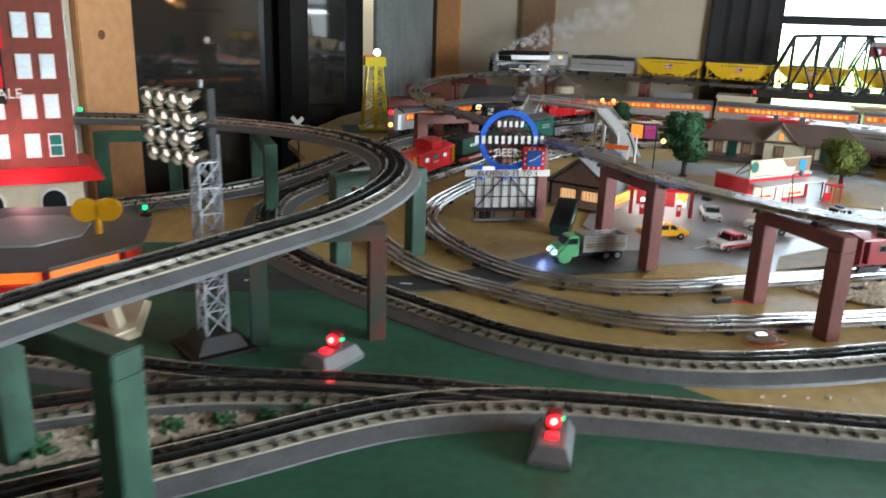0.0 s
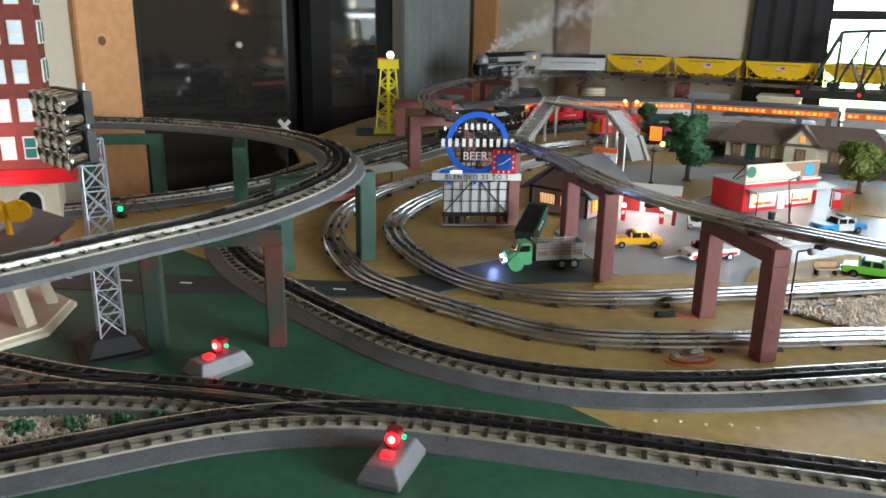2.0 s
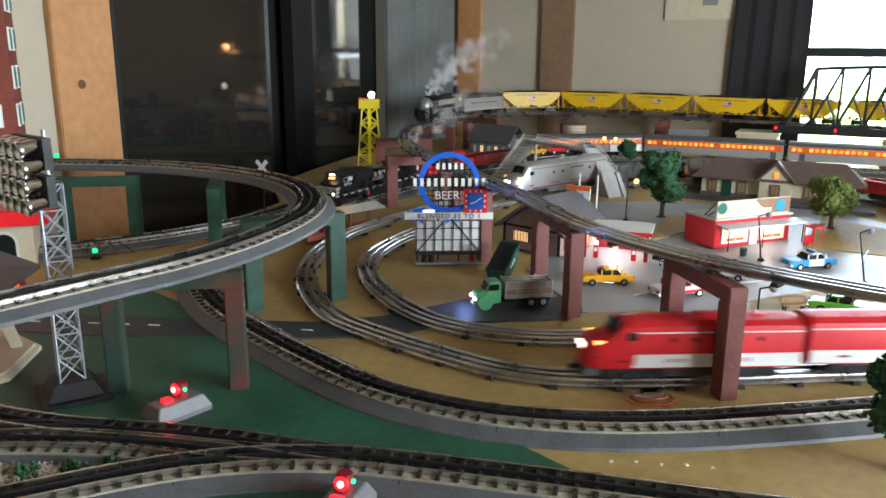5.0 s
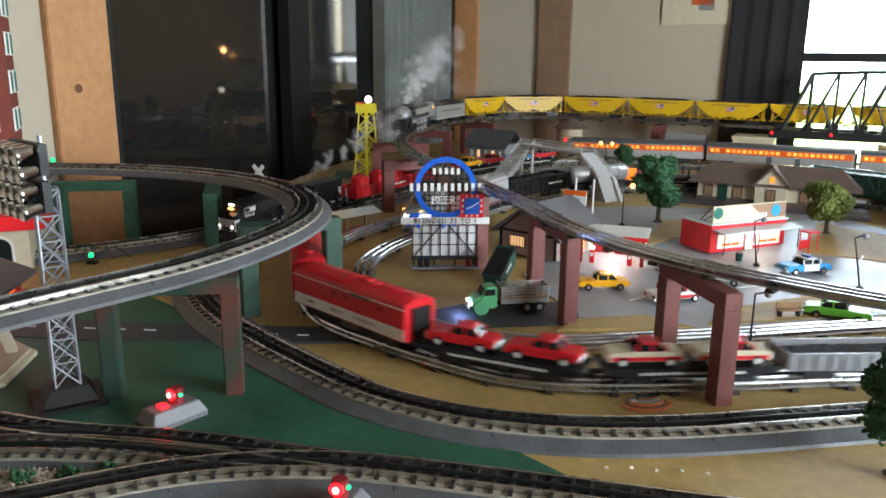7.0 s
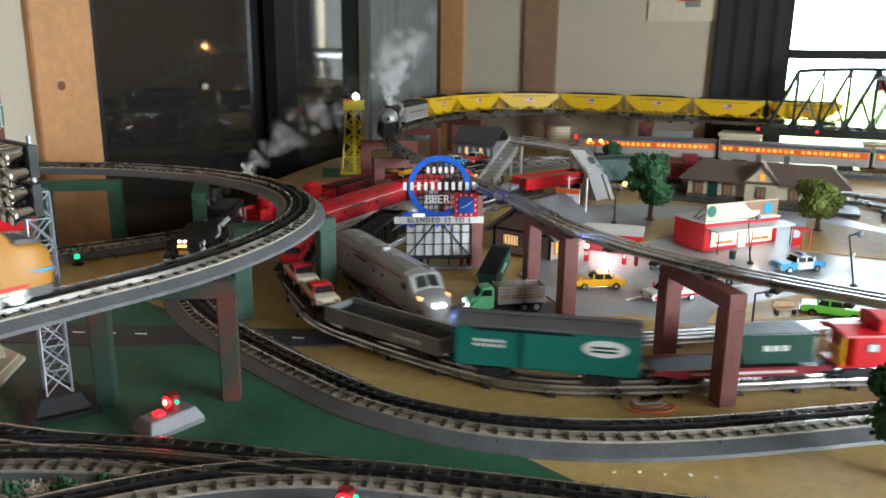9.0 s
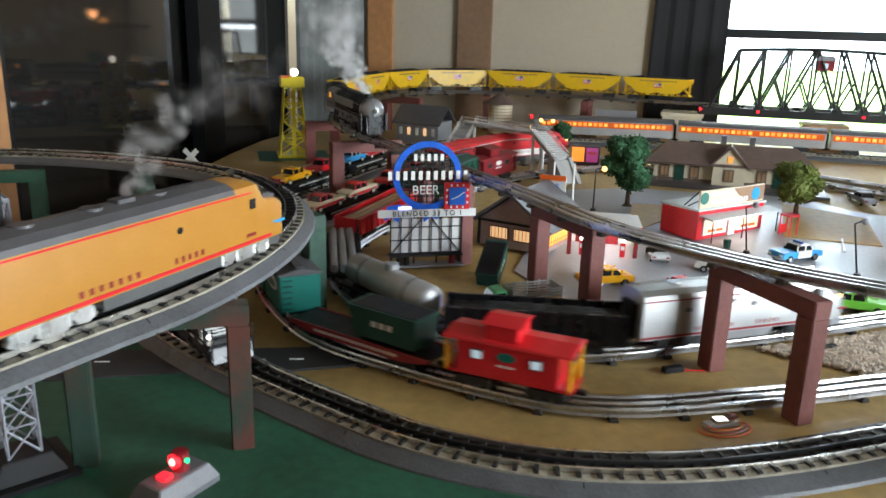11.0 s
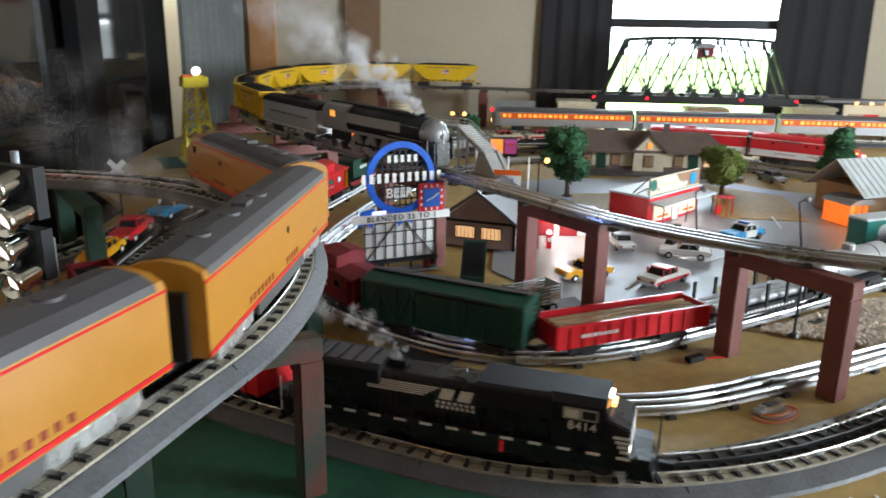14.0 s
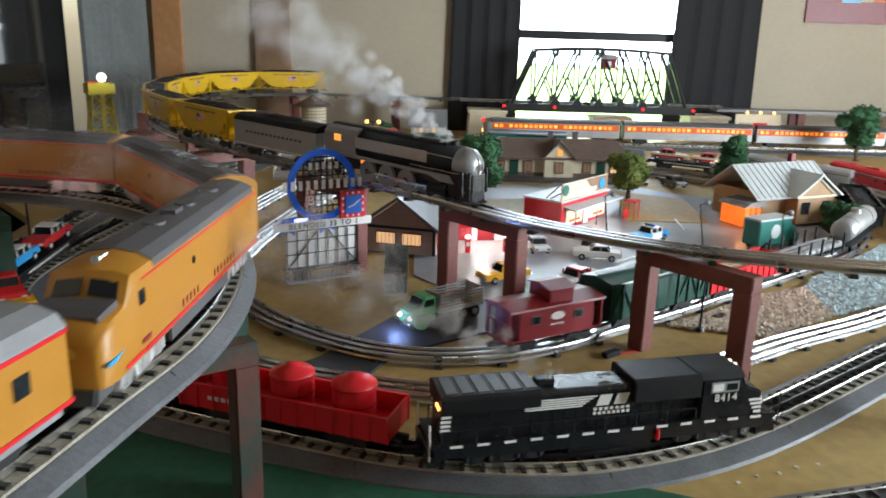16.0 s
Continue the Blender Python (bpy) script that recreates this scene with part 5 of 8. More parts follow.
# ---- trains: consist from the front, as (thing, length) ----
GAP = 0.016
TRAIN_RED = [(cab_diesel(0.30, RED, RED, "red and white streamlined diesel locomotive", WHITE, DARK_GREY, high=0.086), 0.30),
             (cab_diesel(0.285, RED, RED, "red and white booster unit without a cab", WHITE, DARK_GREY, high=0.086, nose=False), 0.285),
             (auto_flat(0.245, ((RED, RED, None), (RED, RED, None)), "black flatcar carrying two red toy cars"), 0.245),
             (auto_flat(0.245, ((CREAM, RED, RED), (CREAM, RED, RED)), "black flatcar carrying two cream and red toy cars"), 0.245),
             (gondola(0.235, GREY_PAINT, "low grey ribbed gondola car", "coal", 0.042), 0.235),
             (boxcar(0.25, TEAL, "teal green boxcar with a white oval emblem"), 0.25),
             (container_flat(0.25), 0.25),
             (caboose(0.165, RED, "bright red caboose with yellow end railings"), 0.165)]
TRAIN_SILVER = [(cab_diesel(0.37, SILVER, SILVER, "silver streamlined diesel with red stripe and lit headlights", DARK_RED, GREY_PAINT, TRUCK_LONG_BLACK, 0.092), 0.37),
                (gondola(0.25, SATIN_BLACK, "black high-sided gondola with coal", "coal", 0.062), 0.25),
                (tank_car(0.23), 0.23),
                (stake_flat(0.235), 0.235),
                (gondola(0.25, RED, "red gondola car loaded with brown logs", "logs"), 0.25),
                (boxcar(0.245, DARK_GREEN, "dark green ribbed stock car", DARK_GREEN, DARK_GREEN, True), 0.245),
                (caboose(0.17, DARK_RED, "dark red caboose with lit windows", DARK_RED), 0.17)]
TRAIN_BLACK = [(hood_diesel(0.415), 0.425),
               (gondola(0.25, RED, "red gondola carrying three red canisters", "domes", 0.046), 0.25),
               (gondola(0.25, DARK_RED, "red gondola car with coal", "coal", 0.05), 0.25),
               (auto_flat(0.245, ((CAR_YELLOW, CAR_YELLOW, None), (RED, RED, None)), "black flatcar carrying a yellow and a red toy car"), 0.245),
               (auto_flat(0.245, ((SKY_BLUE, WHITE, None), (RED, WHITE, None)), "black flatcar carrying a blue and a red toy car"), 0.245)]
TRAIN_YELLOW = [(cab_diesel(0.40, YELLOW, DARK_GREY, "yellow streamlined diesel with grey roof, leading", RED, SKIRT_GREY, TRUCK_LONG_SILVER, 0.094), 0.40),
                (cab_diesel(0.40, YELLOW, DARK_GREY, "yellow booster diesel with grey roof", RED, SKIRT_GREY, TRUCK_LONG_SILVER, 0.094, nose=False), 0.40),
                (cab_diesel(0.40, YELLOW, DARK_GREY, "yellow streamlined diesel with grey roof, facing backwards", RED, SKIRT_GREY, TRUCK_LONG_SILVER, 0.094, glow=False), -0.40),
                (yellow_coach(0.38), 0.38), (yellow_coach(0.38), 0.38)]
TRAIN_STEAM = [(steam_engine(0.35), 0.35), (tender(0.27), 0.27)]
_hop = hopper(0.262, HOPPER_YELLOW, "yellow hopper car with coal and a flag panel")
tagged(_hop, group="yellow hopper cars")
TRAIN_STEAM += [(_hop, 0.262)] + [(copy_thing(_hop, Matrix()), 0.262) for _ in range(6)]
TRAIN_COACH = [(coach(0.487, "silver passenger coach with lit orange windows"), 0.487)]
TRAIN_COACH += [(copy_thing(TRAIN_COACH[0][0], Matrix()), 0.487) for _ in range(3)]
TRAIN_COACH += [(coach(0.487, "silver observation coach with a red tail light", True), 0.487)]
for _o, _l in TRAIN_COACH:
    tagged(_o, group="silver passenger coaches")


# ---- window, curtains, pictures ----
win = tagged(new("window_1"), "bright window with dark sash bars", kind="structure")
uc = (WIN[0] + WIN[1]) / 2
for c, s in (((uc, 0.03, 0.47), (WIN[1] - WIN[0], 0.05, 0.035)), ((uc, 0.03, 1.33), (WIN[1] - WIN[0], 0.05, 0.04)), ((WIN[0] + 0.02, 0.03, 0.7), (0.04, 0.05, 1.3)), ((WIN[1] - 0.02, 0.03, 0.7), (0.04, 0.05, 1.3))):
    part("window_frame", box(c, s, ROOM), IRON_BLACK, win)
part("window_sill", box((uc, 0.03, 0.05), (WIN[1] - WIN[0], 0.09, 0.025), ROOM), CREAM, win)
part("blind", box((uc, 0.045, 0.445), (WIN[1] - WIN[0] - 0.09, 0.006, 0.035), ROOM), GREY_PAINT, win)
# boards beyond the window glow of themselves for daylight and sunlit grass
structure("backdrop_day", box((2.0, 0.9, 0.9), (5.0, 0.02, 3.2), ROOM), OUTSIDE, "bright hazy daylight outside the window")
structure("backdrop_lawn", box((1.7, 0.8, -0.20), (3.0, 0.02, 1.03), ROOM), mat("glowing_grass_board", (0.3, 0.5, 0.15), 1.0, vary=0.3, scale=6, emit=(0.50, 0.86, 0.26), power=1.0), "glowing green board standing for sunlit grass outside the window")


def curtain(name, m, wide, z0, z1, lean0, lean1, material, label, folds=7, depth=0.018):
    """A hanging cloth of folds; its foot may be shifted sideways."""
    bm = bmesh.new()
    n = folds * 6
    rows = []
    for z, a, b in ((z0, lean0, lean1), ((z0 * 2 + z1) / 3, lean0 * 0.6, lean1 * 0.6), (z1, 0, 0)):
        rows.append([m @ Vector((-wide / 2 + a + (wide - a + b) * i / n, -depth * (1 + math.sin(i / n * folds * math.tau + 0.6 * math.sin(i)) * 0.7), z)) for i in range(n + 1)])
        rows[-1] += [m @ Vector((-wide / 2 + a + (wide - a + b) * i / n, -depth * 0.1, z)) for i in range(n, -1, -1)]
    add_sweep(bm, rows)
    ob = part(name, bm, material, None, label, smooth=False)
    return tagged(ob, category="curtain")


curtain("curtain", ROOM @ pose(1.50, -0.02, 0), 0.28, 0.03, 1.5, -0.02, 0.0, CURTAIN, "dark grey curtain hanging beside the bright window", 4, 0.005)
curtain("curtain", ROOM @ pose(2.485, -0.02, 0), 0.32, 0.03, 1.5, -0.05, 0.02, CURTAIN, "dark grey curtain drawn to the side of the window", 4, 0.005)
SHEER = mat("grey_drape", (0.16, 0.17, 0.165), 0.85, vary=0.2, scale=8)
curtain("curtain", ROOM @ pose(0.05, -0.33, 0, 0, 0, 90), 0.62, -0.3, 1.7, 0, 0, SHEER, "grey drape over part of the glass door", 9)
for u, z, w, a, b in ((1.22, 0.73, 0.31, GREY_PAINT, ORANGE), (3.03, 0.68, 0.36, ORANGE, SKY_BLUE)):
    pic = thing("framed_poster", "faded rectangular poster on the cream wall", "poster", ROOM @ pose(u, -0.006, z))
    part("sheet", box((0, 0, 0), (w, 0.006, 0.26)), CREAM if a is GREY_PAINT else DARK_RED, pic, bevel=0.001)
    for i in range(6):
        part("print_patch", box((random.uniform(-w * 0.35, w * 0.35), -0.0036, random.uniform(-0.1, 0.08)), (random.uniform(0.05, 0.12), 0.001, random.uniform(0.02, 0.06))), (a, b, CREAM)[i % 3], pic)

# chandeliers added out of view behind the camera, around the warm fill lights
for lx, ly in ((2.2, -3.9), (3.4, -5.4)):
    ch = thing("chandelier", "unseen hanging lamp with small warm candle bulbs", "ceiling lamp", ROOM @ pose(lx, ly, 1.45))
    part("stem", cyl((0, 0, 0), (0, 0, 0.30), 0.008), IRON_BLACK, ch)
    for i in range(5):
        a = i * math.tau / 5
        arm = part("arm", cyl((0, 0, 0), (0.16 * math.cos(a), 0.16 * math.sin(a), 0.03), 0.006), IRON_BLACK, ch)
        part("bulb", add_ball(bmesh.new(), (0.16 * math.cos(a), 0.16 * math.sin(a), 0.06), 0.016), GLOW_WARM, arm, smooth=True)

sc = thing("wall_sconce", "brass wall lamp with small warm candle bulbs", "wall lamp", ROOM @ pose(3.75, -0.30, 0.42))
part("stem", box((0, 0.14, 0), (0.05, 0.30, 0.02)), IRON_BLACK, sc)
for i in range(5):
    arm = part("arm", cyl((0, 0, 0), (-0.10 + i * 0.05, -0.05, 0.02), 0.004), IRON_BLACK, sc)
    part("bulb", add_ball(bmesh.new(), (-0.10 + i * 0.05, -0.05, 0.04), 0.011), GLOW_WARM, arm, smooth=True)
# table apron and legs
for u0, u1, v0, v1 in ((0.03, 3.9, -4.2, -4.18), (0.03, 0.05, -4.2, -2.64), (3.88, 3.9, -4.2, -0.03)):
    structure("table_apron", box(((u0 + u1) / 2, (v0 + v1) / 2, -0.08), (u1 - u0, v1 - v0, 0.12), ROOM), BROWN_TRIM, "brown wooden apron of the layout table")
for u in (0.6, 2.2, 3.7):
    for v in (-0.4, -2.2, -3.9):
        structure("table_leg", box((u, v, (FLOOR_Z - 0.02) / 2), (0.08, 0.08, -FLOOR_Z - 0.02), ROOM), BROWN_TRIM, "square wooden table leg")


# ---- girder bridge on the back wall ----
def truss_bridge():
    a, b = Vector((1.25, 3.248, 0)), Vector((1.99, 2.962, 0))
    ln = (b - a).length
    m = Matrix.Translation((a + b) / 2) @ Matrix.Rotation(math.atan2(b.y - a.y, b.x - a.x), 4, "Z")
    root = thing("truss_bridge", "black girder truss bridge with a small red gatehouse", "toy bridge", m)
    h, n = ln / 2, 8
    xs = [-h + 0.04 + (ln - 0.08) * i / n for i in range(n + 1)]

    def top(x):
        return 0.395 + 0.022 * (1 - (x / h) ** 2)
    for y in (-0.055, 0.055):
        part("lower_chord", box((0, y, 0.180), (ln, 0.012, 0.030)), IRON_BLACK, root)
        for x0, x1 in zip(xs[1:-1], xs[2:-1]):
            part("upper_chord", cyl((x0, y, top(x0)), (x1, y, top(x1)), 0.007, seg=6), IRON_BLACK, root)
        for x0, x1 in ((xs[0], xs[1]), (xs[-1], xs[-2])):
            part("end_post", cyl((x0 - math.copysign(0.0, x0), y, 0.19), (x1, y, top(x1)), 0.0075, seg=6), IRON_BLACK, root)
        for i, x in enumerate(xs[1:-1], 1):
            part("vertical", cyl((x, y, 0.19), (x, y, top(x)), 0.0042, seg=6), IRON_BLACK, root)
            part("gusset", add_prism(bmesh.new(), [(x - 0.022, 0.192), (x + 0.022, 0.192), (x + 0.010, 0.216), (x - 0.010, 0.216)], y - 0.003, y + 0.003), IRON_BLACK, root)
        for i in range(1, n - 1):
            x0, x1 = xs[i], xs[i + 1]
            mid = (x0 + x1) / 2
            d = (x0, x1) if i < n / 2 else (x1, x0)
            part("diagonal", cyl((d[0], y, 0.20), (d[1], y, top(d[1])), 0.0055, seg=6), IRON_BLACK, root)
            part("diagonal", cyl((mid, y, (0.20 + top(mid)) / 2), (d[1], y, 0.20), 0.0042, seg=6), IRON_BLACK, root)
    for x in xs[1:-1]:
        part("cross_beam", box((x, 0, top(x)), (0.008, 0.11, 0.007)), IRON_BLACK, root)
        part("floor_beam", box((x, 0, 0.178), (0.010, 0.11, 0.014)), IRON_BLACK, root)
    gh = part("gatehouse", box((0.03, -0.03, 0.362), (0.060, 0.045, 0.036)), DARK_RED, root, "small dark red gatehouse", bevel=0.001)
    part("gatehouse_roof", add_prism(bmesh.new(), [(-0.006, 0.380), (0.066, 0.380), (0.052, 0.398), (0.008, 0.398)], -0.06, 0.0), GREY_PAINT, gh, "pale roof")
    part("gatehouse_window", box((0.03, -0.0535, 0.362), (0.016, 0.002, 0.018)), GLOW_COOL, gh)
    part("walkway", box((0.03, -0.055, 0.341), (0.10, 0.02, 0.004)), IRON_BLACK, gh)
    for x in (-h + 0.01, -0.18, 0.18, h - 0.01):
        part("red_lamp", add_ball(bmesh.new(), (x, -0.064, 0.185), 0.005), GLOW_RED, root, "small red lamp")
    return m, h


bridge_m, bridge_h = truss_bridge()
for x, w, mt, z1 in ((-bridge_h - 0.055, 0.15, CREAM, 0.165), (0.06, 0.15, WOOD, 0.150), (bridge_h + 0.06, 0.16, CREAM, 0.165)):
    pier = thing("bridge_pier", "cream box-shaped bridge pier", "bridge pier", bridge_m @ Matrix.Translation((x, 0, 0)), "bridge piers")
    part("shaft", add_sweep(bmesh.new(), [[(sx * w / 2 * k, sy * 0.07 * k, z) for sx, sy in ((-1, -1), (1, -1), (1, 1), (-1, 1))] for z, k in ((0.052, 1.1), (z1 - 0.015, 0.98))]), mt, pier, bevel=0.002)
    part("cap", box((0, 0, z1 - 0.007), (w * 1.06, 0.15, 0.014)), mt, pier, bevel=0.002)
# raised board beyond the bridge
shelf = thing("track_shelf", "thin grey shelf carrying the high track along the wall", "shelf", bridge_m @ Matrix.Translation((0, 0, 0)))
part("board", box((bridge_h + 0.75, 0.02, 0.187), (1.3, 0.1, 0.010)), GREY_PAINT, shelf)
for x in (0.45, 0.95):
    for dy in (-0.03, 0.05):
        part("leg", box((bridge_h + x, dy, 0.118), (0.03, 0.02, 0.128)), PIER_RED, shelf)


# ---- lattice helpers ----
def lattice(root, base, top_w, z0, z1, levels, r, material, name="lattice"):
    """Four legs tapering from base to top_w, with crossed braces, each face its own part."""
    def corner(i, z):
        k = (z - z0) / (z1 - z0)
        w = (base + (top_w - base) * k) / 2
        return Vector(((-1, 1, 1, -1)[i] * w, (-1, -1, 1, 1)[i] * w, z))
    for i in range(4):
        part("leg", cyl(corner(i, z0), corner(i, z1), r * 1.3, seg=6), material, root)
    for i in range(4):
        bm = bmesh.new()
        for k in range(levels):
            za, zb = z0 + (z1 - z0) * k / levels, z0 + (z1 - z0) * (k + 1) / levels
            add_cyl(bm, corner(i, za), corner((i + 1) % 4, zb), r, seg=5)
            add_cyl(bm, corner((i + 1) % 4, za), corner(i, zb), r, seg=5)
            add_cyl(bm, corner(i, zb), corner((i + 1) % 4, zb), r, seg=5)
        part(name, bm, material, root)


# yellow beacon tower
bt = thing("beacon_tower", "yellow lattice beacon tower with a glowing white globe", "toy tower", on_ground(-0.253, 2.69, 12))
part("base", box((0, 0, 0.004), (0.10, 0.10, 0.008)), TOWER_YELLOW, bt)
lattice(bt, 0.085, 0.048, 0.008, 0.215, 4, 0.0022, TOWER_YELLOW)
part("gallery", box((0, 0, 0.218), (0.072, 0.072, 0.006)), TOWER_YELLOW, bt)
for i in range(4):
    a = i * math.pi / 2
    part("railing", box((0.034, 0, 0.232), (0.002, 0.07, 0.022), Matrix.Rotation(a, 4, "Z")), TOWER_YELLOW, bt)
part("lamp_box", box((-0.022, -0.02, 0.238), (0.026, 0.026, 0.022)), ORANGE, bt, "orange lamp box")
part("globe", add_ball(bmesh.new(), (0.008, 0, 0.258), 0.0125, 16), GLOW_WHITE, bt, "glowing white globe", smooth=True)
part("ladder", box((0, -0.036, 0.11), (0.012, 0.002, 0.21)), TOWER_YELLOW, bt)
mound = thing("grass_mound", "small dark green base board under the yellow tower", "base board", on_ground(-0.253, 2.69, 12))
part("board", add_slab(bmesh.new(), [(-0.11, -0.1), (0.11, -0.1), (0.11, 0.1), (-0.11, 0.1)], 0.0005, 0.004), GREEN_FELT, mound)
mound.location.z -= 0.0035

# floodlight tower
ft = thing("floodlight_tower", "steel lattice floodlight tower with sixteen lit lamps", "floodlight tower", on_ground(-0.302, 0.955, 38, 0.002))
part("base_plate", box((0, 0, 0.0025), (0.088, 0.088, 0.005)), BLACK, ft, "black square base")
part("plinth", add_sweep(bmesh.new(), [[(sx * w, sy * w, z) for sx, sy in ((-1, -1), (1, -1), (1, 1), (-1, 1))] for w, z in ((0.034, 0.005), (0.023, 0.024))]), BLACK, ft, bevel=0.001)
lattice(ft, 0.030, 0.027, 0.024, 0.285, 8, 0.0012, STEEL)
part("mast", cyl((0.0, 0, 0.28), (0.0, 0, 0.352), 0.003), STEEL, ft)
for zb in (0.279, 0.325):
    face = pose(-0.020, 0.013, zb) @ Matrix.Rotation(radians(-164), 4, "Z")
    part("bracket", cyl((0, 0, zb), face @ Vector((-0.006, 0, 0)) , 0.003, seg=6), BLACK, ft)
    rack = part("lamp_rack", add_box(add_box(bmesh.new(), (-0.006, 0.002, 0.0), (0.010, 0.098, 0.038), face), (-0.013, 0.002, 0.004), (0.012, 0.05, 0.018), face), BLACK, ft, "black lamp rack")
    for row in (0, 1):
        for i in range(4):
            mm = face @ pose(-0.002, -0.036 + i * 0.0245 + row * 0.005, 0.011 - row * 0.022, 0, 12, 0)
            bm = bmesh.new()
            add_sweep(bm, [[mm @ Vector((x, rr * math.cos(a), rr * math.sin(a))) for a in np.linspace(0, math.tau, 14, endpoint=False)] for x, rr in ((0.0, 0.0065), (0.006, 0.0092), (0.019, 0.0096), (0.022, 0.0112), (0.027, 0.0114), (0.0275, 0.0100), (0.012, 0.0080))], caps=False)
            lamp = part("floodlight", bm, CHROME, rack, "chrome floodlight housing", smooth=True)
            part("bulb", add_ball(bmesh.new(), mm @ Vector((0.017, 0, 0)), 0.0074, 10), GLOW_PINKISH, rack, smooth=True)

# ---- hotel ----
hm = pose(-0.738, 1.53, ground_z(-0.7, 1.5), 0, 0, 28)
ho = thing("hotel_building", "tall brick hotel with lit windows and a red ground-floor awning", "model building", hm)
part("wall", box((-0.16, 0.065, 0.40), (0.32, 0.13, 0.62)), BRICK, ho, "dark red brick wall", bevel=0.001)
part("ground_floor", box((-0.16, 0.065, 0.05), (0.33, 0.14, 0.10)), CREAM, ho, "cream ground floor", bevel=0.002)
part("awning", add_sweep(bmesh.new(), [[(x0, y0, z), (x1, y0, z), (x1, y1, z), (x0, y1, z)] for x0, x1, y0, y1, z in ((-0.35, 0.045, -0.045, 0.165, 0.098), (-0.33, 0.02, -0.015, 0.145, 0.122))]), RED, ho, "red awning band")
for row in range(7):
    for col in range(6):
        x = -0.036 - col * 0.040 - (0.014 if col % 2 else 0) * 0 - (col // 2) * 0.014
        w = part("window", box((x, -0.001, 0.165 + row * 0.0755), (0.026, 0.006, 0.046)), WHITE, ho)
        part("pane", box((x, -0.0035, 0.165 + row * 0.0755), (0.020, 0.004, 0.040)), GLOW_COOL if (row * 5 + col * 3) % 7 else TEAL, w)
        part("meeting_rail", box((x, -0.0052, 0.165 + row * 0.0755), (0.021, 0.002, 0.0025)), WHITE, w)
    for col in range(2):
        w = part("window", box((0.0005, 0.035 + col * 0.055, 0.165 + row * 0.0755), (0.006, 0.026, 0.046)), WHITE, ho)
        part("pane", box((0.003, 0.035 + col * 0.055, 0.165 + row * 0.0755), (0.004, 0.020, 0.040)), TEAL, w)
for x in (-0.05, -0.16, -0.27):
    ring = [(x + 0.026 * math.cos(a), 0.055 + 0.026 * math.sin(a)) for a in np.linspace(0, math.pi, 12)] + [(x - 0.026, 0.018), (x + 0.026, 0.018)]
    d = part("arched_window", add_prism(bmesh.new(), ring, -0.0085, -0.003), WHITE, ho, "white arched window")
    ring = [(x + 0.021 * math.cos(a), 0.055 + 0.021 * math.sin(a)) for a in np.linspace(0, math.pi, 12)] + [(x - 0.021, 0.022), (x + 0.021, 0.022)]
    part("pane", add_prism(bmesh.new(), ring, -0.0105, -0.0075), GLASS_DARK, d)
hs = part("hotel_sign", box((-0.135, -0.03, 0.42), (0.05, 0.012, 0.34)), BLACK, ho, "tall black hotel sign with red emblem")
text_part("sign_word", "HOTEL", 0.026, pose(-0.125, -0.037, 0.555, 90), WHITE, hs)
text_part("sign_word", "YALE", 0.026, pose(-0.112, -0.037, 0.268, 90), WHITE, hs)
for i, (dx, dz) in enumerate(((-0.01, 0.50), (0.012, 0.46), (-0.006, 0.42), (0.012, 0.37), (-0.008, 0.33), (0.004, 0.30))):
    part("sign_emblem", box((-0.128 + dx, -0.038, dz), (0.022, 0.003, 0.040), Matrix.Identity(4)), RED, hs)

# ---- octagonal diner ----
dm = on_ground(-0.568, 1.005, 14, 0.002) @ Matrix.Diagonal((1, 1, 0.87, 1))
GLOW_DINER = mat("diner_window", (0.7, 0.2, 0.03), 0.4, vary=0.3, scale=12, emit=(1.0, 0.17, 0.02), power=0.8)
di = thing("diner_building", "octagonal red diner on cream columns with orange windows", "model building", dm)


def octagon(r, z, turn=22.5, n=8):
    return [(r * math.cos(radians(turn) + i * math.tau / n), r * math.sin(radians(turn) + i * math.tau / n), z) for i in range(n)]


part("base", add_sweep(bmesh.new(), [octagon(0.158, 0.0), octagon(0.158, 0.007), octagon(0.150, 0.010), octagon(0.150, 0.014)]), CREAM, di, "cream octagonal base")
for i in range(8):
    a = radians(22.5) + i * math.tau / 8
    c = Vector((math.cos(a), math.sin(a), 0))
    bm = bmesh.new()
    t = Vector((-c.y, c.x, 0))
    add_sweep(bm, [[c * (ra + dr) + t * dt + Vector((0, 0, z)) for dr, dt in ((-0.008, -0.010), (0.008, -0.010), (0.008, 0.010), (-0.008, 0.010))] for ra, z in ((0.125, 0.014), (0.108, 0.088))])
    part("column", bm, CREAM, di, bevel=0.001)
part("red_bowl", add_sweep(bmesh.new(), [octagon(0.105, 0.072), octagon(0.150, 0.098), octagon(0.152, 0.122), octagon(0.146, 0.122)]), RED, di, "red fascia below the windows")
part("glazing", add_sweep(bmesh.new(), [octagon(0.140, 0.121), octagon(0.140, 0.148)]), GLOW_DINER, di, "glowing orange window band")
for i in range(8):
    p = Vector(octagon(0.142, 0.134)[i])
    part("mullion", box(p, (0.008, 0.008, 0.024)), DARK_RED, di)
part("roof", add_sweep(bmesh.new(), [octagon(0.170, 0.148), octagon(0.170, 0.154), octagon(0.115, 0.158)]), DARK_GREY, di, "flat dark grey roof")
part("upper_roof", add_sweep(bmesh.new(), [octagon(0.085, 0.157), octagon(0.085, 0.161), octagon(0.05, 0.163)]), GREY_PAINT, di)
bars(di, "lettering", -0.06, 0.06, 0.110, 0.008, -0.1415, WHITE, 11)
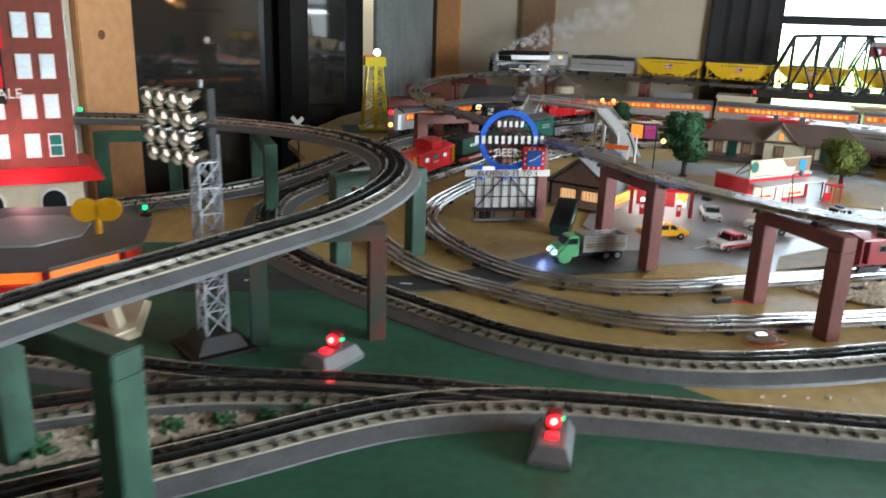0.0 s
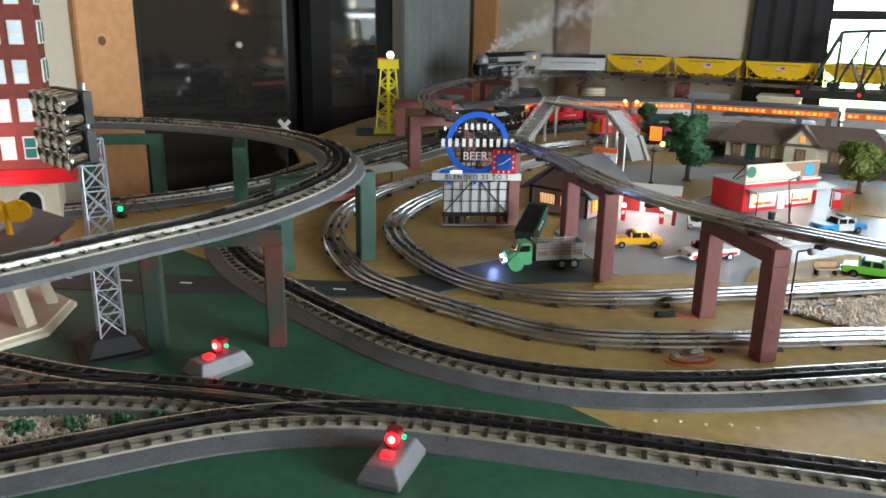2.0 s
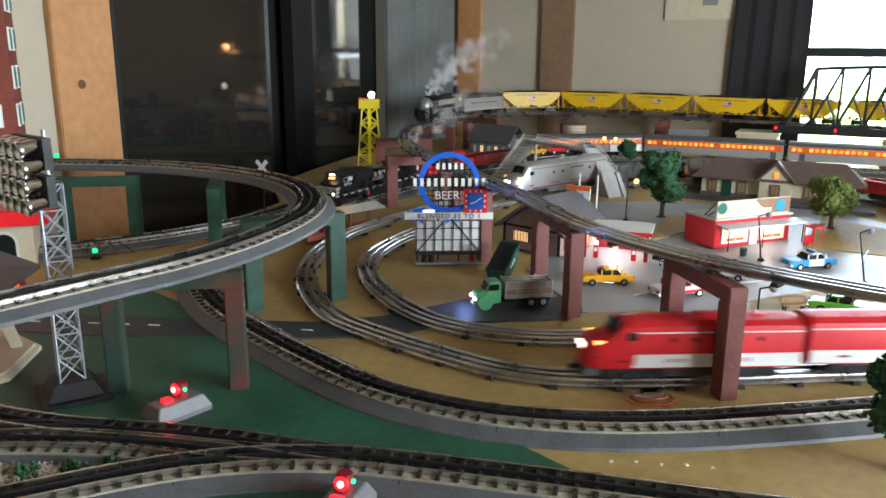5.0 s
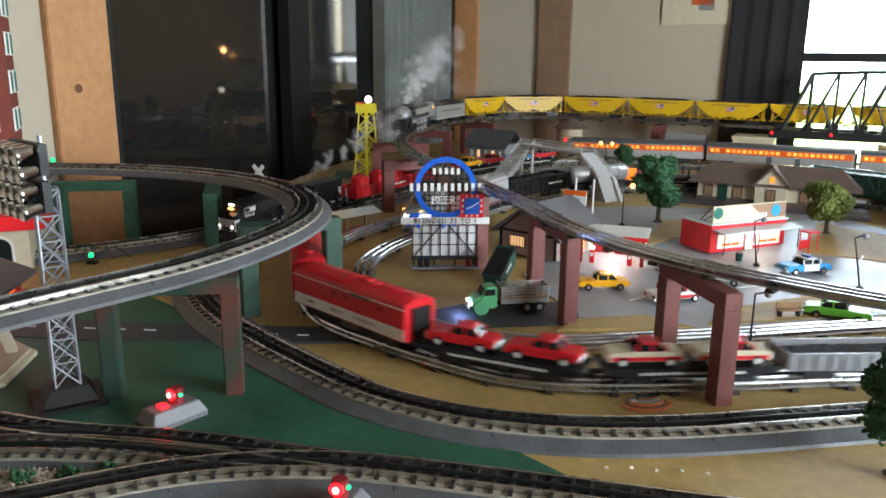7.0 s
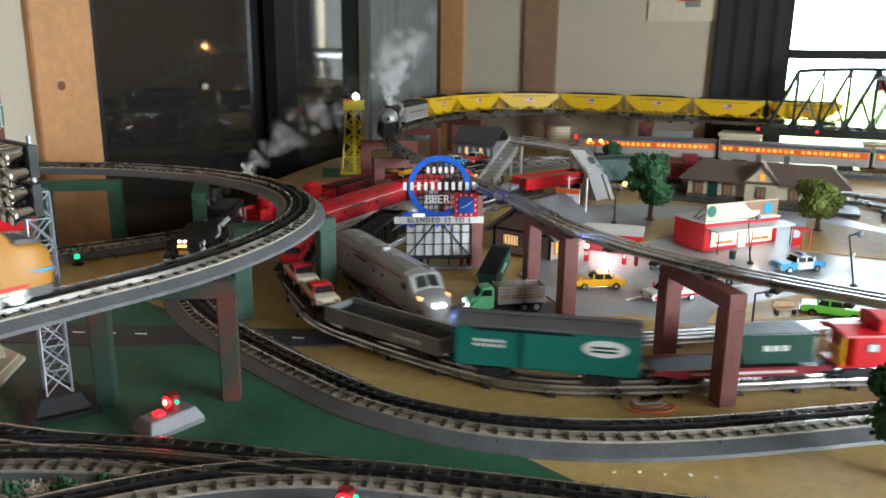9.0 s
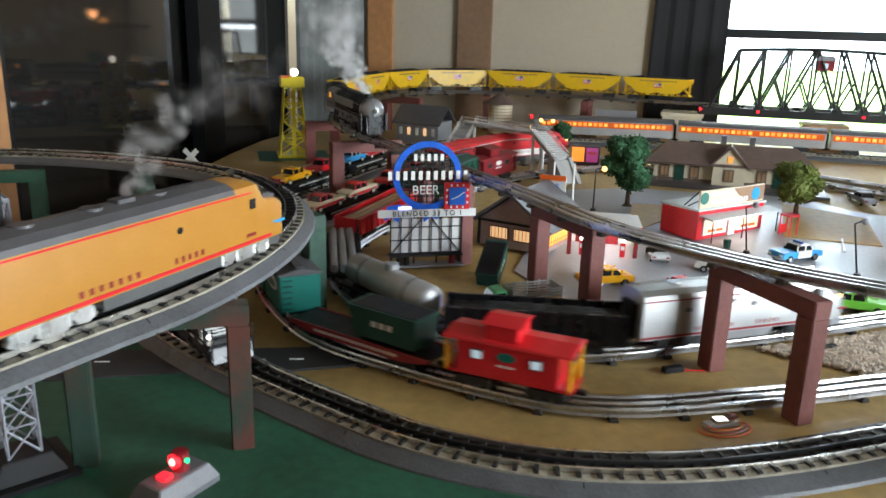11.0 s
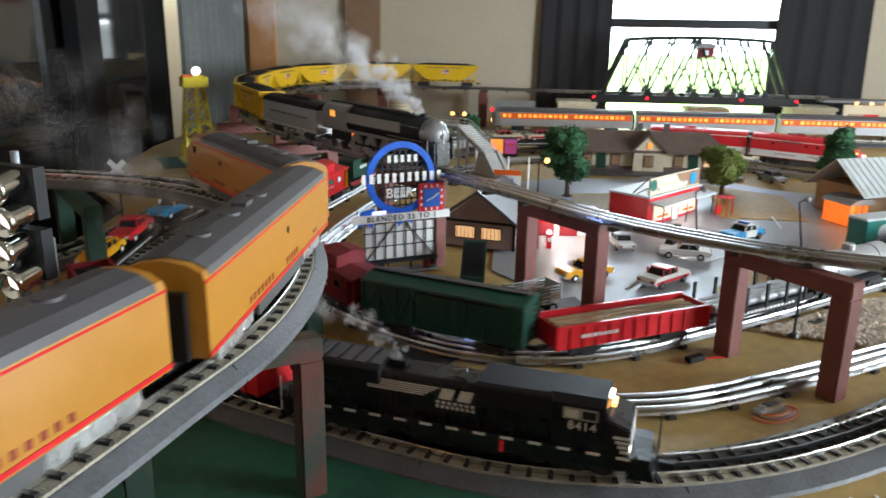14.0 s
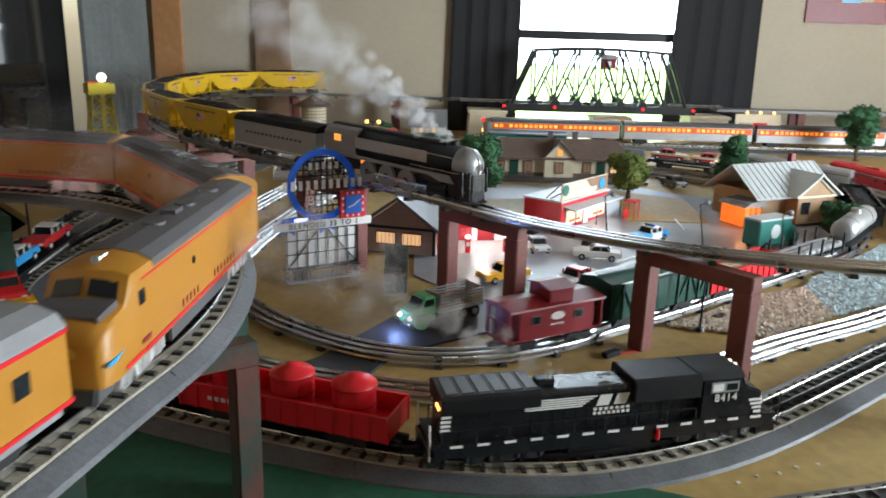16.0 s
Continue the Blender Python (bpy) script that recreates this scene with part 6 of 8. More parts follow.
ds = part("roof_sign", cyl((0.098, -0.02, 0.157), (0.098, -0.02, 0.186), 0.0045), CAR_YELLOW, di, "yellow twin-disc roof sign")
for dx in (0.084, 0.112):
    part("disc", cyl((dx, -0.024, 0.196), (dx, -0.016, 0.196), 0.018, seg=20), CAR_YELLOW, ds)

HOT_CORE = mat("hot_core", (0.9, 0.6, 0.5), 0.4, vary=0, emit=(1.0, 0.42, 0.36), power=2.5)
SIGNAL_GREY = mat("signal_grey", (0.13, 0.13, 0.14), 0.4, vary=0.2)
# ---- track signals beside the near tracks ----
for x, y, turn in ((-0.138, 0.914, -33), (0.122, 0.724, -12)):
    sg = thing("track_signal", "grey box signal with a glowing red lamp", "track signal", on_ground(x, y, turn, 0.002), "red track signals")
    part("housing", add_sweep(bmesh.new(), [[(sx * w, sy * l, z) for sx, sy in ((-1, -1), (1, -1), (1, 1), (-1, 1))] for w, l, z in ((0.022, 0.038, 0.0), (0.022, 0.038, 0.007), (0.015, 0.031, 0.021), (0.014, 0.030, 0.022))]), SIGNAL_GREY, sg, "grey bevelled housing", bevel=0.001)
    tw = part("lamp_head", cyl((0, 0.008, 0.020), (0, 0.008, 0.042), 0.0085, seg=16), DARK_RED, sg, "red lamp head", bevel=0.001)
    part("red_lens", cyl((0, 0.0025, 0.034), (0, -0.0015, 0.034), 0.0072, seg=14), GLOW_RED, tw, "glowing red lens")
    part("green_lens", cyl((0.007, 0.008, 0.034), (0.0110, 0.008, 0.034), 0.0026, seg=12), GLOW_GREEN, tw, "green side lens")
    part("hot_core", add_ball(bmesh.new(), (0, -0.0015, 0.034), 0.0040, 10), HOT_CORE, tw, "white-hot centre of the red lamp", smooth=True)
    part("base_lens", box((0, -0.012, 0.0235), (0.012, 0.010, 0.003)), GLOW_RED, sg)
def bent_wire(pts, r):
    """One tube swept along a bent line."""
    secs = []
    for i, p in enumerate(pts):
        d = (pts[min(i + 1, len(pts) - 1)] - pts[max(i - 1, 0)]).to_track_quat("Z", "Y")
        secs.append([p + d @ Vector((r * math.cos(a), r * math.sin(a), 0)) for a in np.linspace(0, math.tau, 6, endpoint=False)])
    return add_sweep(bmesh.new(), secs)


for x, y, z0, tall, loops in ((-0.634, 1.59, ground_z(-0.63, 1.59), 0.020, 3), (-0.893, 1.892, 0.172, 0.020, 0)):
    sg = thing("indicator_lamp", "small green indicator lamp with trailing wires" if loops else "tiny green indicator lamp on the raised track", "indicator lamp", pose(x, y, z0))
    part("base", box((0, 0, 0.003), (0.020, 0.014, 0.006)), BLACK, sg, bevel=0.001)
    part("post", cyl((0, 0, 0.004), (0, 0, tall), 0.004), BLACK, sg)
    part("green_lamp", box((0, -0.002, tall), (0.009, 0.008, 0.010)), GLOW_GREEN, sg, "glowing green lamp", bevel=0.001)
    for k in range(loops):
        far, high = (0.045, -0.030, 0.075)[k], (0.040, 0.030, 0.022)[k]
        part("wire", bent_wire([Vector((far * i / 12, 0.006 + 0.010 * k, 0.010 + high * math.sin(i * math.pi / 12))) for i in range(13)], 0.0010), BLACK if k else DARK_RED, sg, "thin looped wire")

# ---- neon beer sign ----
sm = on_ground(0.132, 1.640, 10)
ns = thing("roof_sign", "neon beer sign of blue ring and letters on a scaffold", "model sign", sm)
for x in (-0.066, -0.022, 0.022, 0.066):
    part("post", cyl((x, 0.006, 0), (x, 0.006, 0.10), 0.0018, seg=6), IRON_BLACK, ns)
part("base", box((0, 0.004, 0.006), (0.142, 0.030, 0.004)), GREY_PAINT, ns)
part("floor_shelf", box((0, 0.004, 0.026), (0.142, 0.024, 0.003)), IRON_BLACK, ns)
for x, mt in ((-0.052, BLACK), (-0.038, BLACK), (0.05, DARK_RED)):
    part("transformer", cyl((x, -0.002, 0.008), (x, -0.002, 0.024), 0.006, seg=10), mt, ns)
part("white_panel", box((0, 0.004, 0.062), (0.136, 0.003, 0.066)), WHITE, ns, "white backing panel")
for i in range(8):
    part("scaffold_bar", box((-0.068 + i * 0.0194, 0.0, 0.070), (0.0018, 0.0018, 0.082)), IRON_BLACK, ns)
for z in (0.030, 0.055, 0.080, 0.100):
    part("scaffold_bar", box((0, 0.0005, z), (0.14, 0.0016, 0.0018)), IRON_BLACK, ns)
for s in (-1, 1):
    part("scaffold_brace", cyl((s * 0.066, 0, 0.03), (s * 0.01, 0, 0.095), 0.0012, seg=5), IRON_BLACK, ns)
for i in range(11):
    x = -0.055 + i * 0.011
    zz = math.sqrt(max(0, 0.058 ** 2 - x * x))
    part("grid_bar", box((x, 0.004, 0.177), (0.0022, 0.0014, 2 * zz)), IRON_BLACK, ns)
for i in range(10):
    z = -0.05 + i * 0.011
    xx = math.sqrt(max(0, 0.058 ** 2 - z * z))
    part("grid_bar", box((0, 0.005, 0.177 + z), (2 * xx, 0.0014, 0.0022)), IRON_BLACK, ns)
bm = bmesh.new()
N = 40
add_sweep(bm, [[((0.059 + dr) * math.cos(a), dy, 0.177 + (0.059 + dr) * math.sin(a)) for dr, dy in ((-0.0055, -0.003), (0.0055, -0.003), (0.0055, 0.003), (-0.0055, 0.003))] for a in np.linspace(0, math.tau, N + 1)], caps=False)
NEON_BLUE = mat("neon_blue", (0.01, 0.10, 0.50), 0.35, vary=0.35, scale=60, emit=(0.02, 0.14, 0.9), power=0.08)
part("blue_ring", bm, NEON_BLUE, ns, "blue beaded ring")
for s in (-1, 1):
    part("ribbon_tail", add_prism(bmesh.new(), [(s * 0.02 - 0.03, 0.125), (s * 0.045 - 0.03, 0.122), (s * 0.052 - 0.03, 0.094), (s * 0.036 - 0.03, 0.100), (s * 0.024 - 0.03, 0.090)], -0.004, -0.001), NEON_BLUE, ns, "blue ribbon tail")
bars(ns, "script_line", -0.030, 0.032, 0.2120, 0.0125, -0.005, WHITE, 5, "white script bars", 0.5)
bars(ns, "letter_line", -0.078, 0.078, 0.1790, 0.0165, -0.006, WHITE, 11, "white letter bars", 0.5)
text_part("beer_word", "BEER", 0.024, pose(-0.004, -0.0055, 0.151, 90), WHITE, ns)
st = part("slogan_board", box((0.0, -0.006, 0.108), (0.186, 0.003, 0.0145)), WHITE, ns, "white slogan board")
text_part("slogan", "BLENDED 33 TO 1", 0.0135, pose(0, -0.008, 0.1075, 90), BLACK, st, spread=1.25)
ck = part("clock", box((0.055, -0.007, 0.140), (0.048, 0.006, 0.050)), RED, ns, "square red clock with blue face")
part("clock_face", box((0.055, -0.011, 0.140), (0.031, 0.003, 0.033)), BLUE, ck)
for i in range(12):
    a = i * math.tau / 12
    k = 1 / max(abs(math.cos(a)), abs(math.sin(a)))
    part("hour_mark", box((0.055 + 0.0195 * k * math.cos(a), -0.0105, 0.140 + 0.0205 * k * math.sin(a)), (0.003, 0.002, 0.0042)), WHITE, ck)
for a, ln in ((35, 0.016), (200, 0.012)):
    part("clock_pointer", cyl((0.055, -0.0135, 0.139), (0.055 + ln * math.cos(radians(a)), -0.0135, 0.139 + ln * math.sin(radians(a))), 0.0011, seg=5), WHITE, ck)
part("glow_tube", cyl((-0.055, -0.003, 0.118), (-0.03, -0.003, 0.118), 0.003), mat("violet_tube", (0.3, 0.3, 0.9), 0.4, vary=0, emit=(0.35, 0.4, 1.0), power=3), ns, "small glowing violet tube")

# ---- stake truck and bins ----
tm = on_ground(0.272, 1.408, 196, 0.0035) @ Matrix.Scale(0.91, 4)
tk = thing("stake_truck", "mint green stake-bed truck with a silver rail body", "toy truck", tm)
part("chassis", box((-0.01, 0, 0.013), (0.135, 0.022, 0.006)), BLACK, tk)
part("cab", add_prism(bmesh.new(), [(0.025, 0.010), (0.075, 0.010), (0.078, 0.026), (0.072, 0.033), (0.058, 0.035), (0.050, 0.053), (0.028, 0.055), (0.025, 0.050)], -0.020, 0.020), MINT, tk, "mint green cab", bevel=0.003)
for y in (-0.0205, 0.0205):
    part("side_window", add_prism(bmesh.new(), [(0.031, 0.038), (0.053, 0.038), (0.048, 0.050), (0.031, 0.050)], y - 0.0006, y + 0.0006), GLASS_DARK, tk)
    part("fender", cyl((0.058, y * 1.05 - 0.003, 0.014), (0.058, y * 1.05 + 0.003, 0.014), 0.015, seg=16), MINT, tk)
    part("headlight", add_ball(bmesh.new(), (0.0785, y * 0.72, 0.021), 0.0042, 10), GLOW_WHITE, tk, "lit headlight", smooth=True)
part("windscreen", add_prism(bmesh.new(), [(0.0585, 0.0375), (0.060, 0.0375), (0.0525, 0.051), (0.051, 0.051)], -0.016, 0.016), GLASS_DARK, tk)
part("bumper", box((0.0815, 0, 0.010), (0.003, 0.042, 0.005)), CHROME, tk, bevel=0.0008)
bed = part("stake_bed", box((-0.030, 0, 0.0215), (0.098, 0.046, 0.003)), SILVER, tk, "silver slatted bed")
for y in (-0.022, 0.022):
    for i in range(6):
        part("slat", box((-0.030, y, 0.026 + i * 0.0052), (0.098, 0.0012, 0.0030)), SILVER if i not in (1, 2) else WOOD, bed)
    for i in range(5):
        part("stake", box((-0.077 + i * 0.0235, y * 1.03, 0.039), (0.003, 0.0016, 0.034)), SILVER, bed)
for x in (-0.078, 0.018):
    part("end_gate", box((x, 0, 0.038), (0.0018, 0.044, 0.032)), SILVER, bed)
for x in (0.058, -0.035, -0.060):
    for y in (-0.019, 0.019):
        wh = part("wheel", cyl((x, y - 0.004, 0.011), (x, y + 0.004, 0.011), 0.011, seg=16), BLACK, tk)
        part("hub", cyl((x, y + math.copysign(0.003, y), 0.011), (x, y + math.copysign(0.0052, y), 0.011), 0.0058, seg=12), SILVER, wh)
bn = thing("tipping_bin", "open dark green metal bin tilted on the ground", "toy bin", on_ground(0.254, 1.585, 70, 0.006) @ Matrix.Scale(0.78, 4) @ pose(0, 0, 0.012, 0, -28, 0))
bin_body(bn, Matrix.Identity(4))


# ---- parked toy cars ----
def parked(x, y, turn, a, b, label, stripe=None, size=1.0):
    r = thing("parked_car", label, "toy car", on_ground(x, y, turn, 0.003), "parked toy cars")
    car_body(r, a, b, size, stripe, CHROME)
    return r


parked(0.455, 1.555, 190, CAR_YELLOW, CAR_YELLOW, "yellow muscle car with a black side mark", None, 0.95)
parked(0.585, 1.50, 25, WHITE, RED, "red and white convertible on the grey street", RED, 1.0)
parked(0.600, 1.700, 80, PALE_ROOF, GREY_PAINT, "pale grey-green sedan on the street", None, 0.9)
pc = parked(0.885, 1.700, 200, SKY_BLUE, WHITE, "blue and white police car with a roof light", None, 1.0)
part("light_bar", box((-0.003, 0, 0.036), (0.006, 0.022, 0.005)), BLUE, pc)
part("door_panel", box((-0.005, 0, 0.0150), (0.036, 0.0412, 0.0142)), WHITE, pc)
parked(0.860, 1.440, -22, LIME, LIME, "lime green muscle car on the sand verge", None, 1.0)
parked(1.27, 2.12, 85, GREY_PAINT, DARK_GREY, "dark grey sedan on the far street", None, 0.9)
parked(0.70, 1.62, 150, WHITE, GREY_PAINT, "white sedan parked near the shop", None, 0.9)

# sand verge patches with dark edges beside the inner track
for i, ol in enumerate(([(0.36, 1.315), (0.60, 1.355), (0.52, 1.41), (0.40, 1.375)], [(0.62, 1.372), (0.90, 1.455), (0.95, 1.52), (0.86, 1.56), (0.66, 1.455)], [(0.56, 1.83), (0.66, 2.08), (0.90, 2.05), (0.88, 1.98), (0.70, 1.95)], [(0.93, 1.84), (1.12, 1.78), (1.20, 1.98), (1.05, 2.10)])):
    ground_patch("verge_%d" % (i + 1), ol, SAND, "sand-coloured verge beside the grey street", 0.0052, 8)
for a, b in (((0.95, 1.60), (1.10, 1.52)), ((0.50, 1.48), (0.62, 1.58)), ((1.0, 1.72), (1.12, 1.95)), ((0.72, 1.58), (0.86, 1.64))):
    m = on_ground((a[0] + b[0]) / 2, (a[1] + b[1]) / 2, math.degrees(math.atan2(b[1] - a[1], b[0] - a[0])), 0.0042)
    structure("road_marking", box((0, 0, 0), (math.dist(a, b), 0.004, 0.0012), m), LINE, "white painted street line")
for i in range(11):
    x = -0.58 + i * 0.052
    y = np.interp(x, [-0.6, -0.2, -0.05, 0.05], [1.209, 1.226, 1.232, 1.26])
    if -0.27 < x < -0.12:
        continue
    structure("road_marking", box((x, y, 0.0042), (0.020, 0.0022, 0.0012)), LINE, "white road dash")


# ---- trees ----
def tree(x, y, high, wide, leaf, label, z=None, seedn=1, trunk=0.32):
    rnd = random.Random(seedn)
    r = thing("model_tree", label, "model tree", on_ground(x, y, rnd.uniform(0, 360), 0.003), "model trees")
    bm = bmesh.new()
    add_cyl(bm, (0, 0, 0), (0.003, 0, high * trunk), 0.0065, 0.0045, 8)
    add_cyl(bm, (0.003, 0, high * trunk), (0.0, 0.003, high * 0.8), 0.0045, 0.002, 7)
    for i in range(7):
        a, z0 = rnd.uniform(0, math.tau), high * rnd.uniform(trunk, 0.65)
        add_cyl(bm, (0.001, 0, z0), (wide * 0.32 * math.cos(a), wide * 0.32 * math.sin(a), z0 + high * 0.18), 0.0024, 0.001, 5)
    part("trunk", bm, BARK, r, "brown trunk with limbs")
    part("foot", add_cyl(bmesh.new(), (0, 0, 0), (0, 0, 0.004), 0.014, 0.009, 9), BARK, r)
    # crown of many small tilted leaf clumps
    pts, faces = [], []
    z0, z1 = high * (trunk - 0.04), high
    lumps = [(Vector((rnd.gauss(0, wide * 0.17), rnd.gauss(0, wide * 0.17), rnd.uniform(z0 + wide * 0.15, z1 - wide * 0.18))), wide * rnd.uniform(0.17, 0.29)) for _ in range(22)]
    for c, rad in lumps:
        for _ in range(120):
            d = Vector((rnd.gauss(0, 1), rnd.gauss(0, 1), rnd.gauss(0, 1))).normalized()
            p = c + d * rad * rnd.uniform(0.72, 1.06)
            s = rnd.uniform(0.0028, 0.0052)
            t1 = Vector((rnd.gauss(0, 1), rnd.gauss(0, 1), rnd.gauss(0, 1))).normalized()
            t2 = d.cross(t1).normalized()
            n0 = len(pts)
            pts += [p + t1 * s, p + t2 * s, p - t1 * s, p - t2 * s, p + d * s * 0.9]
            faces += [(n0, n0 + 1, n0 + 4), (n0 + 1, n0 + 2, n0 + 4), (n0 + 2, n0 + 3, n0 + 4), (n0 + 3, n0, n0 + 4)]
    me = bpy.data.meshes.new("crown")
    me.from_pydata([tuple(p) for p in pts], [], faces)
    me.materials.append(leaf)
    cr = new("crown", me)
    cr.parent = r
    inner = bmesh.new()
    for c, rad in lumps:
        bmesh.ops.create_icosphere(inner, subdivisions=2, radius=rad * 0.86, matrix=Matrix.Translation(c))
    for v in inner.verts:
        v.co += Vector((rnd.uniform(-1, 1), rnd.uniform(-1, 1), rnd.uniform(-1, 1))) * 0.0022
    part("inner_crown", inner, leaf, r)
    return r


tree(0.641, 2.065, 0.165, 0.105, LEAF, "dark green round model tree on sand verge", seedn=3)
tree(1.035, 2.00, 0.125, 0.105, LEAF_LIGHT, "light olive green model tree on sand verge", seedn=5)
tree(0.72, 0.885, 0.165, 0.10, LEAF, "dark green model tree beside the near tracks", seedn=8, trunk=0.2)
tree(1.40, 2.02, 0.16, 0.105, LEAF, "dark green model tree behind the timber house", seedn=9)
tree(1.36, 1.62, 0.085, 0.07, LEAF, "small dark green model tree beside the house", seedn=11, trunk=0.2)
tree(2.25, 2.35, 0.20, 0.14, LEAF, "dark green model tree near the wall", seedn=12)
tree(0.66, 2.92, 0.10, 0.07, LEAF, "small dark model tree behind the footbridge", seedn=14)


# ---- buildings of the town ----
def gable_roof(bm, x0, x1, y0, y1, z0, z1, over=0.012, thick=0.004):
    """A two-sided roof with its ridge along x."""
    ym = (y0 + y1) / 2
    for s, ye in ((-1, y0 - over), (1, y1 + over)):
        zz = z0 - (z1 - z0) * over / (ym - y0)
        add_sweep(bm, [[(x, ye, zz), (x, ym, z1), (x, ym, z1 + thick), (x, ye, zz + thick)] for x in (x0 - over, x1 + over)])
    return bm


# station
st_m = on_ground(0.985, 2.29, -21)
stn = thing("railway_station", "cream station with brown hipped roof and gabled bay", "model building", st_m)
part("wall", box((0, 0.045, 0.030), (0.40, 0.09, 0.060)), CREAM, stn, "cream stucco walls", bevel=0.001)
part("wainscot", box((0, 0.045, 0.008), (0.403, 0.093, 0.016)), ROOF_BROWN, stn)
part("platform", box((0, 0.02, 0.002), (0.50, 0.19, 0.008)), DARK_GREY, stn)
part("roof", add_sweep(bmesh.new(), [[(-0.225, -0.025, 0.058), (0.225, -0.025, 0.058), (0.225, 0.115, 0.058), (-0.225, 0.115, 0.058)], [(-0.225, -0.025, 0.061), (0.225, -0.025, 0.061), (0.225, 0.115, 0.061), (-0.225, 0.115, 0.061)], [(-0.17, 0.044, 0.112), (0.17, 0.044, 0.112), (0.17, 0.046, 0.112), (-0.17, 0.046, 0.112)]]), ROOF_BROWN, stn, "brown shingled hip roof")
bay = part("bay", add_sweep(bmesh.new(), [[(-0.042, y, 0.0), (0.042, y, 0.0), (0.042, y, 0.062), (0, y, 0.108), (-0.042, y, 0.062)] for y in (-0.020, 0.03)]), CREAM, stn, "gabled cream bay")
for s in (-1, 1):
    part("bay_roof", add_sweep(bmesh.new(), [[(s * 0.050, y, 0.056), (0, y, 0.110), (0, y, 0.115), (s * 0.053, y, 0.0585)] for y in (-0.028, 0.045)]), ROOF_BROWN, bay)
part("bay_light", box((0, -0.0208, 0.078), (0.012, 0.002, 0.016)), GLOW_ORANGE, bay, "glowing orange gable window")
for x in (-0.17, -0.09, 0.0, 0.085, 0.165):
    y = -0.0008 if abs(x) > 0.03 else -0.0208
    wd = part("window", box((x, y, 0.034), (0.026, 0.003, 0.034)), ROOF_BROWN, stn)
    part("pane", box((x, y - 0.0012, 0.034), (0.019, 0.002, 0.027)), GLOW_SHOP if x > 0.1 else WOOD, wd)
    part("mullion", box((x, y - 0.0022, 0.034), (0.0015, 0.0012, 0.027)), ROOF_BROWN, wd)
for x in (-0.13, 0.127):
    part("door", box((x, -0.0008, 0.030), (0.026, 0.003, 0.044)), DARK_GREEN, stn)
for x in (-0.02, 0.055):
    part("chimney", box((x, 0.06, 0.118), (0.014, 0.014, 0.030)), DARK_GREY, stn)

# shop with a roof sign
sh_m = on_ground(0.81, 1.85, math.degrees(math.atan2(0.11, 0.195)), 0.003)
shp = thing("ice_cream_shop", "red roadside shop with lit windows and roof sign", "model building", sh_m)
part("wall", box((0, 0.05, 0.032), (0.222, 0.10, 0.064)), RED, shp, "bright red walls", bevel=0.001)
part("roof", box((0, 0.05, 0.0655), (0.228, 0.106, 0.004)), PALE_ROOF, shp, "flat pale roof")
part("canopy", add_sweep(bmesh.new(), [[(-0.105, 0.0, 0.052), (0.128, 0.0, 0.052), (0.128, 0.0, 0.055), (-0.105, 0.0, 0.055)], [(-0.105, -0.035, 0.047), (0.128, -0.035, 0.047), (0.128, -0.035, 0.051), (-0.105, -0.035, 0.051)]]), PALE_ROOF, shp, "pale striped canopy")
for x in (-0.1, 0.0, 0.12):
    part("canopy_post", cyl((x, -0.032, 0), (x, -0.032, 0.048), 0.0013, seg=6), IRON_BLACK, shp)
for x in (-0.055, 0.055):
    wd = part("window", box((x, -0.001, 0.027), (0.076, 0.004, 0.036)), WHITE, shp)
    part("pane", box((x, -0.003, 0.027), (0.066, 0.003, 0.028)), GLOW_SHOP, wd, "lit shop window")
    part("mullion", box((x, -0.0045, 0.027), (0.002, 0.002, 0.028)), WHITE, wd)
    part("counter", box((x, -0.0045, 0.018), (0.05, 0.001, 0.006)), ORANGE, wd)
part("door", box((0.0, -0.0015, 0.022), (0.022, 0.004, 0.042)), WHITE, shp)
sgn = part("roof_sign", box((0.0, 0.004, 0.087), (0.215, 0.004, 0.038)), CREAM, shp, "long cream and brown roof sign")
part("sign_wave", add_prism(bmesh.new(), [(0.0, 0.104), (0.106, 0.104), (0.106, 0.071), (0.05, 0.071), (0.02, 0.088)], 0.0005, 0.0018), BROWN_TRIM, sgn)
part("sign_disc", cyl((-0.094, 0.0022, 0.090), (-0.094, 0.0005, 0.090), 0.013, seg=18), TEAL, sgn)
part("cone", cyl((0.075, 0.0, 0.087), (0.075, -0.0012, 0.087), 0.014, seg=16), SKY_BLUE, sgn)
bars(sgn, "letter_line", -0.075, -0.005, 0.0965, 0.0095, 0.0012, WHITE, 9)
bars(sgn, "letter_line", -0.075, 0.05, 0.0795, 0.0095, -0.0002, WHITE, 14)
for s in (-1, 1):
    bm = bmesh.new()
    add_cyl(bm, (s * 0.104, 0.007, 0.106), (s * 0.104, 0.045, 0.068), 0.0015, seg=5)
    add_cyl(bm, (s * 0.104, 0.007, 0.085), (s * 0.104, 0.035, 0.068), 0.0012, seg=5)
    part("sign_brace", bm, IRON_BLACK, sgn)
tb = thing("phone_booth", "small red open-framed booth beside the shop", "model booth", on_ground(0.945, 1.855, 30, 0.003))
for x in (-0.013, 0.013):
    for y in (-0.013, 0.013):
        part("post", box((x, y, 0.022), (0.002, 0.002, 0.044)), RED, tb)
part("roof", box((0, 0, 0.0455), (0.030, 0.030, 0.004)), RED, tb, bevel=0.001)
part("back", box((0, 0.013, 0.012), (0.024, 0.001, 0.02)), RED, tb)
bin2 = thing("trash_bin", "small dark green street bin near the shop", "street bin", on_ground(0.77, 1.765, 0, 0.003))
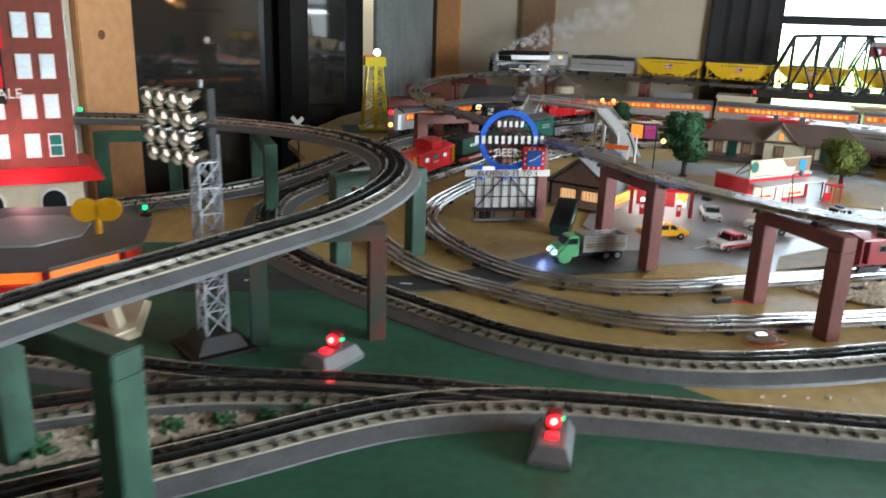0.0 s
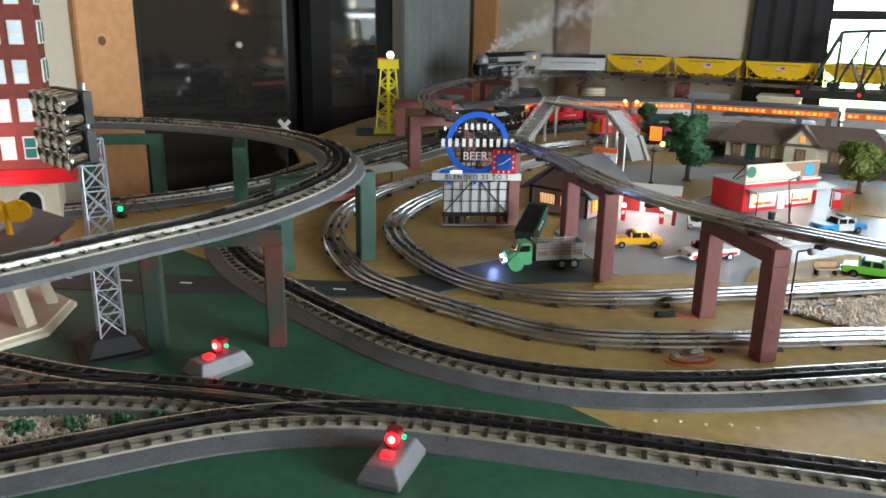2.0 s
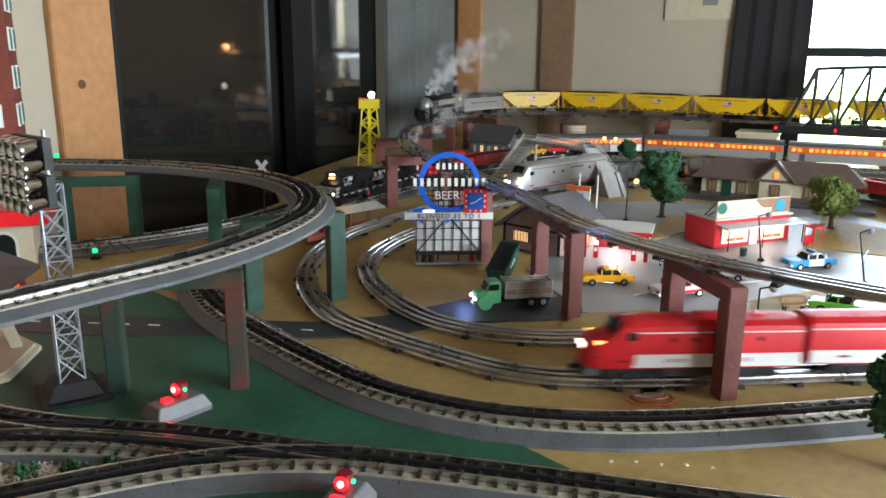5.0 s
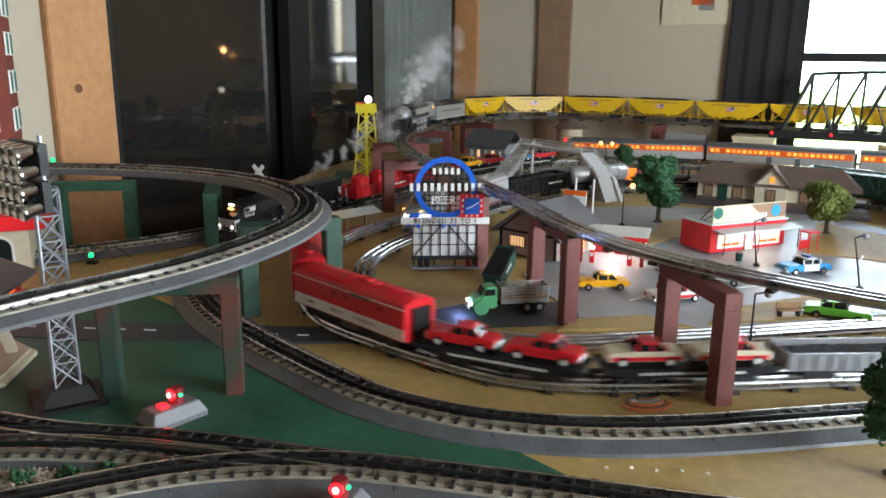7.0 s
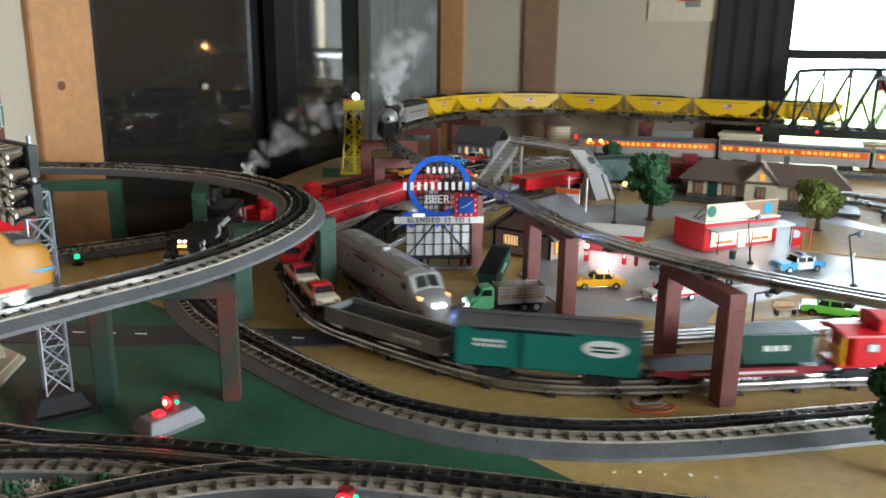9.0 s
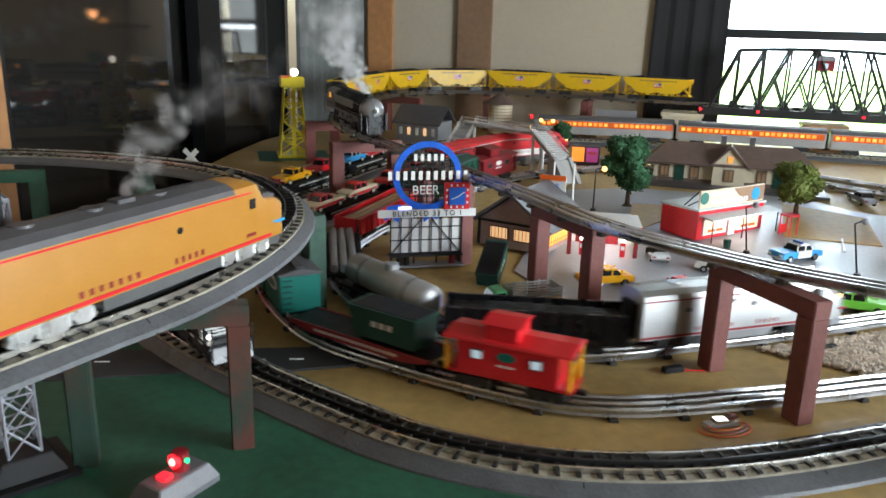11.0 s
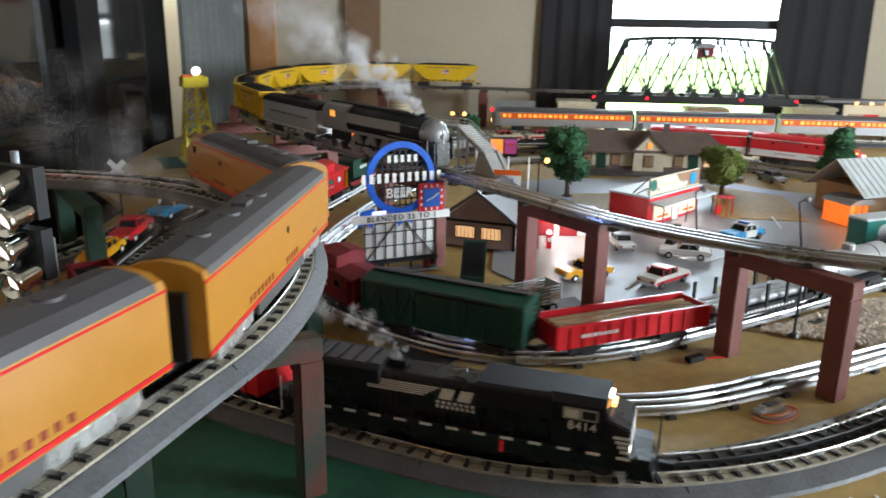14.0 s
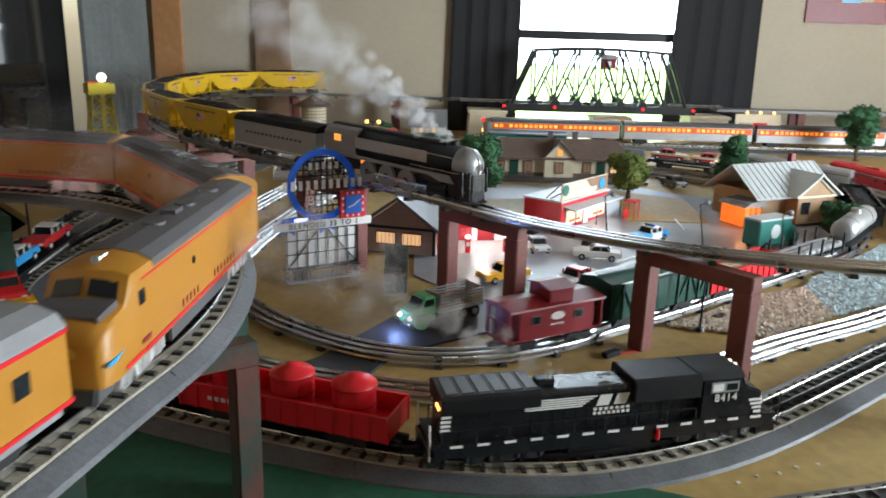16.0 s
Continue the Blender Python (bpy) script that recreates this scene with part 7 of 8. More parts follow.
part("body", cyl((0, 0, 0), (0, 0, 0.018), 0.007, 0.008), DARK_GREEN, bin2)
bench = thing("park_bench", "brown wooden bench on the sand verge", "bench", on_ground(0.775, 1.435, 10, 0.0055))
part("seat", box((0, 0, 0.011), (0.042, 0.012, 0.002)), WOOD, bench)
part("backrest", box((0, 0.007, 0.018), (0.042, 0.002, 0.010)), WOOD, bench)
for x in (-0.017, 0.017):
    part("leg", box((x, 0, 0.005), (0.003, 0.012, 0.010)), IRON_BLACK, bench)

# engine house with timber gable
eh = thing("timber_workshop", "grey half-timbered workshop with orange-lit windows", "model building", on_ground(0.355, 1.80, -35, 0.003))
part("wall", add_sweep(bmesh.new(), [[(-0.075, y, 0), (0.075, y, 0), (0.075, y, 0.052), (0, y, 0.108), (-0.075, y, 0.052)] for y in (-0.085, 0.085)]), mat("pinkish_stucco", (0.30, 0.22, 0.20), 0.8, vary=0.2, scale=30), eh, "pinkish grey stucco")
for s in (-1, 1):
    part("roof", add_sweep(bmesh.new(), [[(s * 0.090, y, 0.044), (0, y, 0.111), (0, y, 0.117), (s * 0.094, y, 0.049)] for y in (-0.100, 0.095)]), DARK_GREY, eh, "dark ribbed roof")
bm = bmesh.new()
for x in (-0.073, 0.073):
    add_box(bm, (x, -0.0855, 0.026), (0.006, 0.003, 0.052))
add_box(bm, (0, -0.0855, 0.052), (0.15, 0.003, 0.005))
part("timber", bm, BLACK, eh, "dark timber frame")
for x in (-0.045, 0.045):
    w = part("window", box((x * 0.6, -0.0855, 0.030), (0.042, 0.003, 0.026)), BLACK, eh)
    part("pane", box((x * 0.6, -0.0868, 0.030), (0.038, 0.002, 0.022)), GLOW_SHOP, w)
    for i in range(5):
        part("mullion", box((x * 0.6 - 0.016 + i * 0.008, -0.0880, 0.030), (0.001, 0.0012, 0.022)), BLACK, w)
w = part("side_window", box((0.0755, -0.02, 0.028), (0.003, 0.10, 0.034)), ORANGE, eh, "orange-lit side wall window")
part("pane", box((0.0768, -0.02, 0.028), (0.002, 0.09, 0.028)), GLOW_AMBER, w)
for i in range(9):
    part("mullion", box((0.0780, -0.06 + i * 0.010, 0.028), (0.0012, 0.0012, 0.028)), BLACK, w)
for z in (0.02, 0.036):
    part("mullion", box((0.0780, -0.02, z), (0.0012, 0.09, 0.0012)), BLACK, w)

# filling station
gs = thing("filling_station", "white and red filling station with bright canopy", "model building", on_ground(0.475, 1.745, -12, 0.003))
part("building", box((0.02, 0.075, 0.028), (0.13, 0.06, 0.056)), WHITE, gs, "white station building", bevel=0.001)
for i in range(2):
    part("bay_door", box((-0.012 + i * 0.05, 0.0445, 0.020), (0.038, 0.002, 0.036)), DARK_RED, gs)
part("lit_window", box((0.072, 0.0445, 0.026), (0.022, 0.002, 0.022)), GLOW_ORANGE, gs)
part("canopy", box((0.02, 0.0, 0.062), (0.15, 0.12, 0.005)), WHITE, gs, "white canopy roof", bevel=0.001)
part("canopy_edge", box((0.02, -0.060, 0.062), (0.152, 0.003, 0.008)), RED, gs)
for x in (-0.045, 0.085):
    part("canopy_post", box((x, -0.045, 0.030), (0.008, 0.008, 0.060)), DARK_RED, gs, bevel=0.001)
for x in (-0.02, 0.06):
    pu = part("fuel_pump", box((x, -0.045, 0.016), (0.010, 0.009, 0.030)), RED, gs, "red and white fuel pump", bevel=0.001)
    part("pump_globe", add_ball(bmesh.new(), (x, -0.045, 0.034), 0.005, 10), GLOW_WHITE, pu, smooth=True)
    part("pump_dial", box((x, -0.050, 0.020), (0.007, 0.001, 0.008)), WHITE, pu)
part("strip_lamp", box((0.02, 0.0, 0.0585), (0.11, 0.012, 0.002)), GLOW_WHITE, gs, "lit canopy strip lamp")
gp = thing("pole_sign", "orange-banded GAS sign on white posts", "model sign", on_ground(0.435, 1.865, -25, 0.003))
for x in (-0.022, 0.022):
    part("post", cyl((x, 0, 0), (x, 0, 0.15), 0.0022, seg=8), WHITE, gp)
part("board", box((-0.022, -0.004, 0.105), (0.058, 0.004, 0.034)), WHITE, gp)
part("red_band", box((-0.022, -0.0068, 0.1165), (0.058, 0.002, 0.011)), ORANGE, gp)
text_part("word", "GAS", 0.016, pose(-0.022, -0.0072, 0.0985, 90), BLUE, gp)

# footbridge
fb = thing("footbridge", "grey arched pedestrian footbridge with stairs over the tracks", "model footbridge", None)
a, b = Vector((0.30, 2.67, 0.172)), Vector((0.48, 2.44, 0.172))
d = (b - a).normalized()
nrm = Vector((-d.y, d.x, 0))


def strip(name, p, q, wide, thick, material, parent, label=""):
    bm = bmesh.new()
    way = Vector((q.x - p.x, q.y - p.y, 0)).normalized()
    nrm = Vector((-way.y, way.x, 0))
    add_sweep(bm, [[c + nrm * sy * wide / 2 + Vector((0, 0, sz * thick / 2)) for sy, sz in ((-1, -1), (1, -1), (1, 1), (-1, 1))] for c in (p, q)])
    return part(name, bm, material, parent, label)


CONCRETE = mat("pale_concrete", (0.40, 0.39, 0.38), 0.7, vary=0.15, scale=30, bump=0.2)
deck = strip("deck", a, b, 0.05, 0.008, CONCRETE, fb)
foot_a, foot_b = Vector((0.20, 2.43, 0.058)), Vector((0.528, 2.343, 0.112))
for top_p, foot, nm in ((a, foot_a, 0), (b, foot_b, 1)):
    strip("stair", top_p, foot, 0.05, 0.010, CONCRETE, fb, "grey concrete stair")
    for k in range(12):
        c = top_p.lerp(foot, (k + 0.5) / 12)
        e = Vector((foot.x - top_p.x, foot.y - top_p.y, 0)).normalized()
        strip("step", c + e * 0.005 + Vector((0, 0, 0.006)), c - e * 0.005 + Vector((0, 0, 0.006)), 0.044, 0.005, CONCRETE, fb)
    m2 = top_p.lerp(foot, 0.35)
    for side in (-0.022, 0.022):
        p = m2 + nrm * side
        part("column", cyl((p.x, p.y, 0.05), (p.x, p.y, p.z), 0.004, seg=8), WHITE, fb)
for side in (-0.025, 0.025):
    pts = [foot_a, a, b, foot_b]
    bm = bmesh.new()
    for p, q in zip(pts, pts[1:]):
        n = max(3, int((q - p).length / 0.012))
        for k in range(n + 1):
            way = Vector((q.x - p.x, q.y - p.y, 0)).normalized()
            across = Vector((-way.y, way.x, 0)) * side
            c = p.lerp(q, k / n) + across
            add_cyl(bm, c, c + Vector((0, 0, 0.020)), 0.0006, seg=4)
        for h in (0.010, 0.020):
            add_cyl(bm, p + across + Vector((0, 0, h)), q + across + Vector((0, 0, h)), 0.001, seg=5)
    part("railing", bm, WHITE, fb, "fine white railing")
for c in (a, b):
    for side in (-0.022, 0.022):
        p = c + nrm * side
        part("column", cyl((p.x, p.y, 0.05), (p.x, p.y, p.z), 0.0045, seg=8), WHITE, fb)


e = Vector((foot_b.x - b.x, foot_b.y - b.y, 0)).normalized()
for sy in (-0.5, 0.5):
    off = Vector((-e.y, e.x, 0)) * sy * 0.05
    bm = bmesh.new()
    add_sweep(bm, [[foot_b + off + Vector((-e.y, e.x, 0)) * dy + e * dx + Vector((0, 0, dz)) for dx, dz in ((-0.012, 0.006), (0.010, 0.006), (0.062, -0.060), (-0.030, -0.060))] for dy in (-0.006, 0.006)])
    part("abutment_wall", bm, CONCRETE, fb, "sloping grey abutment wall")
part("abutment_core", add_sweep(bmesh.new(), [[foot_b + Vector((-e.y, e.x, 0)) * dy + e * dx + Vector((0, 0, dz)) for dx, dz in ((-0.010, 0.0), (0.008, 0.0), (0.050, -0.060), (-0.026, -0.060))] for dy in (-0.019, 0.019)]), CONCRETE, fb)


# street lamps
def street_lamp(x, y, high, label, glow=GLOW_WARM, double=False, turn=0, lean=0):
    r = thing("street_lamp", label, "street lamp", on_ground(x, y, turn, 0.003) @ pose(0, 0, 0, 0, lean, 0), "street lamps")
    part("foot", cyl((0, 0, 0), (0, 0, 0.006), 0.008, 0.005), IRON_BLACK, r)
    part("pole", cyl((0, 0, 0), (0, 0, high), 0.002, 0.0014, 8), IRON_BLACK, r)
    for s in ((-1, 1) if double else (1,)):
        arm = part("arm", cyl((0, 0, high), (s * 0.018, 0, high + 0.004), 0.0014, seg=6), IRON_BLACK, r)
        part("globe", add_ball(bmesh.new(), (s * 0.020, 0, high + 0.001), 0.0065, 12), glow, arm, smooth=True)
    return r


street_lamp(0.575, 2.825, 0.108, "twin-globe glowing street lamp", GLOW_WARM, True, -20)
street_lamp(0.545, 2.02, 0.10, "black street lamp with a glowing warm globe", GLOW_WARM)
street_lamp(0.80, 1.735, 0.098, "black street lamp leaning over the shop front", GREY_PAINT, lean=-8)
street_lamp(0.965, 1.61, 0.105, "black street lamp leaning over the street", GREY_PAINT, lean=-12)
street_lamp(1.08, 1.50, 0.105, "pale street lamp beside the inner track", GREY_PAINT, lean=-8)
street_lamp(0.655, 1.24, 0.10, "thin black lamp post between the tracks", GREY_PAINT)

# timber house with metal roof, lit porch
th_m = on_ground(1.335, 1.815, 2, 0.003) @ Matrix.Scale(0.86, 4)
tho = thing("timber_house", "timber house with pale metal roof and orange-lit porch", "model building", th_m)
part("wall", box((0, 0, 0.045), (0.27, 0.17, 0.09)), WOOD, tho, "tan timber walls", bevel=0.001)
part("roof", gable_roof(bmesh.new(), -0.14, 0.14, -0.09, 0.09, 0.088, 0.155, 0.02), PALE_ROOF, tho, "pale standing-seam metal roof")
bm = bmesh.new()
for i in range(15):
    x = -0.15 + i * 0.0215
    for s in (-1, 1):
        add_sweep(bm, [[(x + dx, s * 0.110, 0.0775 + dz), (x + dx, 0, 0.1590 + dz), (x + dx, 0, 0.1605 + dz), (x + dx, s * 0.110, 0.0790 + dz)] for dx in (-0.0008, 0.0008) for dz in (0,)])
part("roof_seams", bm, GREY_PAINT, tho)
gb = part("front_gable", add_sweep(bmesh.new(), [[(-0.02, y, 0.0), (0.12, y, 0.0), (0.12, y, 0.085), (0.05, y, 0.135), (-0.02, y, 0.085)] for y in (-0.125, -0.05)]), WOOD, tho)
for s in (-1, 1):
    part("gable_roof", add_sweep(bmesh.new(), [[(0.05 + s * 0.088, y, 0.078), (0.05, y, 0.138), (0.05, y, 0.143), (0.05 + s * 0.092, y, 0.081)] for y in (-0.138, -0.02)]), PALE_ROOF, gb)
    part("gable_beam", add_sweep(bmesh.new(), [[(0.05 + s * 0.070, y, 0.085), (0.05, y, 0.133), (0.05, y, 0.127), (0.05 + s * 0.070, y, 0.078)] for y in (-0.129, -0.1255)]), CREAM, gb)
part("beam", box((0.05, -0.127, 0.078), (0.15, 0.004, 0.006)), CREAM, gb)
for x in (0.01, 0.09):
    part("window", box((x, -0.126, 0.045), (0.03, 0.003, 0.035)), GLASS_DARK, gb)
porch = part("porch", box((-0.165, -0.06, 0.028), (0.06, 0.09, 0.056)), GLOW_DINER, tho, "orange-glowing glazed porch")
part("porch_roof", add_prism(bmesh.new(), [(-0.205, 0.056), (-0.125, 0.056), (-0.135, 0.072), (-0.185, 0.068)], -0.115, -0.01), GREY_PAINT, porch)
for dx in (-0.03, -0.01, 0.01, 0.03):
    part("porch_bar", box((-0.165 + dx, -0.1065, 0.028), (0.003, 0.003, 0.056)), WOOD, porch)
part("chimney", box((0.09, 0.02, 0.160), (0.016, 0.016, 0.04)), DARK_RED, tho)
dv = thing("delivery_truck", "green delivery truck with white roof and round emblem", "toy truck", on_ground(1.145, 1.60, 8, 0.003))
part("box_body", box((-0.02, 0, 0.040), (0.105, 0.044, 0.056)), TEAL, dv, "green box body", bevel=0.002)
part("roof", box((-0.02, 0, 0.0695), (0.107, 0.046, 0.004)), PALE_ROOF, dv)
part("emblem", cyl((-0.02, -0.0222, 0.042), (-0.02, -0.0230, 0.042), 0.016, seg=20), PALE_ROOF, dv)
part("cab", add_prism(bmesh.new(), [(0.034, 0.012), (0.070, 0.012), (0.070, 0.028), (0.058, 0.032), (0.052, 0.048), (0.034, 0.048)], -0.019, 0.019), TEAL, dv, bevel=0.002)
for x in (-0.045, 0.048):
    for y in (-0.019, 0.019):
        wh = part("wheel", cyl((x, y - 0.004, 0.010), (x, y + 0.004, 0.010), 0.010, seg=14), BLACK, dv)
        part("hub", cyl((x, y * 1.22, 0.010), (x, y * 1.26, 0.010), 0.005, seg=10), CHROME, wh)

# platform hut behind the raised curve
hut = thing("platform_shelter", "station platform shelter with pale roof and terracotta floor", "model building", on_ground(-0.150, 1.835, 52, 0.003))
part("platform", box((0, 0, 0.006), (0.23, 0.052, 0.012)), PLATFORM_RED, hut, "terracotta platform", bevel=0.001)
part("roof", add_sweep(bmesh.new(), [[(-0.115, -0.036, 0.052), (-0.115, 0.036, 0.052), (-0.115, 0, 0.064)], [(0.115, -0.036, 0.052), (0.115, 0.036, 0.052), (0.115, 0, 0.064)]]), PALE_ROOF, hut, "pale grey roof")
for x in (-0.09, -0.03, 0.03, 0.09):
    part("post", box((x, 0, 0.032), (0.005, 0.005, 0.042)), WOOD, hut)
part("booth", box((-0.03, 0.004, 0.028), (0.06, 0.03, 0.032)), DARK_RED, hut)
part("notice", box((-0.03, -0.0118, 0.028), (0.022, 0.001, 0.018)), WHITE, hut)
point_light("platform_light", Vector((-0.135, 1.83, 0.085)), 0.36, (1.0, 0.42, 0.14), 0.006)

# small buildings along the back
for x, y, w, dpt, h, turn, wall, roof, lab in ((0.17, 3.05, 0.17, 0.11, 0.08, -30, GREY_PAINT, DARK_GREY, "grey shed with a dark roof and lit windows"), (0.92, 3.22, 0.13, 0.09, 0.06, -21, CREAM, GREY_PAINT, "low cream freight house by the wall")):
    b2 = thing("trackside_building", lab, "model building", on_ground(x, y, turn, 0.001))
    part("wall", box((0, 0, h / 2), (w, dpt, h)), wall, b2, bevel=0.001)
    part("roof", gable_roof(bmesh.new(), -w / 2, w / 2, -dpt / 2, dpt / 2, h, h + 0.05), roof, b2)
    for i in range(5):
        part("window", box((-w * 0.38 + i * w * 0.19, -dpt / 2 - 0.001, h * 0.55), (0.012, 0.002, 0.026)), GLOW_SHOP if i % 2 else WHITE, b2)
wt = thing("water_tower", "cream tank tower with a conical brown roof", "model tower", on_ground(0.475, 3.28, 0, 0.001))
part("tank", cyl((0, 0, 0.0), (0, 0, 0.125), 0.045, 0.048, 20), CREAM, wt, "cream banded tank")
for z in np.arange(0.01, 0.12, 0.012):
    part("band", cyl((0, 0, z), (0, 0, z + 0.002), 0.049, seg=20), WOOD, wt)
part("roof", cyl((0, 0, 0.125), (0, 0, 0.165), 0.075, 0.004, 20), ROOF_BROWN, wt, "conical brown roof")
bb = thing("billboard", "lit cream billboard with three small lamps", "billboard", on_ground(2.03, 2.62, -24, 0.001))
part("panel", box((0, 0, 0.105), (0.17, 0.006, 0.075)), CREAM, bb, bevel=0.001)
part("picture_blob", box((0.01, -0.004, 0.100), (0.05, 0.002, 0.022)), RED, bb)
bars(bb, "lettering", -0.07, -0.01, 0.105, 0.012, -0.004, BROWN_TRIM, 5)
for x in (-0.05, 0.0, 0.05):
    part("lamp", add_ball(bmesh.new(), (x, -0.02, 0.150), 0.006, 8), GLOW_WARM, bb, smooth=True)
for x in (-0.06, 0.06):
    part("leg", box((x, 0.004, 0.035), (0.008, 0.008, 0.07)), IRON_BLACK, bb)

# ---- gravel, ballast, bushes, clutter ----
def stones(name, region, count, size, material, label, seedn):
    rnd = random.Random(seedn)
    pts, faces = [], []
    poly = region

    def within(x, y):
        c = False
        for (x0, y0), (x1, y1) in zip(poly, poly[1:] + poly[:1]):
            if (y0 > y) != (y1 > y) and x < (x1 - x0) * (y - y0) / (y1 - y0) + x0:
                c = not c
        return c
    x0, x1 = min(p[0] for p in poly), max(p[0] for p in poly)
    y0, y1 = min(p[1] for p in poly), max(p[1] for p in poly)
    made = 0
    while made < count:
        x, y = rnd.uniform(x0, x1), rnd.uniform(y0, y1)
        if not within(x, y):
            continue
        made += 1
        s = size * rnd.uniform(0.55, 1.3)
        c = Vector((x, y, ground_z(x, y) + 0.003 + rnd.uniform(0, size * 0.8)))
        q = Euler([rnd.uniform(0, 6) for _ in range(3)]).to_quaternion()
        n0 = len(pts)
        pts += [tuple(c + q @ Vector(v) * s) for v in ((1, 0, 0), (-1, 0, 0), (0, 0.75, 0), (0, -0.75, 0), (0, 0, 0.6), (0, 0, -0.6))]
        faces += [(n0 + a, n0 + b, n0 + c2) for a, b, c2 in ((0, 2, 4), (2, 1, 4), (1, 3, 4), (3, 0, 4), (2, 0, 5), (1, 2, 5), (3, 1, 5), (0, 3, 5))]
    me = bpy.data.meshes.new(name)
    me.from_pydata(pts, [], faces)
    me.materials.append(material)
    return tagged(new(name, me), label, "gravel", kind="stuff")


STONE = mat("pale_gravel", (0.60, 0.51, 0.42), 0.8, vary=0.45, scale=60)
BLUE_STONE = mat("blue_grey_gravel", (0.48, 0.57, 0.60), 0.7, vary=0.45, scale=60)
stones("gravel", [(0.615, 1.275), (0.74, 1.178), (0.93, 1.225), (1.0, 1.36), (0.86, 1.345), (0.70, 1.295)], 6200, 0.0042, STONE, "pale tan gravel between the tracks", 4)
stones("gravel", [(0.93, 1.225), (1.20, 1.265), (1.45, 1.46), (1.42, 1.54), (1.05, 1.395), (1.0, 1.36)], 7000, 0.0045, BLUE_STONE, "blue-grey gravel between the tracks", 5)
stones("gravel", [(-0.50, 0.60), (-0.20, 0.755), (-0.08, 0.795), (-0.20, 0.785), (-0.32, 0.755), (-0.46, 0.70)], 4200, 0.0038, STONE, "tan ballast between the near branch tracks", 6)
for i, (x, y, s) in enumerate(((-0.345, 0.715, 0.016), (-0.285, 0.735, 0.013), (-0.235, 0.752, 0.012), (-0.185, 0.765, 0.011), (-0.40, 0.68, 0.017), (-0.15, 0.777, 0.009))):
    rnd = random.Random(i)
    bm = bmesh.new()
    for _ in range(60):
        p = Vector((rnd.gauss(0, s * 0.5), rnd.gauss(0, s * 0.45), abs(rnd.gauss(0, s * 0.4))))
        bmesh.ops.create_icosphere(bm, subdivisions=1, radius=rnd.uniform(0.002, 0.0042), matrix=Matrix.Translation(p))
    bu = part("bush", bm, LEAF, None, "small dark green bush in the ballast")
    bu.matrix_basis = on_ground(x, y, 0, 0.004)
    tagged(bu, category="bush", group="small bushes")
wb = thing("wire_terminal", "silver lock-on terminal with an orange wire loop", "terminal", on_ground(0.470, 1.035, 12))
part("clip", box((0, 0.012, 0.004), (0.045, 0.012, 0.006)), SILVER, wb, bevel=0.001)
for k in range(3):
    part("wire", bent_wire([Vector(((0.034 - 0.006 * k) * math.cos(a), 0.004 + (0.020 - 0.004 * k) * math.sin(a), 0.0018 + 0.0022 * k)) for a in np.linspace(math.pi * 0.9, math.tau * 1.04, 18)], 0.0010), ORANGE if k != 1 else DARK_RED, wb, "thin orange wire")
part("spring_clip", add_prism(bmesh.new(), [(-0.012, 0.006), (0.010, 0.006), (0.020, 0.013), (0.006, 0.010), (-0.010, 0.011)], 0.006, 0.018), CHROME, wb, "shiny metal spring clip")
for x, y in ((0.455, 1.222), (0.72, 1.30)):
    wb = thing("wire_terminal", "small black lock-on terminal beside the track", "terminal", on_ground(x, y, 14))
    part("clip", box((0, -0.024, 0.005), (0.03, 0.012, 0.008)), BLACK, wb, bevel=0.001)
    part("wire", cyl((0.01, -0.026, 0.003), (0.045, -0.035, 0.0025), 0.0012, seg=5), RED, wb)
# switch plates where the near branches meet
for x, y, turn in ((0.005, 0.814, -3), (-0.26, 0.838, 8)):
    sp = thing("switch_plate", "black plastic switch plate between the rails", "track switch", on_ground(x, y, turn, 0.0165))
    part("plate", box((0, 0, 0), (0.12, 0.026, 0.0045)), BLACK, sp, bevel=0.001)
    for s in (-1, 1):
        part("frog_rail", cyl((-0.06, s * 0.008, 0.0035), (0.06, s * 0.002, 0.0035), 0.0012, seg=5), GUNMETAL, sp)
# bits of white chalk on the sand
for i in range(5):
    cb = part("chalk_chip", box((0, 0, 0), (0.004, 0.003, 0.0015)), WHITE, None, "tiny white chip on the sand ground")
    cb.matrix_basis = on_ground(0.40 + i * 0.028, 0.865 + 0.003 * (i % 2), i * 40, 0.001)
    tagged(cb, category="debris", group="white chips")

# local lamps of the town
point_light("filling_station_light", gs.matrix_basis @ Vector((0.02, -0.01, 0.050)), 0.28, (1.0, 0.90, 0.84), 0.01)
point_light("shop_light", sh_m @ Vector((0.0, -0.05, 0.042)), 0.14, (1.0, 0.90, 0.80), 0.01)
point_light("porch_light", th_m @ Vector((-0.21, -0.13, 0.05)), 0.10, (1.0, 0.35, 0.06), 0.01)
point_light("hotel_light", hm @ Vector((-0.10, -0.07, 0.17)), 0.38, (1.0, 0.45, 0.5), 0.012)
point_light("signal_light", Vector((-0.138, 0.894, 0.05)), 0.014, (1.0, 0.03, 0.04), 0.004)
point_light("signal_light", Vector((0.122, 0.701, 0.05)), 0.020, (1.0, 0.03, 0.04), 0.004)

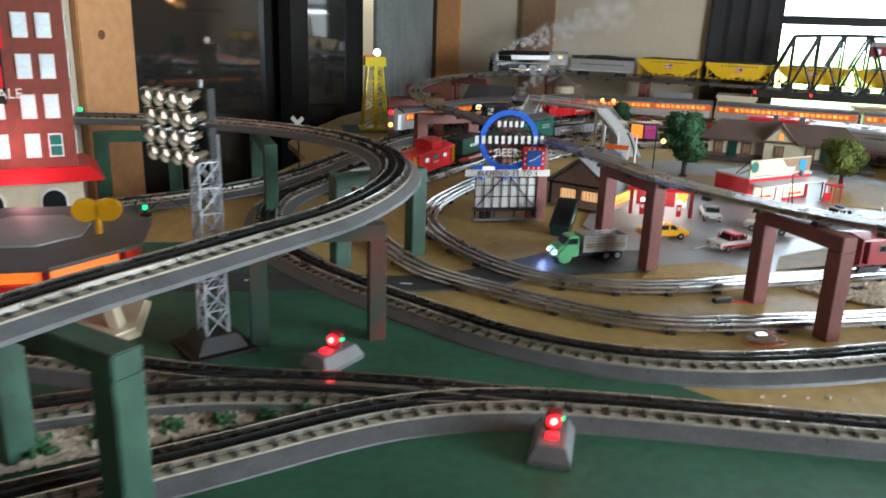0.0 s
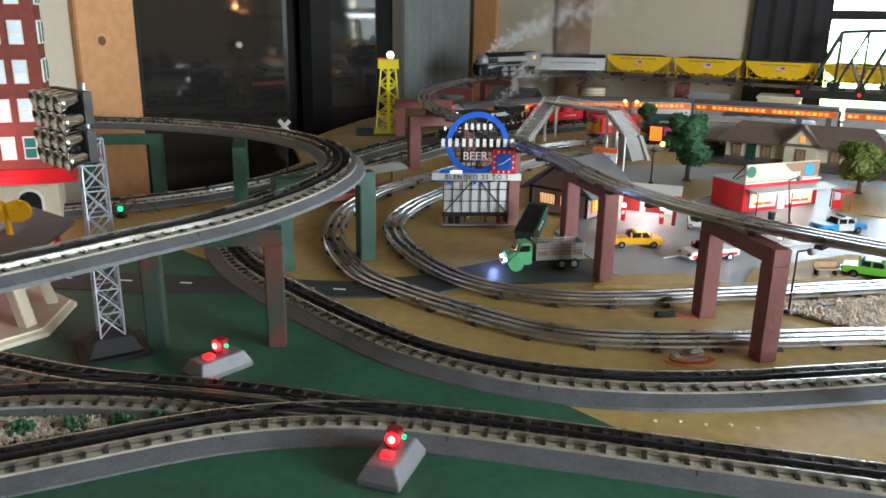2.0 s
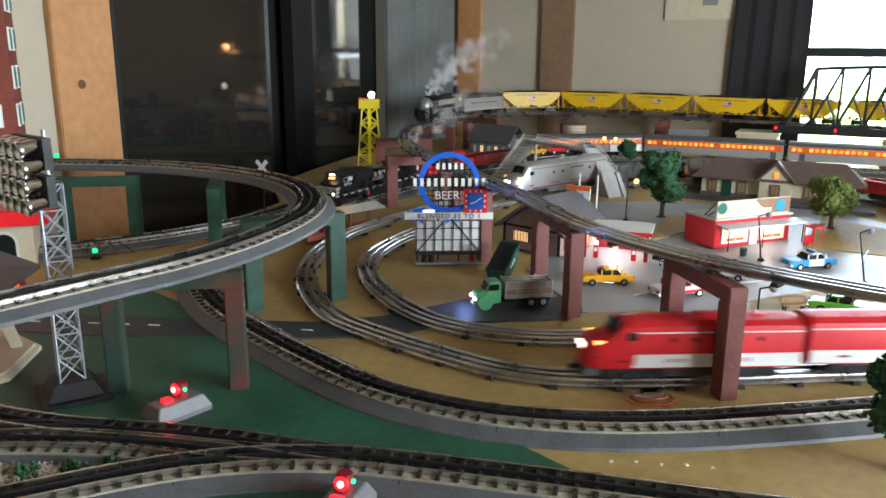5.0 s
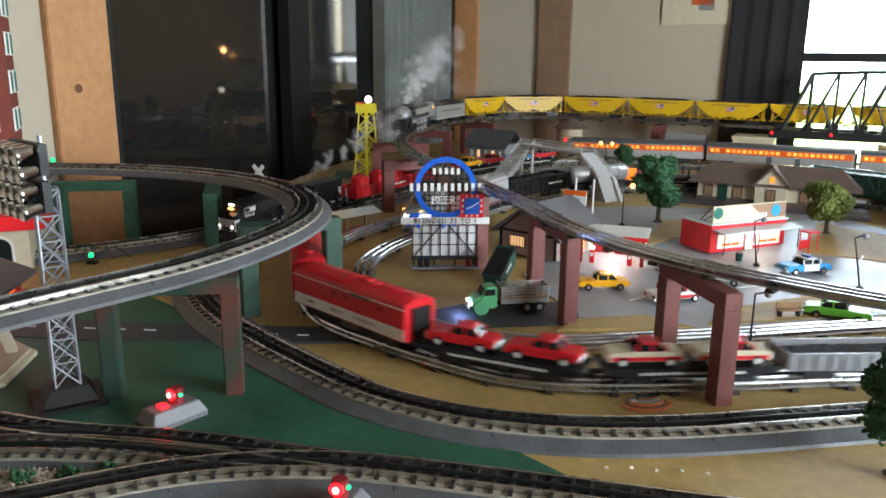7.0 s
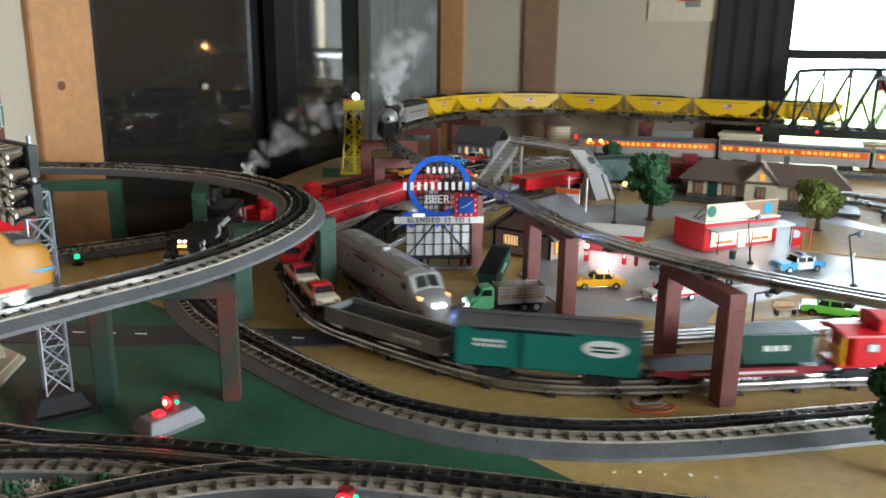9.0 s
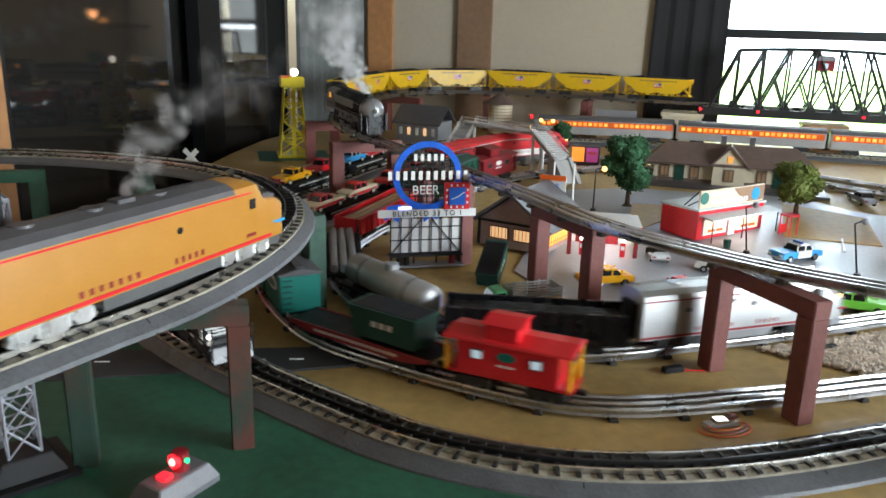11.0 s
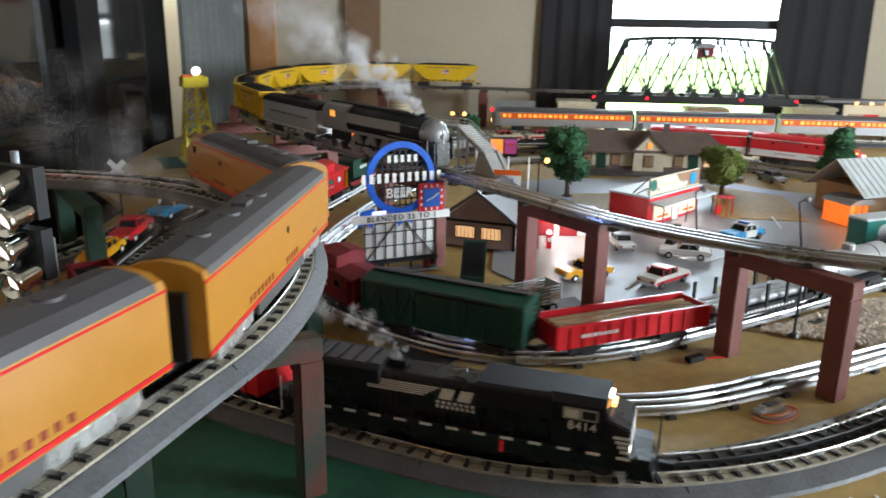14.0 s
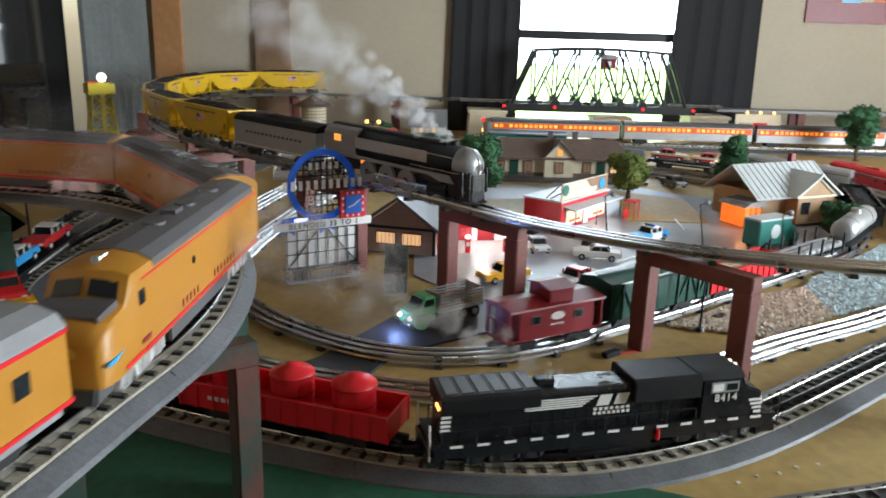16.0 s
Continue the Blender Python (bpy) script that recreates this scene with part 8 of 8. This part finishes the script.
# truck headlight pool, crossing sign, kiosk, bundle
point_light("truck_light", tm @ Vector((0.098, 0, 0.018)), 0.12, (0.30, 0.42, 1.0), 0.004)
cs = thing("crossing_sign", "white crossbuck railway crossing sign with a red lamp", "crossing sign", on_ground(-0.372, 1.936, -15))
part("post", cyl((0, 0, 0), (0, 0, 0.150), 0.002, seg=8), BLACK, cs)
for a in (45, -45):
    part("crossbuck_arm", box((0, 0, 0), (0.042, 0.002, 0.010), pose(0, -0.003 - 0.0012 * (a > 0), 0.136, 0, a, 0)), WHITE, cs)
part("lamp", cyl((0.006, -0.004, 0.105), (0.006, 0.004, 0.105), 0.005, seg=12), DARK_RED, cs)
part("base", box((0, 0, 0.004), (0.03, 0.03, 0.008)), BLACK, cs)
kk = thing("lit_kiosk", "small kiosk with glowing orange and purple panels", "model booth", on_ground(0.66, 2.60, -20, 0.002))
part("body", box((0, 0, 0.030), (0.085, 0.03, 0.060)), DARK_GREY, kk, bevel=0.001)
part("orange_panel", box((-0.022, -0.016, 0.034), (0.038, 0.002, 0.044)), GLOW_ORANGE, kk, "glowing orange panel")
part("purple_panel", box((0.021, -0.016, 0.034), (0.036, 0.002, 0.044)), mat("purple_panel", (0.35, 0.06, 0.25), 0.4, vary=0.2, emit=(0.8, 0.12, 0.4), power=0.3), kk, "purple panel")
bars(kk, "lettering", 0.006, 0.036, 0.040, 0.008, -0.0175, ORANGE, 4)


# ---- steam and smoke: rigid puffs ----
STEAM = mat("steam", (0.82, 0.82, 0.83), 1.0, vary=0, spec=0.0)
THIN_SMOKE = mat("thin_smoke", (0.50, 0.48, 0.47), 1.0, vary=0, spec=0.0)


def puff(radius, material, label, seedn, cover=0.8):
    """A billow of very fine flakes, packed in several overlapping round lobes."""
    rng = np.random.default_rng(seedn)
    cores = rng.normal(0, 0.5, (7, 3)) * radius
    rads = radius * rng.uniform(0.25, 0.6, 7)
    size = 0.0003
    n = int(cover * math.pi * radius * radius / (1.6 * size * size)) + 60
    which = rng.choice(7, n, p=rads ** 2 / (rads ** 2).sum())
    d = rng.normal(0, 1, (n, 3))
    d /= np.linalg.norm(d, axis=1)[:, None]
    p = cores[which] + d * (rads[which] * rng.uniform(0, 1.0, n) ** 0.45)[:, None]
    t1 = rng.normal(0, 1, (n, 3))
    t1 /= np.linalg.norm(t1, axis=1)[:, None]
    t2 = np.cross(t1, d)
    t2 /= np.linalg.norm(t2, axis=1)[:, None] + 1e-9
    k = size * rng.uniform(0.6, 1.3, (n, 1))
    pts = np.stack([p + t1 * k, p - 0.5 * t1 * k + 0.87 * t2 * k, p - 0.5 * t1 * k - 0.87 * t2 * k], 1).reshape(-1, 3)
    me = bpy.data.meshes.new("smoke_puff")
    me.from_pydata(pts.tolist(), [], np.arange(3 * n).reshape(-1, 3).tolist())
    me.materials.append(material)
    return tagged(new("smoke_puff", me), label, "smoke", "smoke puffs", "stuff")


STEAM_PUFFS = [(puff(0.012 + 0.0027 * i ** 0.95, STEAM, "white puff of steam above the steam locomotive", i, max(0.24, 1.7 - 0.09 * i)), 0.06 + i * 0.16) for i in range(24)]
SMOKE_PUFFS = [(puff(0.010 + 0.0036 * i, THIN_SMOKE, "thin grey puff of diesel smoke", 40 + i, max(0.07, 0.85 - 0.06 * i)), 0.08 + i * 0.25) for i in range(18)]


# ---- motion of the trains ----
def smooth_track(keys):
    """Arc length of a train's front at each quarter second, eased between the given times."""
    ts = np.arange(0, 16.01, 0.25)
    fine = np.arange(-1, 17.01, 0.05)
    kt, ks = [k[0] for k in keys], [k[1] for k in keys]
    lo = (ks[1] - ks[0]) / (kt[1] - kt[0])
    hi = (ks[-1] - ks[-2]) / (kt[-1] - kt[-2])
    v = np.interp(fine, kt, ks)
    v = np.where(fine < kt[0], ks[0] + (fine - kt[0]) * lo, np.where(fine > kt[-1], ks[-1] + (fine - kt[-1]) * hi, v))
    w = np.ones(19) / 19
    pad = np.concatenate([v[0] + lo * 0.05 * np.arange(-9, 0), v, v[-1] + hi * 0.05 * np.arange(1, 10)])
    v = np.convolve(pad, w, "valid")
    return [(float(t), float(np.interp(t, fine, v))) for t in ts]


def run_train(line, consist, keys, lift=0.0):
    fronts = smooth_track(keys)
    offset = 0.0
    for ob, length in consist:
        back, size = length < 0, abs(length)
        rows = []
        for t, s in fronts:
            mid = s - offset - size / 2
            a, b = line.at(mid + size * 0.33), line.at(mid - size * 0.33)
            c = (a + b) / 2
            c.z += lift
            d = a - b
            m = Matrix.Translation(c) @ Matrix.Rotation(math.atan2(d.y, d.x), 4, "Z") @ Matrix.Rotation(-math.asin(d.z / d.length), 4, "Y")
            rows.append((t, m @ Matrix.Rotation(math.pi, 4, "Z") if back else m))
        walk(ob, rows)
        offset += size + GAP


def unwrap(line, pts):
    """Keys (seconds, x, y, metres ahead) to (seconds, arc length), never going back on a closed line."""
    out = []
    for t, x, y, ahead in pts:
        s = line.near(x, y) + ahead
        if line.closed and out:
            while s < out[-1][1] - 0.2:
                s += line.length
        out.append((t, s))
    return out


def run_smoke(line, keys, behind, high, puffs, rise):
    """Each puff stays a fixed age behind its stack, risen and drifted with that age."""
    fronts = smooth_track(unwrap(line, keys))
    ts, ss = [f[0] for f in fronts], [f[1] for f in fronts]
    v0 = (ss[1] - ss[0]) / (ts[1] - ts[0])
    for i, (ob, age) in enumerate(puffs):
        rows = []
        for t in np.arange(0, 16.01, 0.5):
            u = t - age
            s = np.interp(u, ts, ss) if u >= 0 else ss[0] + u * v0
            p = line.at(float(s) - behind)
            p = p + Vector((0.012 * math.sin(i * 1.9 + t * 0.8) * age, 0.010 * math.cos(i * 2.3 + t * 0.7) * age, high + rise * age))
            rows.append((float(t), Matrix.Translation(p) @ Euler((0.3 * t + i, 0.2 * t, 0.25 * t + 2 * i)).to_matrix().to_4x4()))
        walk(ob, rows)


def motions():
    run_train(LINE_B, TRAIN_RED, unwrap(LINE_B, [(4.2, 0.72, 1.14, 0.0), (6.3, 0.40, 1.083, 0.60), (6.7, 0.242, 1.11, 0.60), (7.0, 0.154, 1.155, 0.60), (7.3, 0.05, 1.226, 0.60), (8.0, 0.811, 1.155, 1.65), (8.6, 0.61, 1.112, 1.65), (9.0, 0.468, 1.09, 1.65), (9.3, 0.35, 1.077, 1.65), (9.7, 0.232, 1.11, 1.65), (11.8, 0.112, 1.18, 2.10), (12.1, 0.018, 1.25, 2.10), (12.5, -0.077, 1.36, 2.10), (14.0, 1.335, 2.345, 0.308), (15.0, 1.40, 2.28, 0.74), (16.0, 1.43, 2.25, 1.0)]))
    run_train(LINE_C, TRAIN_SILVER, unwrap(LINE_C, [(0.0, 0.182, 1.27, -2.0), (7.0, 0.182, 1.27, -0.66), (8.0, 0.182, 1.27, -0.34), (9.0, 0.182, 1.27, 0.0), (9.3, 0.288, 1.237, 0.0), (9.7, 0.40, 1.245, 0.0), (12.5, 0.1, 1.335, 1.15), (12.8, 0.165, 1.28, 1.15), (13.2, 0.275, 1.238, 1.15), (13.6, 0.392, 1.245, 1.15), (14.0, 0.50, 1.275, 1.15), (14.5, 0.60, 1.30, 1.15), (16.0, 0.455, 1.26, 1.675)]))
    run_train(LINE_A, TRAIN_BLACK, unwrap(LINE_A, BLACK_KEYS))
    run_train(LINE_D, TRAIN_YELLOW, unwrap(LINE_D, YELLOW_KEYS))
    run_train(LINE_F, TRAIN_STEAM, unwrap(LINE_F, STEAM_KEYS))
    run_train(LINE_G, TRAIN_COACH, COACH_KEYS)
    run_smoke(LINE_F, STEAM_KEYS, 0.052, 0.095, STEAM_PUFFS, 0.052)
    run_smoke(LINE_A, BLACK_KEYS, 0.27, 0.092, SMOKE_PUFFS, 0.050)


BLACK_KEYS = [(0.0, 0.08, 2.54, 0), (1.5, 0.01, 2.43, 0), (3.0, -0.07, 2.27, 0), (6.5, -0.37, 1.739, 0), (7.0, -0.375, 1.685, 0), (8.0, -0.375, 1.54, 0), (11.8, -0.03, 1.10, 0), (12.5, 0.078, 1.014, 0), (13.5, 0.205, 0.955, 0), (14.5, 0.313, 0.936, 0), (16.0, 0.492, 0.953, 0)]
STEAM_KEYS = [(0.0, 0.19, 3.45, 0), (3.0, -0.02, 3.1, 0), (7.0, -0.105, 2.6, 0), (9.0, -0.08, 2.37, 0), (12.5, 0.13, 1.84, 0), (14.5, 0.235, 1.62, 0), (16.0, 0.335, 1.43, 0)]
YELLOW_KEYS = [(9.0, -0.22, 0.88, -0.035), (9.7, -0.16, 0.985, -0.035), (12.0, -0.145, 0.95, 0.385), (13.0, -0.077, 1.134, 0.378), (14.0, -0.185, 0.889, 0.802), (15.0, -0.103, 1.026, 0.804), (16.0, -0.235, 0.855, 1.232)]
COACH_START = LINE_G.near(-0.16, 2.40) + 5 * 0.503
COACH_KEYS = [(t, COACH_START + s) for t, s in ((0.0, 0.0), (3.0, 0.45), (7.0, 0.95), (9.0, 1.03), (12.5, 1.09), (13.5, 1.19), (14.5, 1.36), (16.0, 1.57))]
motions()
